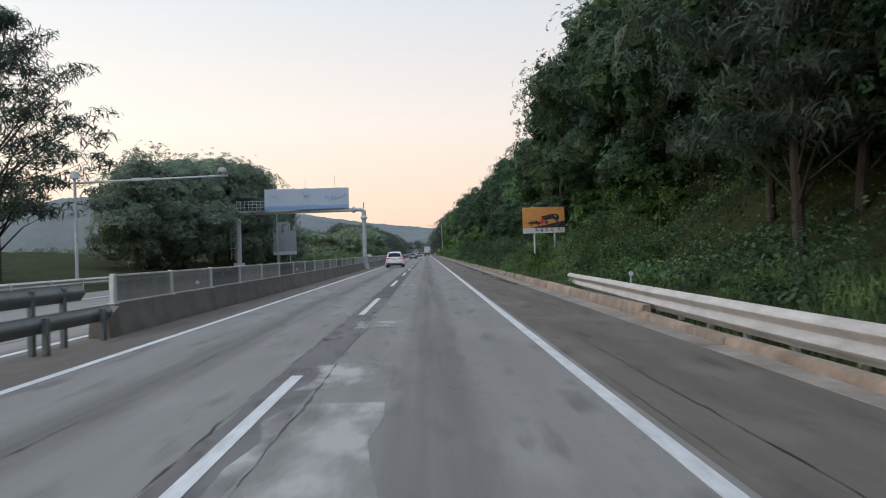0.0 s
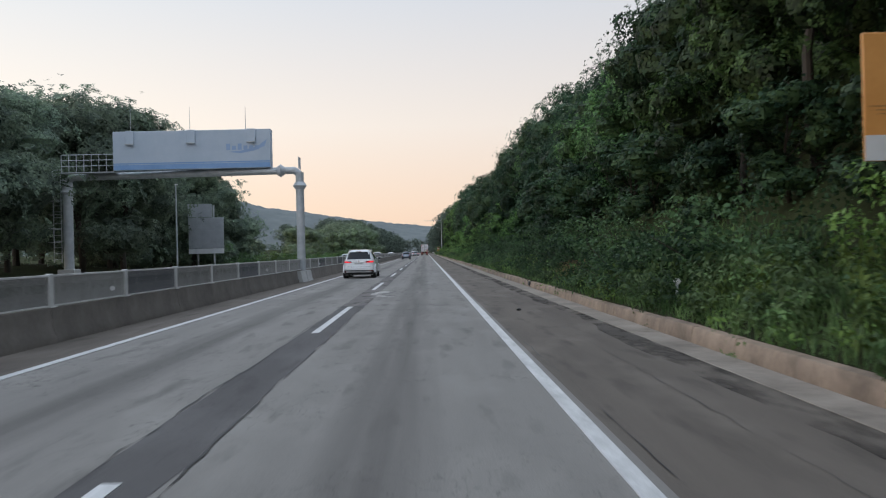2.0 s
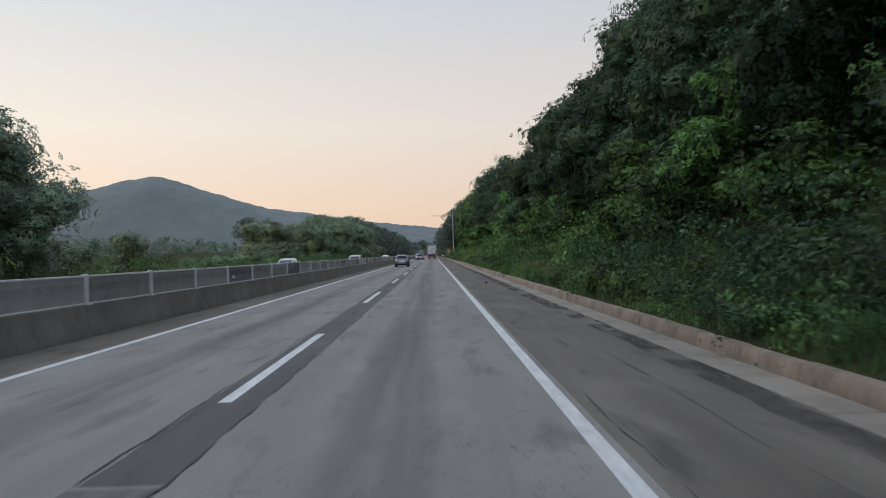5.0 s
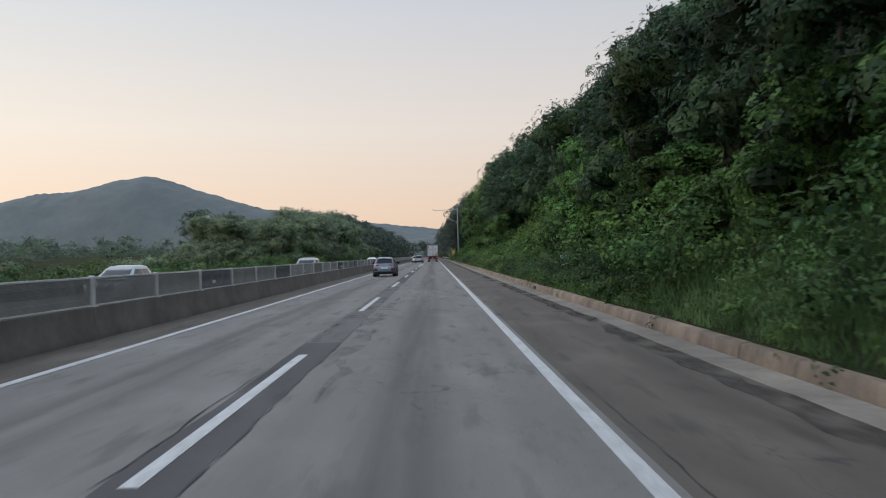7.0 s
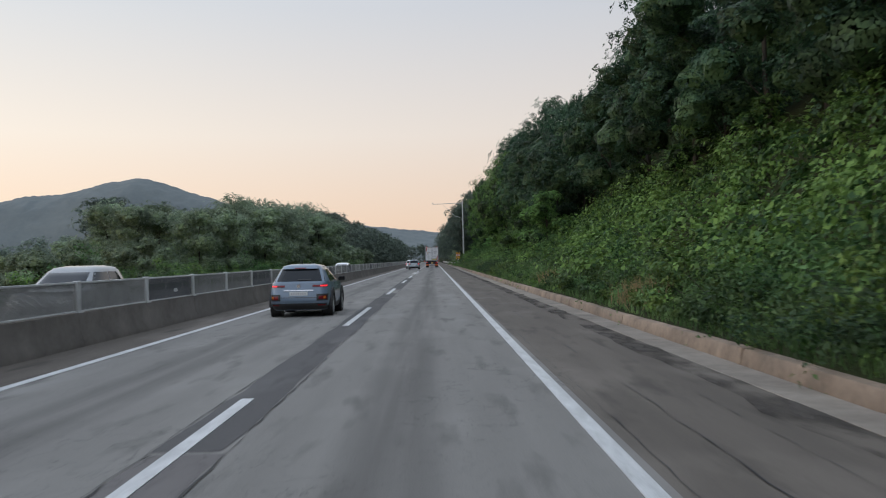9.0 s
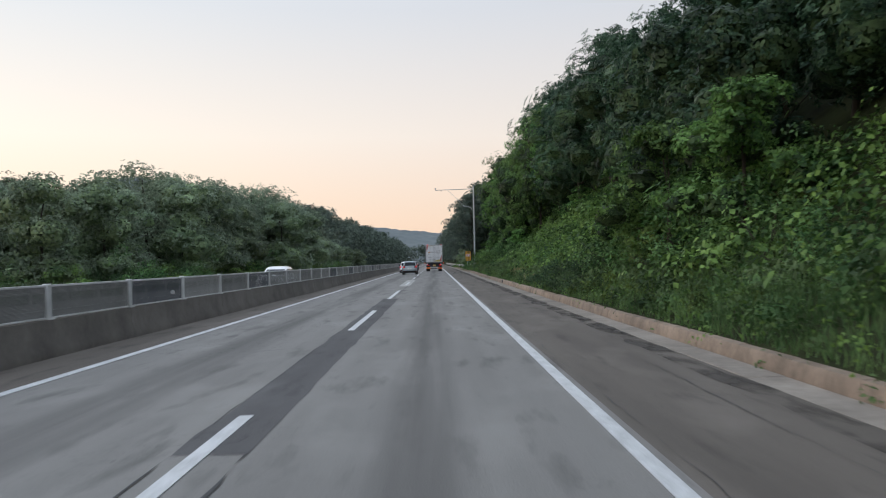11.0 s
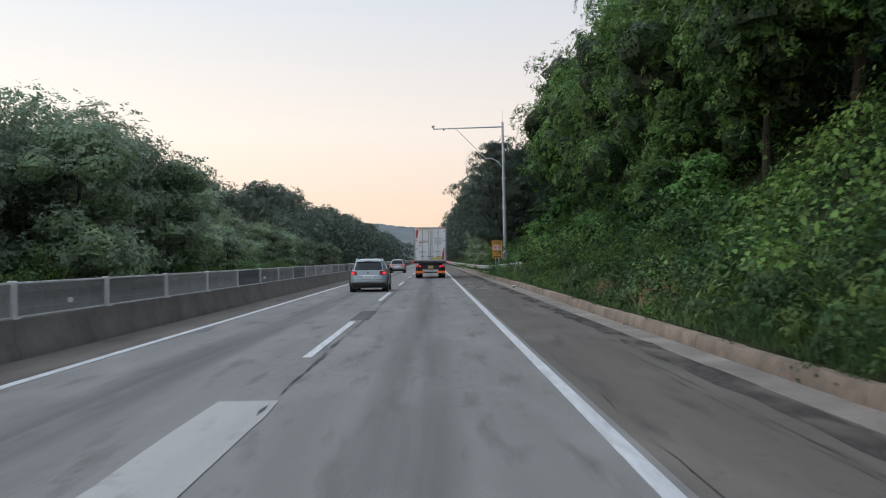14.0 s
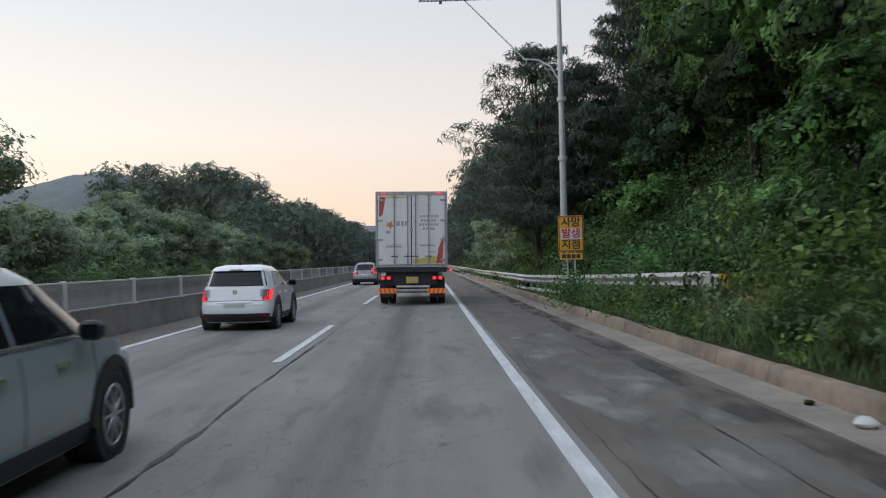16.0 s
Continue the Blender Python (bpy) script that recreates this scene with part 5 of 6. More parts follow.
carpic = part("car_picture", plate([(-0.98, 3.24), (-0.99, 3.33), (-0.84, 3.37), (-0.70, 3.45), (-0.44, 3.44), (-0.32, 3.36), (-0.16, 3.33), (-0.14, 3.22)], -0.021), M_SIGNBLACK, sg, "black car silhouette")
for x, z in ((-0.79, 3.205), (-0.34, 3.21)):
    part("wheel", plate(circle_poly(x, z, 0.085), -0.0262), M_SIGNBLACK, carpic)
    part("hub", plate(circle_poly(x, z, 0.03), -0.0305), M_SIGNORANGE, carpic)
part("window", plate([(-0.78, 3.38), (-0.66, 3.435), (-0.58, 3.435), (-0.58, 3.375)], -0.0262), M_SIGNORANGE, carpic)
burst = [((0.24 if i % 2 else 0.11) * math.cos(2 * math.pi * i / 18) - 0.07, 3.38 + (0.26 if i % 2 else 0.11) * math.sin(2 * math.pi * i / 18)) for i in range(18)]
part("burst", plate(burst, -0.026), M_SIGNRED, sg, "red impact star")
for i in range(3):
    part("speed_line", plate([(-1.30 + 0.06 * i, 3.34 - 0.05 * i), (-1.02, 3.335 - 0.05 * i), (-1.02, 3.345 - 0.05 * i)], -0.021), M_SIGNBLACK, sg)
for x, ch in zip((-0.45, -0.13, 0.19, 0.51), "추돌주의"):
    words("lettering", ch, 0.24, M_INK, sg, pose(x, -0.0265, ZB + 0.175), "black lettering")
for x, gz in ((-0.60, 0.45), (0.68, 1.0)):
    part("post", rodded((x, 0.09, gz - 0.6), (x, 0.09, ZT - 0.2), 0.062, 14), M_GALV, sg)
part("footing", boxed(-0.80, -0.40, -0.1, 0.3, 0.2, 0.66, bevel=0.03), M_GUTTER, sg, "concrete footing")
for z in (3.0, 3.9):
    part("bracket", boxed(-1.1, 1.1, 0.03, 0.06, z, z + 0.06), M_GALV, sg)

# fatal-accident notice
dz = thing("danger_sign", "yellow and red roadside accident notice beside the pole", "sign", pose(6.95, 375.2, 0.0))
part("board", boxed(-0.40, 0.40, 0.0, 0.03, 1.80, 2.93, bevel=0.01), M_YELLOW, dz)
M_DARKRED = mat("dark_red_sign_frame", (0.16, 0.03, 0.02), None, rough=0.5)
for a, b, c, d in ((-0.385, 0.385, 2.89, 2.915), (-0.385, 0.385, 1.815, 1.84), (-0.385, -0.36, 1.84, 2.89), (0.36, 0.385, 1.84, 2.89)):
    part("border", boxed(a, b, -0.006, 0.0, c, d), M_DARKRED, dz, "dark red border")
part("centre_panel", boxed(-0.33, 0.33, -0.006, 0.0, 2.19, 2.54), M_SIGNWHITE, dz, "white middle panel")
words("lettering", "사망", 0.33, M_INK, dz, pose(0, -0.004, 2.715), "black lettering")
words("lettering", "발생", 0.33, M_SIGNRED, dz, pose(0, -0.010, 2.365), "red lettering")
words("lettering", "지점", 0.33, M_INK, dz, pose(0, -0.004, 2.015), "black lettering")
part("lower_plate", boxed(-0.36, 0.36, 0.002, 0.025, 1.55, 1.77, bevel=0.008), M_YELLOW, dz, "small yellow plate with dark writing bars")
for i in range(4):
    part("writing_bar", boxed(-0.29 + 0.15 * i, -0.17 + 0.15 * i, -0.003, 0.002, 1.60, 1.72), M_INK, dz)
for x in (-0.12, 0.12):
    part("post", rodded((x, 0.06, -0.2), (x, 0.06, 2.85), 0.03, 10), M_GALV, dz)

# small blue roadside board
bs = thing("small_sign", "small blue and white roadside board on a thin post", "sign", pose(7.95, 195.07, 0.0))
part("board", boxed(-0.21, 0.21, 0.0, 0.02, 0.90, 1.44, bevel=0.008), M_SIGNWHITE, bs)
part("blue_band", boxed(-0.195, 0.195, -0.004, 0.0, 1.26, 1.425), M_SIGNBLUE, bs, "blue band")
part("writing_bar", boxed(-0.14, 0.14, -0.004, 0.0, 1.12, 1.20), mat("teal_ink", (0.05, 0.25, 0.25), None, rough=0.6), bs, "teal writing bar")
part("writing_bar", boxed(-0.12, 0.14, -0.007, -0.004, 1.31, 1.37), M_SIGNWHITE, bs, "white writing bar")
part("emblem", plate(circle_poly(0.03, 0.99, 0.075), 0.0), M_GREYINK, bs, "grey round emblem")
part("post", rodded((0, 0.04, 0.0), (0, 0.04, 1.35), 0.022, 10), M_GALV, bs)

# delineator posts on the verge
dl = thing("delineator_post", "thin white delineator post with round reflector", "delineator", FAR_AWAY)
part("post", rodded((0, 0, -0.3), (0, 0, 0.80), 0.028, 10), M_GALV, dl)
part("reflector", rodded((0, -0.045, 0.83), (0, -0.015, 0.83), 0.065, 18), M_WHITEPLASTIC, dl, "white round reflector")
for x, y in ((7.3, 22.7), (7.35, 62.0), (8.35, 275.9), (7.5, 324.7), (7.7, 358.3)):
    tagged(copy_thing(dl, pose(x, y, max(0.0, 0.80 - 0.83) + 0.0)), "", "", "verge delineators")
gone(dl)

# tall pole with camera arm near the end
pl = thing("camera_pole", "tall galvanised pole with braced horizontal camera arm", "pole", pose(8.45, 386.5, 0.3))
part("lower_shaft", rodded((0, 0, -0.6), (0, 0, 5.7), 0.16, 20, 0.145), M_GALV, pl)
part("upper_shaft", rodded((0, 0, 5.7), (-0.05, 0, 13.25), 0.135, 20, 0.10), M_GALV, pl)
for z in (5.7, 8.3):
    part("flange", rodded((0, 0, z - 0.09), (0, 0, z + 0.09), 0.21, 20), M_GALV, pl)
arm = part("arm", rodded((-0.05, 0, 12.85), (-6.2, 0, 12.72), 0.065, 12, 0.05), M_GALV, pl)
part("camera_head", boxed(-6.3, -6.05, -0.22, 0.12, 12.85, 13.02, bevel=0.03), M_GALV, arm, "small white camera")
part("camera_bracket", rodded((-6.15, 0, 12.72), (-6.15, 0, 12.88), 0.03, 8), M_GALV, arm)
part("sensor", boxed(-5.3, -5.18, -0.06, 0.06, 12.58, 12.70), M_BLACK, arm)
part("brace_cable", rodded((-4.2, 0, 12.74), (-1.5, 0, 10.0), 0.028, 8), M_GALV, pl)
part("side_arm", tube(bmesh.new(), ((-0.02, 0, 9.0), (-0.45, 0, 9.75), (-1.0, 0, 10.05), (-1.75, 0, 10.1)), 0.035), M_GALV, pl)
part("side_camera", boxed(-1.95, -1.7, -0.1, 0.1, 10.02, 10.2, bevel=0.03), M_BLACK, pl)
part("lightning_rod", rodded((-0.05, 0, 13.2), (-0.05, 0, 14.4), 0.018, 8, 0.006), M_GALV, pl)
part("control_box", boxed(-0.25, 0.25, -0.42, -0.17, 1.1, 1.75, bevel=0.02), M_GALV, pl, "grey control cabinet")

# camera mast and arm beyond the oncoming lanes
cp = thing("camera_mast", "slim grey mast with long arm and camera over the oncoming lanes", "pole", pose(-18.0, 49.4, 0.0))
part("mast", rodded((0, 0, -0.3), (0, 0, 6.5), 0.10, 16, 0.08), M_GALV, cp)
ar = part("arm", rodded((0, 0, 6.05), (8.6, 0, 6.25), 0.07, 12, 0.05), M_GALV, cp)
part("camera_head", boxed(8.15, 8.5, -0.35, 0.2, 6.42, 6.68, bevel=0.04), M_GALV, ar, "grey camera housing")
part("camera_bracket", rodded((8.35, 0, 6.2), (8.35, 0, 6.45), 0.03, 8), M_GALV, ar)
part("lamp_box", boxed(3.2, 4.3, -0.12, 0.12, 6.06, 6.24, bevel=0.03), M_GALV, ar, "grey equipment box")
part("head", rodded((0, 0, 6.3), (0, 0, 6.7), 0.28, 16, 0.2), M_GALV, cp)

# gantry with the pale blue board, its feet in the median and on the far verge
GY = 96.0
gt = thing("gantry", "grey steel road gantry carrying a faded pale blue board", "gantry", pose(0, GY, 0))
XR, XL, ZBEAM = -4.95, -18.75, 6.30
part("right_post", rodded((XR, 0, 0.0), (XR, 0, ZBEAM), 0.235, 24), M_GALV, gt)
part("left_post", rodded((XL, 1.2, -0.2), (XL, 1.2, ZBEAM), 0.29, 24), M_GALV, gt)
part("beam", tube(bmesh.new(), ((XL, 1.2, ZBEAM - 0.1), (XL + 0.35, 1.1, ZBEAM + 0.08), (XR - 0.3, 0, ZBEAM + 0.12), (XR, 0, ZBEAM - 0.1)), 0.205, 14), M_GALV, gt)
for a, b in (((XR, 0, 5.45), (XR, 0, 5.6)), ((XL, 1.2, 5.45), (XL, 1.2, 5.6))):
    mid = (Vector(a) + Vector(b)) / 2
    up = Vector((0, 0, 0.22))
    part("flange", rod(rodded(mid - up, mid, 0.25, 20, 0.40), mid, mid + up, 0.40, 20, 0.25), M_GALV, gt)
mid, out_ = Vector((XR - 1.08, 0, ZBEAM + 0.11)), Vector((0.24, 0, 0))
part("flange", rod(rodded(mid - out_, mid, 0.21, 20, 0.38), mid, mid + out_, 0.38, 20, 0.21), M_GALV, gt)
board = part("board", boxed(-15.58, -6.56, -0.18, 0.50, 6.60, 8.84, bevel=0.02), M_BOARD, gt, "faded pale blue board")
part("blue_band", boxed(-15.55, -6.6, -0.186, -0.18, 6.64, 6.92), M_BOARDBLUE, board, "blue lower band")
part("pale_band", boxed(-15.55, -6.6, -0.186, -0.18, 6.95, 7.02), M_BOARDBLUE, board)
part("swoosh", plate([(-9.0, 7.55), (-8.2, 7.62), (-7.3, 7.85), (-6.75, 8.25), (-6.9, 7.85), (-7.5, 7.6), (-8.3, 7.46)], -0.181), M_BOARDMARK, board, "faded blue curved mark")
for i in range(6):
    part("mark", boxed(-9.1 + 0.33 * i, -8.87 + 0.33 * i, -0.186, -0.18, 7.66, 7.90 + (0.12 if i in (0, 2) else 0)), M_BOARDMARK, board, "faded blue mark")
for x in (-14.6, -11.1, -7.65):
    part("hanger_panel", boxed(x - 0.24, x + 0.24, -0.28, -0.181, 8.12, 8.86, bevel=0.012), M_BOARD, gt, "pale panel hooked over the board's edge")
    part("hanger_lip", boxed(x - 0.25, x + 0.25, -0.36, -0.281, 8.06, 8.12, bevel=0.01), M_GALV, gt)
for x in (-14.6, -11.2, -8.0):
    part("antenna", rodded((x, 0, 8.8), (x, 0, 10.2), 0.022, 8, 0.008), M_GALV, gt)
walkway = part("walkway", boxed(-18.7, -15.6, 0.1, 0.9, 6.55, 6.60), M_GALV, gt)
for i in range(8):
    x = -18.65 + i * 0.43
    part("railing_post", rodded((x, 0.12, 6.58), (x, 0.12, 7.6), 0.022, 8), M_GALV, walkway)
for z in (6.95, 7.28, 7.6):
    part("railing_bar", rodded((-18.65, 0.12, z), (-15.6, 0.12, z), 0.02, 8), M_GALV, walkway)
ladder = part("ladder", tube(bmesh.new(), ((-19.6, 1.2, 1.4), (-19.6, 1.2, 7.2)), 0.03), M_GALV, gt)
part("stile", rodded((-19.15, 1.2, 1.4), (-19.15, 1.2, 7.2), 0.03, 8), M_GALV, ladder)
for i in range(16):
    part("rung", rodded((-19.6, 1.2, 1.6 + 0.35 * i), (-19.15, 1.2, 1.6 + 0.35 * i), 0.018, 8), M_GALV, ladder)
for i in range(6):
    z = 2.6 + 0.8 * i
    part("hoop", tube(bmesh.new(), ((-19.6, 1.2, z), (-19.75, 0.75, z), (-19.38, 0.55, z), (-19.0, 0.75, z), (-19.15, 1.2, z)), 0.016, 6), M_GALV, ladder)
rail_top = part("top_railing", tube(bmesh.new(), ((XR, -0.35, 6.5), (XR, -0.35, 7.15), (XR, 0.4, 7.15), (XR, 0.4, 6.5)), 0.022), M_GALV, gt)
for yy_ in (-0.1, 0.15):
    part("bar", rodded((XR, yy_, 6.5), (XR, yy_, 7.15), 0.018, 8), M_GALV, rail_top)
for s_ in (-1, 1):
    part("foot_fairing", sweep(bmesh.new(), ((-0.34, -0.02), (-0.30, 0.18), (-0.24, 0.62), (0.24, 0.62), (0.34, 0.10), (0.40, -0.02)), ((XR, 0.12 if s_ > 0 else -2.2, 0), (XR, 2.2 if s_ > 0 else -0.12, 0))), M_FAIRING, gt, "pale concrete fairing round the post foot")
part("left_base", boxed(XL - 0.5, XL + 0.5, 0.7, 1.7, -0.3, 1.0, bevel=0.04), M_FAIRING, gt, "concrete base")

# backs of two road signs and a lamp post beyond the oncoming lanes
nb = thing("road_sign", "grey backs of two stacked road sign panels on posts", "sign", pose(-19.4, 133.3, 0.0))
for nm, x0, x1, z0, z1 in (("upper_panel", -1.75, 0.62, 5.45, 6.75), ("lower_panel", -1.72, 1.75, 2.35, 5.40)):
    pn = part(nm, boxed(x0, x1, 0.0, 0.05, z0, z1, bevel=0.01), M_SIGNBACK, nb)
    k = 3 if nm == "upper_panel" else 6
    for i in range(k):
        z = z0 + (i + 0.5) * (z1 - z0) / k
        part("stiffener", boxed(x0 + 0.03, x1 - 0.03, -0.02, 0.0, z - 0.015, z + 0.015), M_SIGNBACK, pn)
part("white_edge", boxed(-1.72, 1.75, 0.0, 0.05, 1.84, 2.33, bevel=0.01), M_SIGNWHITE, nb, "white lower panel")
for x in (-0.85, 0.75):
    part("post", rodded((x, 0.16, -0.4), (x, 0.16, 6.6), 0.09, 12), M_GALV, nb)
lp = thing("street_lamp", "slim grey lamp post with small head", "street lamp", pose(-17.75, 116.75, 0.0))
part("shaft", rodded((0, 0, -0.3), (0, 0, 7.4), 0.075, 14, 0.05), M_GALV, lp)
part("head", boxed(-0.08, 0.16, -0.06, 0.06, 7.36, 7.45, bevel=0.025), M_WHITEPLASTIC, lp, "pale lamp head")

# ---------------------------------------------------------------- vehicles


class Shell:
    """A car body told by height: rear and front ends, half width, all as functions of z; plan corners are rounded."""

    def __init__(self, zs, rear, front, half, n=7.0, hood=()):
        self.zs, self.rear, self.front, self.half, self.n, self.hood = zs, rear, front, half, n, hood

    def ends(self, z):
        return float(np.interp(z, self.zs, self.rear)), float(np.interp(z, self.zs, self.front)), float(np.interp(z, self.zs, self.half))

    def y_rear(self, x, z, out=0.0):
        a, b, w = self.ends(z)
        l_ = (b - a) / 2
        return (a + b) / 2 - l_ * max(0.0, 1 - min(1.0, abs(x) / w) ** self.n) ** (1 / self.n) - out

    def y_front(self, x, z, out=0.0):
        a, b, w = self.ends(z)
        l_ = (b - a) / 2
        return (a + b) / 2 + l_ * max(0.0, 1 - min(1.0, abs(x) / w) ** self.n) ** (1 / self.n) + out

    def x_side(self, y, z, out=0.0):
        a, b, w = self.ends(z)
        q = min(1.0, abs(y - (a + b) / 2) / ((b - a) / 2))
        return w * max(0.0, 1 - q ** self.n) ** (1 / self.n) + out

    def loft(self, levels, around=56):
        bm = bmesh.new()
        rings = []
        for z in levels:
            a, b, w = self.ends(z)
            c, l_ = (a + b) / 2, (b - a) / 2
            ring = []
            for i in range(around):
                t = 2 * math.pi * i / around
                ct, st = math.cos(t), math.sin(t)
                x = w * math.copysign(abs(ct) ** (2 / self.n), ct)
                y = c + l_ * math.copysign(abs(st) ** (2 / self.n), st)
                ring.append(bm.verts.new((x, y, z - self.drop(y, z))))
            rings.append(ring)
        for p, q in zip(rings[:-1], rings[1:]):
            for i in range(around):
                bm.faces.new((p[i], p[(i + 1) % around], q[(i + 1) % around], q[i]))
        bm.faces.new(rings[0])
        bm.faces.new(rings[-1])
        return bm

    def drop(self, y, z):
        """The bonnet falls away towards the nose."""
        if not self.hood or z < self.hood[2]:
            return 0.0
        y0, fall, _ = self.hood
        return fall * max(0.0, y - y0) ** 1.4

    def skin(self, face, a, b, z0, z1, out=0.008, k=10, j=4, taper=(0.0, 0.0), side=1):
        """A thin shaped panel lying on the rear ('r'), front ('f') or side ('s') of the shell; taper moves the two ends of the top edge inwards."""
        bm = bmesh.new()
        outer, inner = [], []
        for jj in range(j + 1):
            v = jj / j
            z = z0 + (z1 - z0) * v
            ra, rb = [], []
            for kk in range(k + 1):
                u = kk / k
                p = (a + taper[0] * v) * (1 - u) + (b - taper[1] * v) * u
                for store, o in ((ra, out), (rb, -0.01)):
                    if face == "r":
                        store.append(bm.verts.new((p, self.y_rear(p, z, o), z)))
                    elif face == "f":
                        store.append(bm.verts.new((p, self.y_front(p, z, o), z - self.drop(self.y_front(p, z), z))))
                    else:
                        store.append(bm.verts.new((side * self.x_side(p, z, o), p, z)))
            outer.append(ra)
            inner.append(rb)
        for g in (outer, inner):
            for jj in range(j):
                for kk in range(k):
                    bm.faces.new((g[jj][kk], g[jj][kk + 1], g[jj + 1][kk + 1], g[jj + 1][kk]))
        edge_o = outer[0] + [r_[-1] for r_ in outer[1:]] + outer[-1][-2::-1] + [r_[0] for r_ in outer[-2:0:-1]]
        edge_i = inner[0] + [r_[-1] for r_ in inner[1:]] + inner[-1][-2::-1] + [r_[0] for r_ in inner[-2:0:-1]]
        for i in range(len(edge_o)):
            m_ = (i + 1) % len(edge_o)
            bm.faces.new((edge_o[i], edge_o[m_], edge_i[m_], edge_i[i]))
        return bm


def wheel_parts(parent, x, y, rad, width=0.22, spokes=10, rim=None):
    """A wheel with tyre, rim, spokes and hub; x is its outer face."""
    s = 1 if x > 0 else -1
    w = part("wheel", rodded((x - s * width, y, rad), (x - s * 0.02, y, rad), rad * 0.93, 32), M_TYRE, parent)
    bm = bmesh.new()
    k, m_ = 40, 10
    rings = []
    for i in range(k):
        t = 2 * math.pi * i / k
        ring = []
        for q in range(m_):
            a = 2 * math.pi * q / m_
            rr = rad * 0.86 + rad * 0.14 * math.copysign(abs(math.cos(a)) ** 0.5, math.cos(a))
            xx = x - s * width / 2 + width / 2 * math.copysign(abs(math.sin(a)) ** 0.5, math.sin(a))
            ring.append(bm.verts.new((xx, y + rr * math.cos(t), rad + rr * math.sin(t))))
        rings.append(ring)
    for i in range(k):
        p, q = rings[i], rings[(i + 1) % k]
        for j in range(m_):
            bm.faces.new((p[j], p[(j + 1) % m_], q[(j + 1) % m_], q[j]))
    part("tyre", bm, M_TYRE, w)
    rm = bmesh.new()
    for i in range(spokes):
        t = 2 * math.pi * i / spokes
        d = Vector((0, math.cos(t), math.sin(t)))
        c = Vector((x - s * 0.025, y, rad))
        rod(rm, c + d * rad * 0.12, c + d * rad * 0.68, rad * 0.075, 6, rad * 0.05)
    for i in range(28):
        t0, t1 = 2 * math.pi * i / 28, 2 * math.pi * (i + 1) / 28
        rod(rm, (x - s * 0.02, y + rad * 0.69 * math.cos(t0), rad + rad * 0.69 * math.sin(t0)), (x - s * 0.02, y + rad * 0.69 * math.cos(t1), rad + rad * 0.69 * math.sin(t1)), rad * 0.05, 5)
    rod(rm, (x - s * 0.05, y, rad), (x - s * 0.005, y, rad), rad * 0.16, 16)
    part("rim", rm, rim or M_RIM, w)


def number_bars(parent, material, x, z, w, h, yfun, n=7):
    pl_ = part("number_plate", boxed(x - w / 2, x + w / 2, yfun - 0.012, yfun + 0.02, z, z + h, bevel=0.004), material, parent, "number plate with dark bars")
    step = w * 0.86 / n
    for i in range(n):
        x0 = x - w * 0.43 + step * i
        part("bar", boxed(x0 + step * 0.28, x0 + step * 0.72, yfun - 0.015, yfun - 0.012, z + h * 0.27, z + h * 0.73), M_GREYINK, pl_)


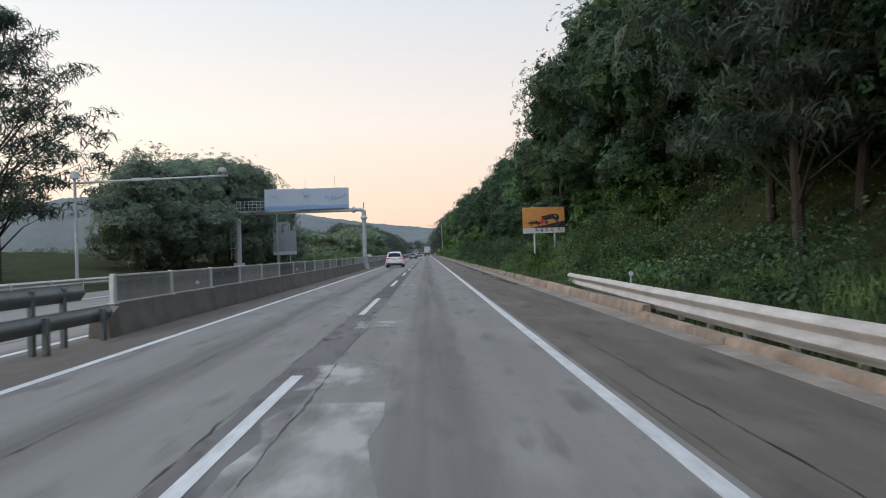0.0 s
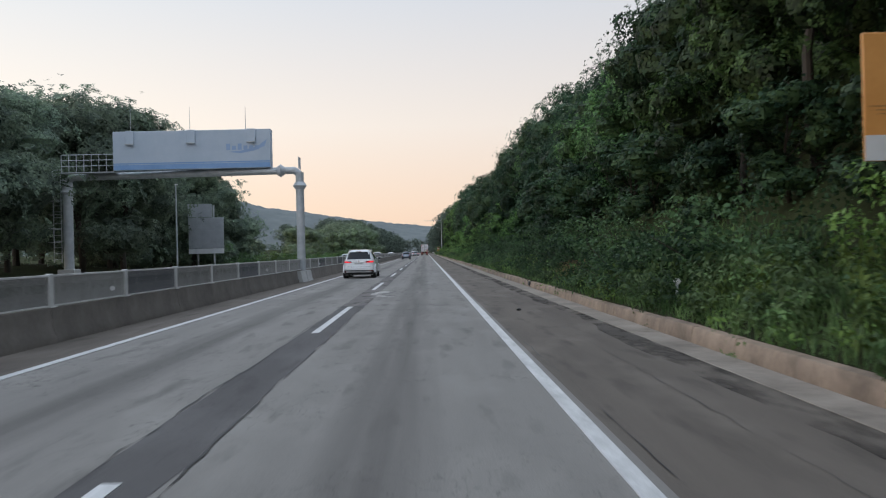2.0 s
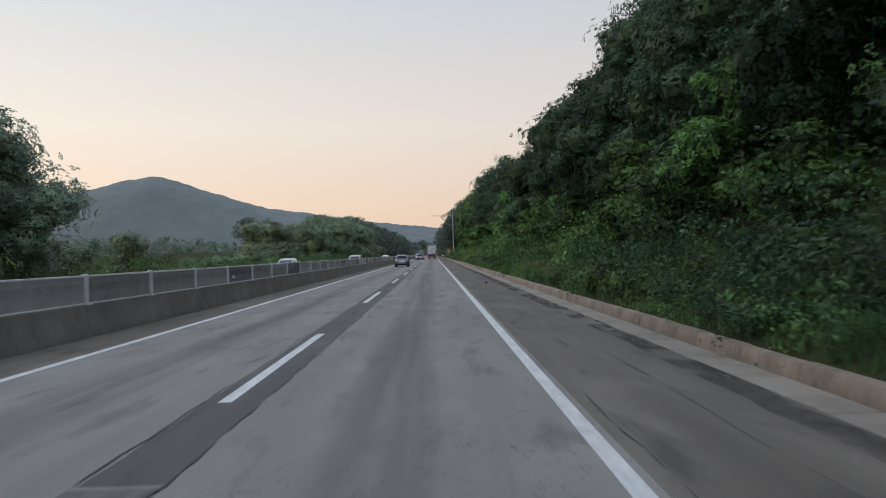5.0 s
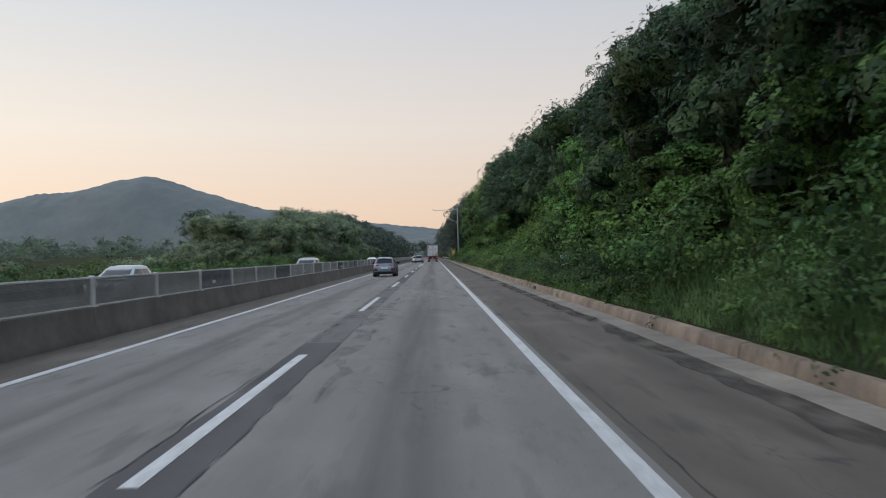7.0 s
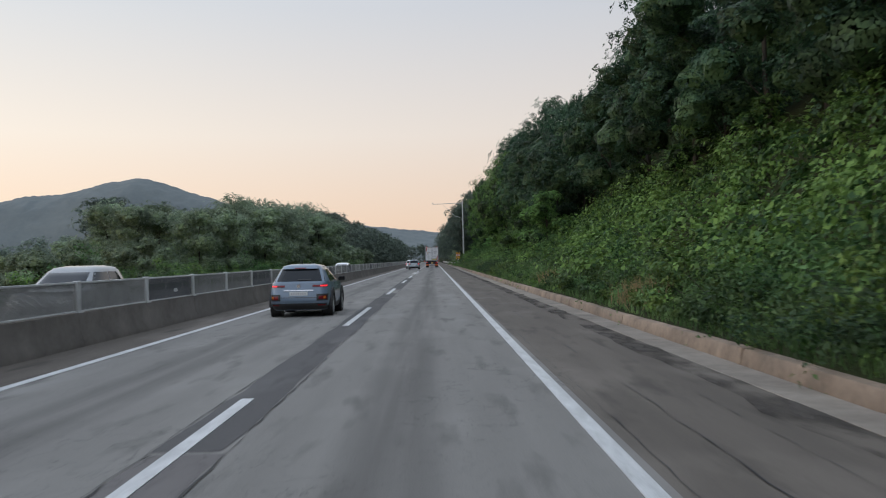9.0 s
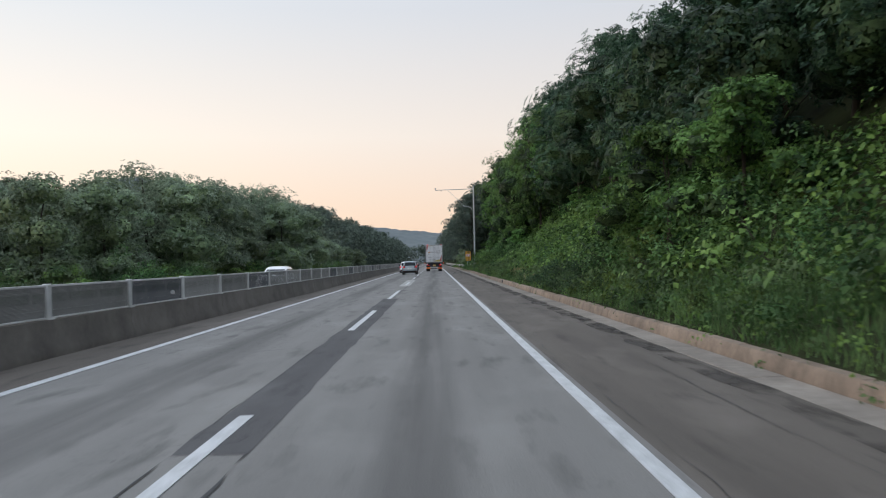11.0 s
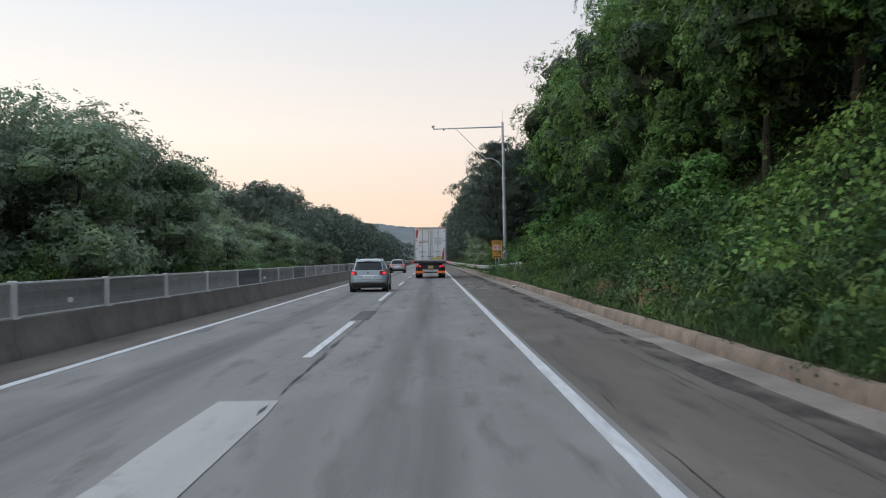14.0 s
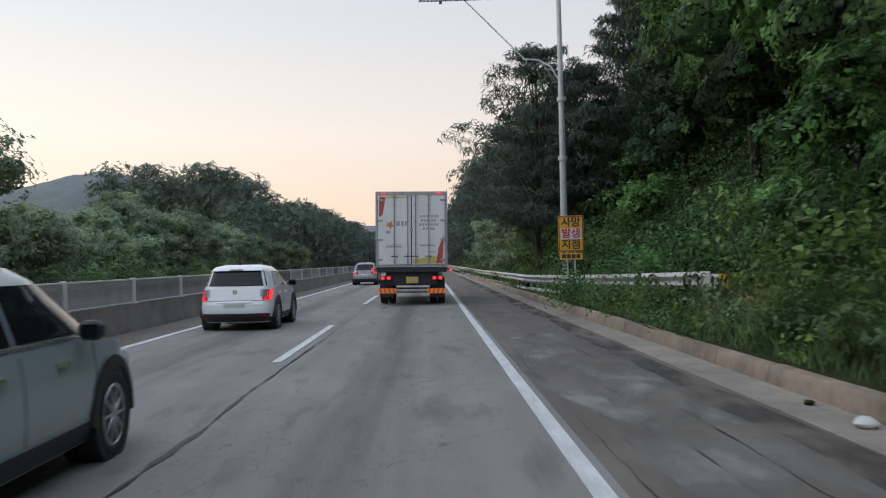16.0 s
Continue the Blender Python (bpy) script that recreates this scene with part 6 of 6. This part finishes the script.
def car(name, label, m, L, W, H, body, o):
    """A five-door car standing with its tail at y=0. o: style numbers."""
    c = thing(name, label, "car", m)
    hw, belt, roof_in, fw, mo = W / 2, o["belt"], o.get("roof_in", 0.24), o.get("cab_forward", 0.0), o.get("mirror_out", 0.18)
    low = Shell([0.20, 0.34, 0.55, 0.78, belt], [0.16, 0.03, 0.0, o.get("tuck", 0.07), o.get("tuck", 0.07) + 0.06], [L - 0.30, L - 0.06, L, L - 0.05, L - 0.20],
                [hw - 0.10, hw - 0.02, hw, hw - 0.01, hw - 0.05], o.get("n", 7.0), (L - 1.35, 0.10, belt - 0.12))
    levels = [0.20, 0.27, 0.34, 0.44, 0.55, 0.66, 0.78, belt - 0.12, belt - 0.05, belt]
    part("body", low.loft(levels), body, c)
    g0, g1 = o["glass_rear"]           # rear screen: y at belt, y at roof
    up = Shell([belt - 0.03, belt + 0.02, H - 0.14, H - 0.05, H], [g0 - 0.02, g0, g1, g1 + 0.10, g1 + 0.45], [L - 1.05 + fw, L - 1.15 + fw, L - 2.0 + fw, L - 2.25 + fw, L - 2.7 + fw],
               [hw - 0.055, hw - 0.07, hw - roof_in, hw - roof_in - 0.08, hw - roof_in - 0.28], o.get("n2", 6.0))
    zl = [belt - 0.03, belt + 0.02] + [belt + 0.02 + (H - 0.16 - belt) * i / 6 for i in range(1, 7)] + [H - 0.09, H - 0.05, H - 0.02, H]
    cabin = part("cabin", up.loft(zl), body, c)
    zw0, zw1 = belt + 0.05, H - 0.17
    gw = hw - 0.17
    part("rear_window", up.skin("r", -gw, gw, zw0, zw1 + 0.02, 0.010, 14, 6, (0.10, 0.10)), M_GLASS, cabin, "dark tinted rear window")
    part("spoiler", up.skin("r", -gw + 0.12, gw - 0.12, zw1 + 0.03, zw1 + 0.085, 0.07, 10, 2), body, cabin)
    part("brake_lamp", up.skin("r", -0.16, 0.16, zw1 + 0.035, zw1 + 0.06, 0.078, 4, 1), M_REDDIM, cabin)
    part("wiper", up.skin("r", -0.05, 0.34, zw0 + 0.03, zw0 + 0.065, 0.03, 4, 1), M_BLACK, cabin)
    part("windscreen", up.skin("f", -gw, gw, zw0, zw1, 0.008, 10, 4, (0.10, 0.10)), M_GLASS, cabin)
    ym = g0 + (L - 1.15 + fw - g0) * 0.50
    for sd in (1, -1):
        part("side_window", up.skin("s", g0 + 0.62, ym - 0.03, zw0, zw1, 0.006, 8, 4, (0.30, 0.0), sd), M_GLASS, cabin, "dark tinted side window")
        part("side_window", up.skin("s", ym + 0.03, L - 1.42 + fw, zw0, zw1, 0.006, 8, 4, (0.0, 0.62), sd), M_GLASS, cabin, "dark tinted side window")
        part("sill_trim", low.skin("s", 0.32, L - 0.35, 0.22, 0.38, 0.012, 20, 2, (0, 0), sd), M_BLACK, c, "black plastic sill")
        part("window_trim", up.skin("s", g0 + 0.5, L - 1.3 + fw, belt + 0.022, belt + 0.04, 0.012, 10, 1, (0, 0), sd), M_CHROME, cabin)
        for yd in (ym - 0.35, ym + 0.65):
            part("door_handle", low.skin("s", yd - 0.12, yd + 0.09, belt - 0.16, belt - 0.125, 0.03, 4, 1, (0, 0), sd), body if o.get("plain_handles", True) else M_CHROME, c)
        for yd in (g0 + 0.75, ym, L - 1.28):
            part("door_gap", low.skin("s", yd - 0.005, yd + 0.005, 0.40, belt - 0.03, 0.003, 1, 5, (0, 0), sd), M_BLACK, c)
        mir = part("mirror", boxed(min(sd * (hw - 0.04), sd * (hw + mo)), max(sd * (hw - 0.04), sd * (hw + mo)), L - 1.62, L - 1.46, belt + 0.0, belt + 0.15, bevel=0.04), o.get("mirror", body), c)
        part("mirror_glass", boxed(min(sd * (hw + 0.0), sd * (hw + mo - 0.02)), max(sd * (hw + 0.0), sd * (hw + mo - 0.02)), L - 1.628, L - 1.618, belt + 0.025, belt + 0.125), M_GLASS, mir)
        for yw in (0.86, L - 0.93):
            rad = o.get("wheel", 0.345)
            arch, ao = bmesh.new(), o.get("arch", 0.035)
            xa, prev = low.x_side(yw, 0.55), None
            for i in range(25):
                t0 = -0.06 + (math.pi + 0.12) * i / 24
                ring = [arch.verts.new((sd * (xa + dx), yw + (rad + 0.05 + dr) * math.cos(t0), rad + (rad + 0.05 + dr) * math.sin(t0))) for dx, dr in ((-0.05, 0), (0.018, 0), (0.022, ao), (0.012, 2 * ao), (-0.05, 2 * ao))]
                if prev:
                    for q in range(5):
                        arch.faces.new((prev[q], prev[(q + 1) % 5], ring[(q + 1) % 5], ring[q]))
                prev = ring
            part("wheel_arch", arch, o.get("arch_mat", body), c)
            part("arch_liner", rodded((sd * (hw - 0.30), yw, rad + 0.01), (sd * (low.x_side(yw, 0.55) + 0.006), yw, rad + 0.01), rad + 0.055, 30), M_BLACK, c)
            wheel_parts(c, sd * (hw + 0.012), yw, rad, spokes=o.get("spokes", 10))
    # tail
    part("bumper", low.skin("r", -hw + 0.10, hw - 0.10, 0.22, o.get("bumper_top", 0.46), 0.03, 30, 4), M_BLACK, c, "black lower bumper")
    if o.get("skid"):
        part("skid_plate", low.skin("r", -hw + 0.22, hw - 0.22, 0.36, 0.45, 0.045, 14, 2), M_CHROME, c, "silver skid plate")
    part("tailgate_gap", low.skin("r", -hw + 0.20, hw - 0.20, o["gate"], o["gate"] + 0.012, 0.004, 14, 1), M_BLACK, c)
    number_bars(c, M_PLATE, 0.0, o["plate_z"], 0.52, 0.115, low.y_rear(0.0, o["plate_z"] + 0.05, 0.008))
    part("plate_garnish", low.skin("r", -0.42, 0.42, o["plate_z"] + 0.135, o["plate_z"] + 0.165, 0.022, 8, 1), o.get("garnish", M_CHROME), c)
    part("emblem", rodded((0, low.y_rear(0, belt - 0.09, 0.022), belt - 0.09), (0, low.y_rear(0, belt - 0.09, 0.0), belt - 0.09), 0.055, 20), M_CHROME, c)
    for sd in (1, -1):
        for (xa, xb, za, zb, lamp, out) in o["lamps"]:
            a, b = sorted((sd * xa, sd * xb))
            part("tail_lamp", low.skin("r", a, b, za, zb, out, 8, 3, o.get("lamp_taper", (0, 0)) if sd > 0 else o.get("lamp_taper", (0, 0))[::-1]), lamp, c)
        if o.get("rails"):
            xr = hw - roof_in - 0.06
            part("roof_rail", tube(bmesh.new(), ((sd * xr, g1 + 0.35, H - 0.06), (sd * xr, g1 + 0.60, H - 0.005), (sd * xr, L - 2.5, H - 0.005), (sd * xr, L - 2.3, H - 0.06)), 0.022), o["rails"], c)
        part("head_lamp", low.skin("f", min(sd * (hw - 0.10), sd * (hw - 0.45)), max(sd * (hw - 0.10), sd * (hw - 0.45)), belt - 0.30, belt - 0.20, 0.012, 6, 2), M_WHITEPLASTIC, c)
    part("rear_crease", low.skin("r", -hw + 0.16, hw - 0.16, o["gate"] - 0.10, o["gate"] - 0.07, 0.018, 20, 1), body, c)
    for sd in (1, -1):
        part("reflector", low.skin("r", min(sd * (hw - 0.34), sd * (hw - 0.14)), max(sd * (hw - 0.34), sd * (hw - 0.14)), o.get("bumper_top", 0.46) - 0.07, o.get("bumper_top", 0.46) - 0.035, 0.036, 6, 1), M_REDDIM, c)
    part("grille", low.skin("f", -0.45, 0.45, 0.45, 0.66, 0.012, 8, 3), M_BLACK, c)
    if o.get("fin", True):
        part("antenna", rodded((0, g1 + 0.42, H - 0.03), (0, g1 + 0.30, H + 0.13), 0.022, 8, 0.006), M_BLACK, c)
    return c


car("suv", "white sport utility car with lit red tail lamps", pose(-1.90, 99.1, 0.0, 0, 0, -0.6), 4.90, 2.00, 1.76, M_WHITECAR,
    dict(belt=1.12, glass_rear=(0.20, 0.50), plate_z=0.86, gate=0.70, wheel=0.37, rails=M_CHROME, skid=True, bumper_top=0.50, spokes=10, arch_mat=M_WHITECAR, tuck=0.06,
         roof_in=0.30, lamp_taper=(0.0, 0.0), lamps=((0.44, 0.90, 0.955, 1.055, M_REDDIM, 0.010), (0.50, 0.88, 0.965, 0.995, M_REDLAMP, 0.016), (0.66, 0.90, 1.005, 1.045, M_REDLAMP, 0.016)), fin=False))
car("compact_suv", "grey-blue compact sport utility car with split tail lamps", pose(-1.72, 225.4, 0.0, 0, 0, -0.4), 4.17, 1.80, 1.53, M_BLUECAR,
    dict(belt=0.98, glass_rear=(0.20, 0.55), plate_z=0.62, gate=0.56, wheel=0.33, bumper_top=0.40, arch=0.06, arch_mat=M_BLACK, roof_in=0.28, mirror=M_BLACK,
         lamps=((0.40, 0.82, 0.865, 0.925, M_REDDIM, 0.014), (0.62, 0.80, 0.875, 0.915, M_REDLAMP, 0.020), (0.52, 0.83, 0.47, 0.66, M_BLACK, 0.024), (0.58, 0.80, 0.51, 0.61, M_REDDIM, 0.032), (0.72, 0.78, 0.53, 0.60, M_AMBER, 0.038))))
car("compact_suv", "white boxy compact sport utility car with tall tail lamps", pose(-2.16, 368.5, 0.0, 0, 0, -0.4), 4.20, 1.80, 1.58, M_WHITECAR,
    dict(belt=1.02, glass_rear=(0.16, 0.36), plate_z=0.55, gate=0.72, wheel=0.34, bumper_top=0.42, arch=0.05, arch_mat=M_BLACK, roof_in=0.22, mirror=M_BLACK,
         lamps=((0.655, 0.835, 0.725, 0.975, M_REDDIM, 0.012), (0.60, 0.735, 0.815, 0.985, M_RIM, 0.017), (0.785, 0.835, 0.73, 0.97, M_REDLAMP, 0.020), (0.665, 0.785, 0.73, 0.757, M_REDLAMP, 0.020), (0.745, 0.765, 0.79, 0.95, M_REDLAMP, 0.020), (0.69, 0.745, 0.775, 0.80, M_REDLAMP, 0.020))))
car("suv", "dark grey-green sport utility car with chrome window trim", pose(-1.10, 350.9, 0.0, 0, 0, 0.2), 4.55, 1.88, 1.63, M_GREYCAR,
    dict(belt=1.02, glass_rear=(0.22, 0.55), plate_z=0.66, gate=0.60, wheel=0.355, bumper_top=0.46, rails=M_CHROME, plain_handles=False, cab_forward=0.34, mirror_out=0.14, mirror=M_BLACK, arch_mat=M_BLACK, arch=0.045,
         lamps=((0.55, 0.85, 0.84, 1.02, M_REDDIM, 0.014), (0.70, 0.84, 0.87, 0.98, M_REDLAMP, 0.02))))
car("suv", "silver-grey sport utility car with lit red tail lamps", pose(-2.06, 411.0, 0.0, 0, 0, -0.4), 4.40, 1.82, 1.60, M_SILVERCAR,
    dict(belt=1.0, glass_rear=(0.20, 0.50), plate_z=0.62, gate=0.56, wheel=0.34, bumper_top=0.46, roof_in=0.28, arch_mat=M_BLACK,
         lamps=((0.46, 0.86, 0.82, 0.94, M_REDDIM, 0.014), (0.58, 0.85, 0.85, 0.92, M_REDLAMP, 0.02))))
# oncoming cars beyond the fence
onc = dict(belt=1.0, glass_rear=(0.22, 0.6), plate_z=0.6, gate=0.56, wheel=0.34, bumper_top=0.42, lamps=((0.55, 0.80, 0.80, 0.90, M_REDDIM, 0.014),))
car("suv", "silver sport utility car on the oncoming carriageway", pose(-7.4, 225.9, 0.0, 0, 0, 180), 4.6, 1.86, 1.62, M_SILVERCAR, onc)
car("car", "grey car on the oncoming carriageway", pose(-10.9, 195.4, 0.0, 0, 0, 180), 4.5, 1.82, 1.46, M_GREYCAR, dict(onc, belt=0.92))
car("car", "white car on the oncoming carriageway", pose(-7.4, 296.5, 0.0, 0, 0, 180), 4.5, 1.82, 1.46, M_WHITECAR, dict(onc, belt=0.92))

# the box lorry ahead
M_BOX = mat("grimy_white_box_panel", (0.66, 0.67, 0.68), (0.80, 0.81, 0.82), 1.3, 0.4, stretch=(1, 1, 0.5))
M_BOXFRAME = mat("grey_box_frame", (0.30, 0.31, 0.32), (0.42, 0.43, 0.44), 3, 0.4, metal=0.4)
M_CHASSIS = mat("navy_black_chassis", (0.012, 0.015, 0.022), (0.025, 0.03, 0.04), 5, 0.6)
# faint emission stands in for light thrown back by the orange sheet
M_ORANGEREFL = mat("glowing_orange_reflective_sheet", (0.75, 0.20, 0.03), (0.85, 0.26, 0.05), 9, 0.4, emit=(1.0, 0.25, 0.03), power=0.12)
M_REDREFL = mat("red_reflective_sheet", (0.55, 0.05, 0.02), (0.62, 0.07, 0.03), 9, 0.4)
M_LOGORED = mat("faded_red_livery", (0.42, 0.07, 0.06), (0.50, 0.10, 0.08), 3, 0.45)
M_LOGOYELLOW = mat("faded_yellow_livery", (0.52, 0.46, 0.10), (0.60, 0.53, 0.15), 3, 0.45)
M_LOGOORANGE = mat("faded_orange_livery", (0.55, 0.26, 0.07), None, rough=0.5)

tk = thing("box_truck", "white box lorry with double rear doors and orange bumper plates", "truck", pose(1.84, 379.7, 0.0, 0, 0.8, -0.3))
B0, B1, HB = 1.42, 4.12, 1.30
part("cargo_box", boxed(-HB, HB, 0.05, 7.4, B0, B1, bevel=0.03), M_BOX, tk)
for nm, a in (("frame_left", (-HB - 0.004, -HB + 0.09, -0.02, 0.10, B0 - 0.02, B1 + 0.01)), ("frame_right", (HB - 0.09, HB + 0.004, -0.02, 0.10, B0 - 0.02, B1 + 0.01)), ("frame_top", (-HB + 0.09, HB - 0.09, -0.02, 0.10, B1 - 0.13, B1 + 0.01)), ("frame_bottom", (-HB + 0.09, HB - 0.09, -0.02, 0.10, B0 - 0.04, B0 + 0.05))):
    part(nm, boxed(*a, bevel=0.012), M_BOXFRAME, tk)
for s_ in (-1, 1):
    a, b = sorted((s_ * 0.018, s_ * (HB - 0.10)))
    dr = part("door", boxed(a, b, -0.035, 0.04, B0 + 0.06, B1 - 0.14, bevel=0.012), M_BOX, tk, "white rear door with faded livery")
    for x in (0.14, 0.62):
        part("locking_bar", rodded((s_ * x, -0.075, B0 + 0.02), (s_ * x, -0.075, B1 - 0.10), 0.020, 10), M_BOXFRAME, dr)
        for z in (B0 + 0.12, B0 + 0.75, B0 + 1.6, B0 + 2.2, B1 - 0.2):
            part("bar_guide", boxed(s_ * x - 0.035, s_ * x + 0.035, -0.09, -0.035, z, z + 0.05), M_BOXFRAME, dr)
        part("handle", rodded((s_ * x - 0.13, -0.09, B0 + 0.36), (s_ * x + 0.13, -0.09, B0 + 0.36), 0.016, 8), M_BLACK, dr)
    for z in (B0 + 0.20, B0 + 0.92, B0 + 1.62, B0 + 2.36):
        part("hinge", boxed(*sorted((s_ * (HB - 0.26), s_ * (HB + 0.006))), -0.055, -0.02, z, z + 0.075, bevel=0.01), M_BOXFRAME, dr)
    part("marker_lamp", boxed(*sorted((s_ * (HB - 0.38), s_ * (HB - 0.22))), -0.035, -0.02, B1 - 0.085, B1 - 0.035), M_REDLAMP, tk)
part("door_seal", boxed(-0.016, 0.016, -0.02, 0.04, B0 + 0.06, B1 - 0.14), M_BLACK, tk)
part("lock_box", boxed(-0.06, 0.05, -0.11, -0.04, B0 + 1.26, B0 + 1.38, bevel=0.01), M_BOXFRAME, tk)
YD = -0.0365
for nm, poly, mt in (("red_flash", [(-1.17, 3.2), (-1.04, 3.28), (-0.93, 3.93), (-1.17, 3.93)], M_LOGORED), ("yellow_flash", [(-0.92, 3.88), (-0.10, 3.90), (-0.10, 3.95), (-0.92, 3.95)], M_LOGOYELLOW),
                     ("yellow_flash", [(0.05, 1.52), (0.86, 1.52), (0.92, 1.80), (0.05, 1.66)], M_LOGOYELLOW), ("red_flash", [(0.88, 1.52), (1.12, 1.52), (1.16, 2.55), (0.98, 2.1)], M_LOGORED),
                     ("star_mark", [(-0.92, 3.02), (-0.80, 2.98), (-0.72, 3.08), (-0.70, 2.94), (-0.60, 2.88), (-0.72, 2.84), (-0.76, 2.74), (-0.82, 2.86), (-0.94, 2.88), (-0.86, 2.94)], M_LOGOORANGE)):
    part(nm, plate(poly, YD, 0.003), mt, tk, "faded livery patch")
for x0, x1, z0, z1 in ((-0.55, -0.42, 2.88, 3.05), (-0.38, -0.27, 2.88, 3.05), (-0.24, -0.17, 2.88, 3.05), (-0.92, -0.76, 2.60, 2.71), (-0.92, -0.36, 2.18, 2.20), (-0.92, -0.36, 2.10, 2.16), (0.68, 0.88, 1.92, 1.96), (0.30, 0.84, 2.14, 2.20)):
    part("writing_bar", plate([(x0, z0), (x1, z0), (x1, z1), (x0, z1)], YD, 0.003), M_GREYINK, tk)
for j, (za, xs_) in enumerate(((3.18, (0.30, 0.42, 0.54, 0.70, 0.80, 0.90)), (3.03, (0.34, 0.44, 0.54, 0.72, 0.82)), (2.88, (0.28, 0.38, 0.48, 0.58, 0.70, 0.80, 0.90)), (2.73, (0.42, 0.52, 0.68, 0.76)))):
    for x0 in xs_:
        part("writing_bar", plate([(x0, za), (x0 + 0.075, za), (x0 + 0.075, za + 0.09), (x0, za + 0.09)], YD, 0.003), M_GREYINK, tk)
part("chassis", boxed(-0.95, 0.95, 0.15, 8.8, 0.72, B0 - 0.05, bevel=0.02), M_CHASSIS, tk)
part("rear_crossmember", boxed(-HB + 0.04, HB - 0.04, -0.02, 0.2, B0 - 0.22, B0 - 0.045, bevel=0.015), M_CHASSIS, tk)
part("bumper_bar", boxed(-1.12, 1.12, -0.06, 0.04, 0.50, 0.60, bevel=0.015), M_BOXFRAME, tk, "grey bumper bar")
for s_ in (-1, 1):
    a, b = sorted((s_ * 0.56, s_ * 1.20))
    pl_ = part("chevron_plate", boxed(a, b, -0.085, -0.06, 0.44, 0.62, bevel=0.004), M_ORANGEREFL, tk, "orange reflective bumper plate")
    for i in range(4):
        x = a + 0.02 + 0.16 * i
        part("stripe", plate([(x, 0.445), (x + 0.06, 0.445), (x + 0.06 + s_ * 0.05, 0.615), (x + s_ * 0.05, 0.615)] if s_ > 0 else [(x + 0.05, 0.445), (x + 0.11, 0.445), (x + 0.06, 0.615), (x, 0.615)], -0.086, 0.003), M_REDREFL, pl_)
    a, b = sorted((s_ * 0.74, s_ * 1.13))
    cl = part("tail_lamp", boxed(a, b, -0.03, 0.03, 0.92, 1.07, bevel=0.015), M_REDDIM, tk, "rectangular tail lamp cluster")
    for u in (0.08, 0.30):
        part("lit_lens", boxed(a + u - 0.06, a + u + 0.06, -0.036, -0.03, 0.945, 1.045), M_REDLAMP, cl, "lit red lens")
    a, b = sorted((s_ * 0.68, s_ * 1.18))
    part("mudflap", boxed(a, b, 0.55, 0.57, 0.28, 0.88), M_BLACK, tk, "black mud flap")
    part("side_marker_arm", rodded((s_ * 1.2, 0.12, 1.30), (s_ * 1.42, 0.12, 1.30), 0.018, 8), M_BLACK, tk)
    part("side_marker", boxed(*sorted((s_ * 1.37, s_ * 1.46)), 0.07, 0.15, 1.25, 1.36, bevel=0.01), M_REDLAMP, tk, "lit red side marker")
    for x in (1.22, 0.92):
        wheel_parts(tk, s_ * x, 1.9, 0.50, 0.27, 8, M_BOXFRAME)
    wheel_parts(tk, s_ * 1.22, 7.9, 0.50, 0.28, 8, M_BOXFRAME)
    part("side_guard", boxed(*sorted((s_ * 1.16, s_ * 1.20)), 2.7, 6.9, 0.55, 0.75, bevel=0.01), M_BOXFRAME, tk)
    part("mirror", boxed(*sorted((s_ * 1.28, s_ * 1.46)), 9.1, 9.2, 2.0, 2.5, bevel=0.03), M_BLACK, tk)
number_bars(tk, M_PLATEYELLOW, 0.02, 0.80, 0.44, 0.24, -0.02, 5)
part("cab", boxed(-1.18, 1.18, 7.55, 9.3, 0.75, 2.95, bevel=0.12), M_WHITECAR, tk, "white cab")
part("deflector", boxed(-1.05, 1.05, 7.6, 8.7, 2.95, 3.8, bevel=0.2), M_WHITECAR, tk)
part("axle", rodded((-1.0, 1.9, 0.5), (1.0, 1.9, 0.5), 0.10, 12), M_CHASSIS, tk)
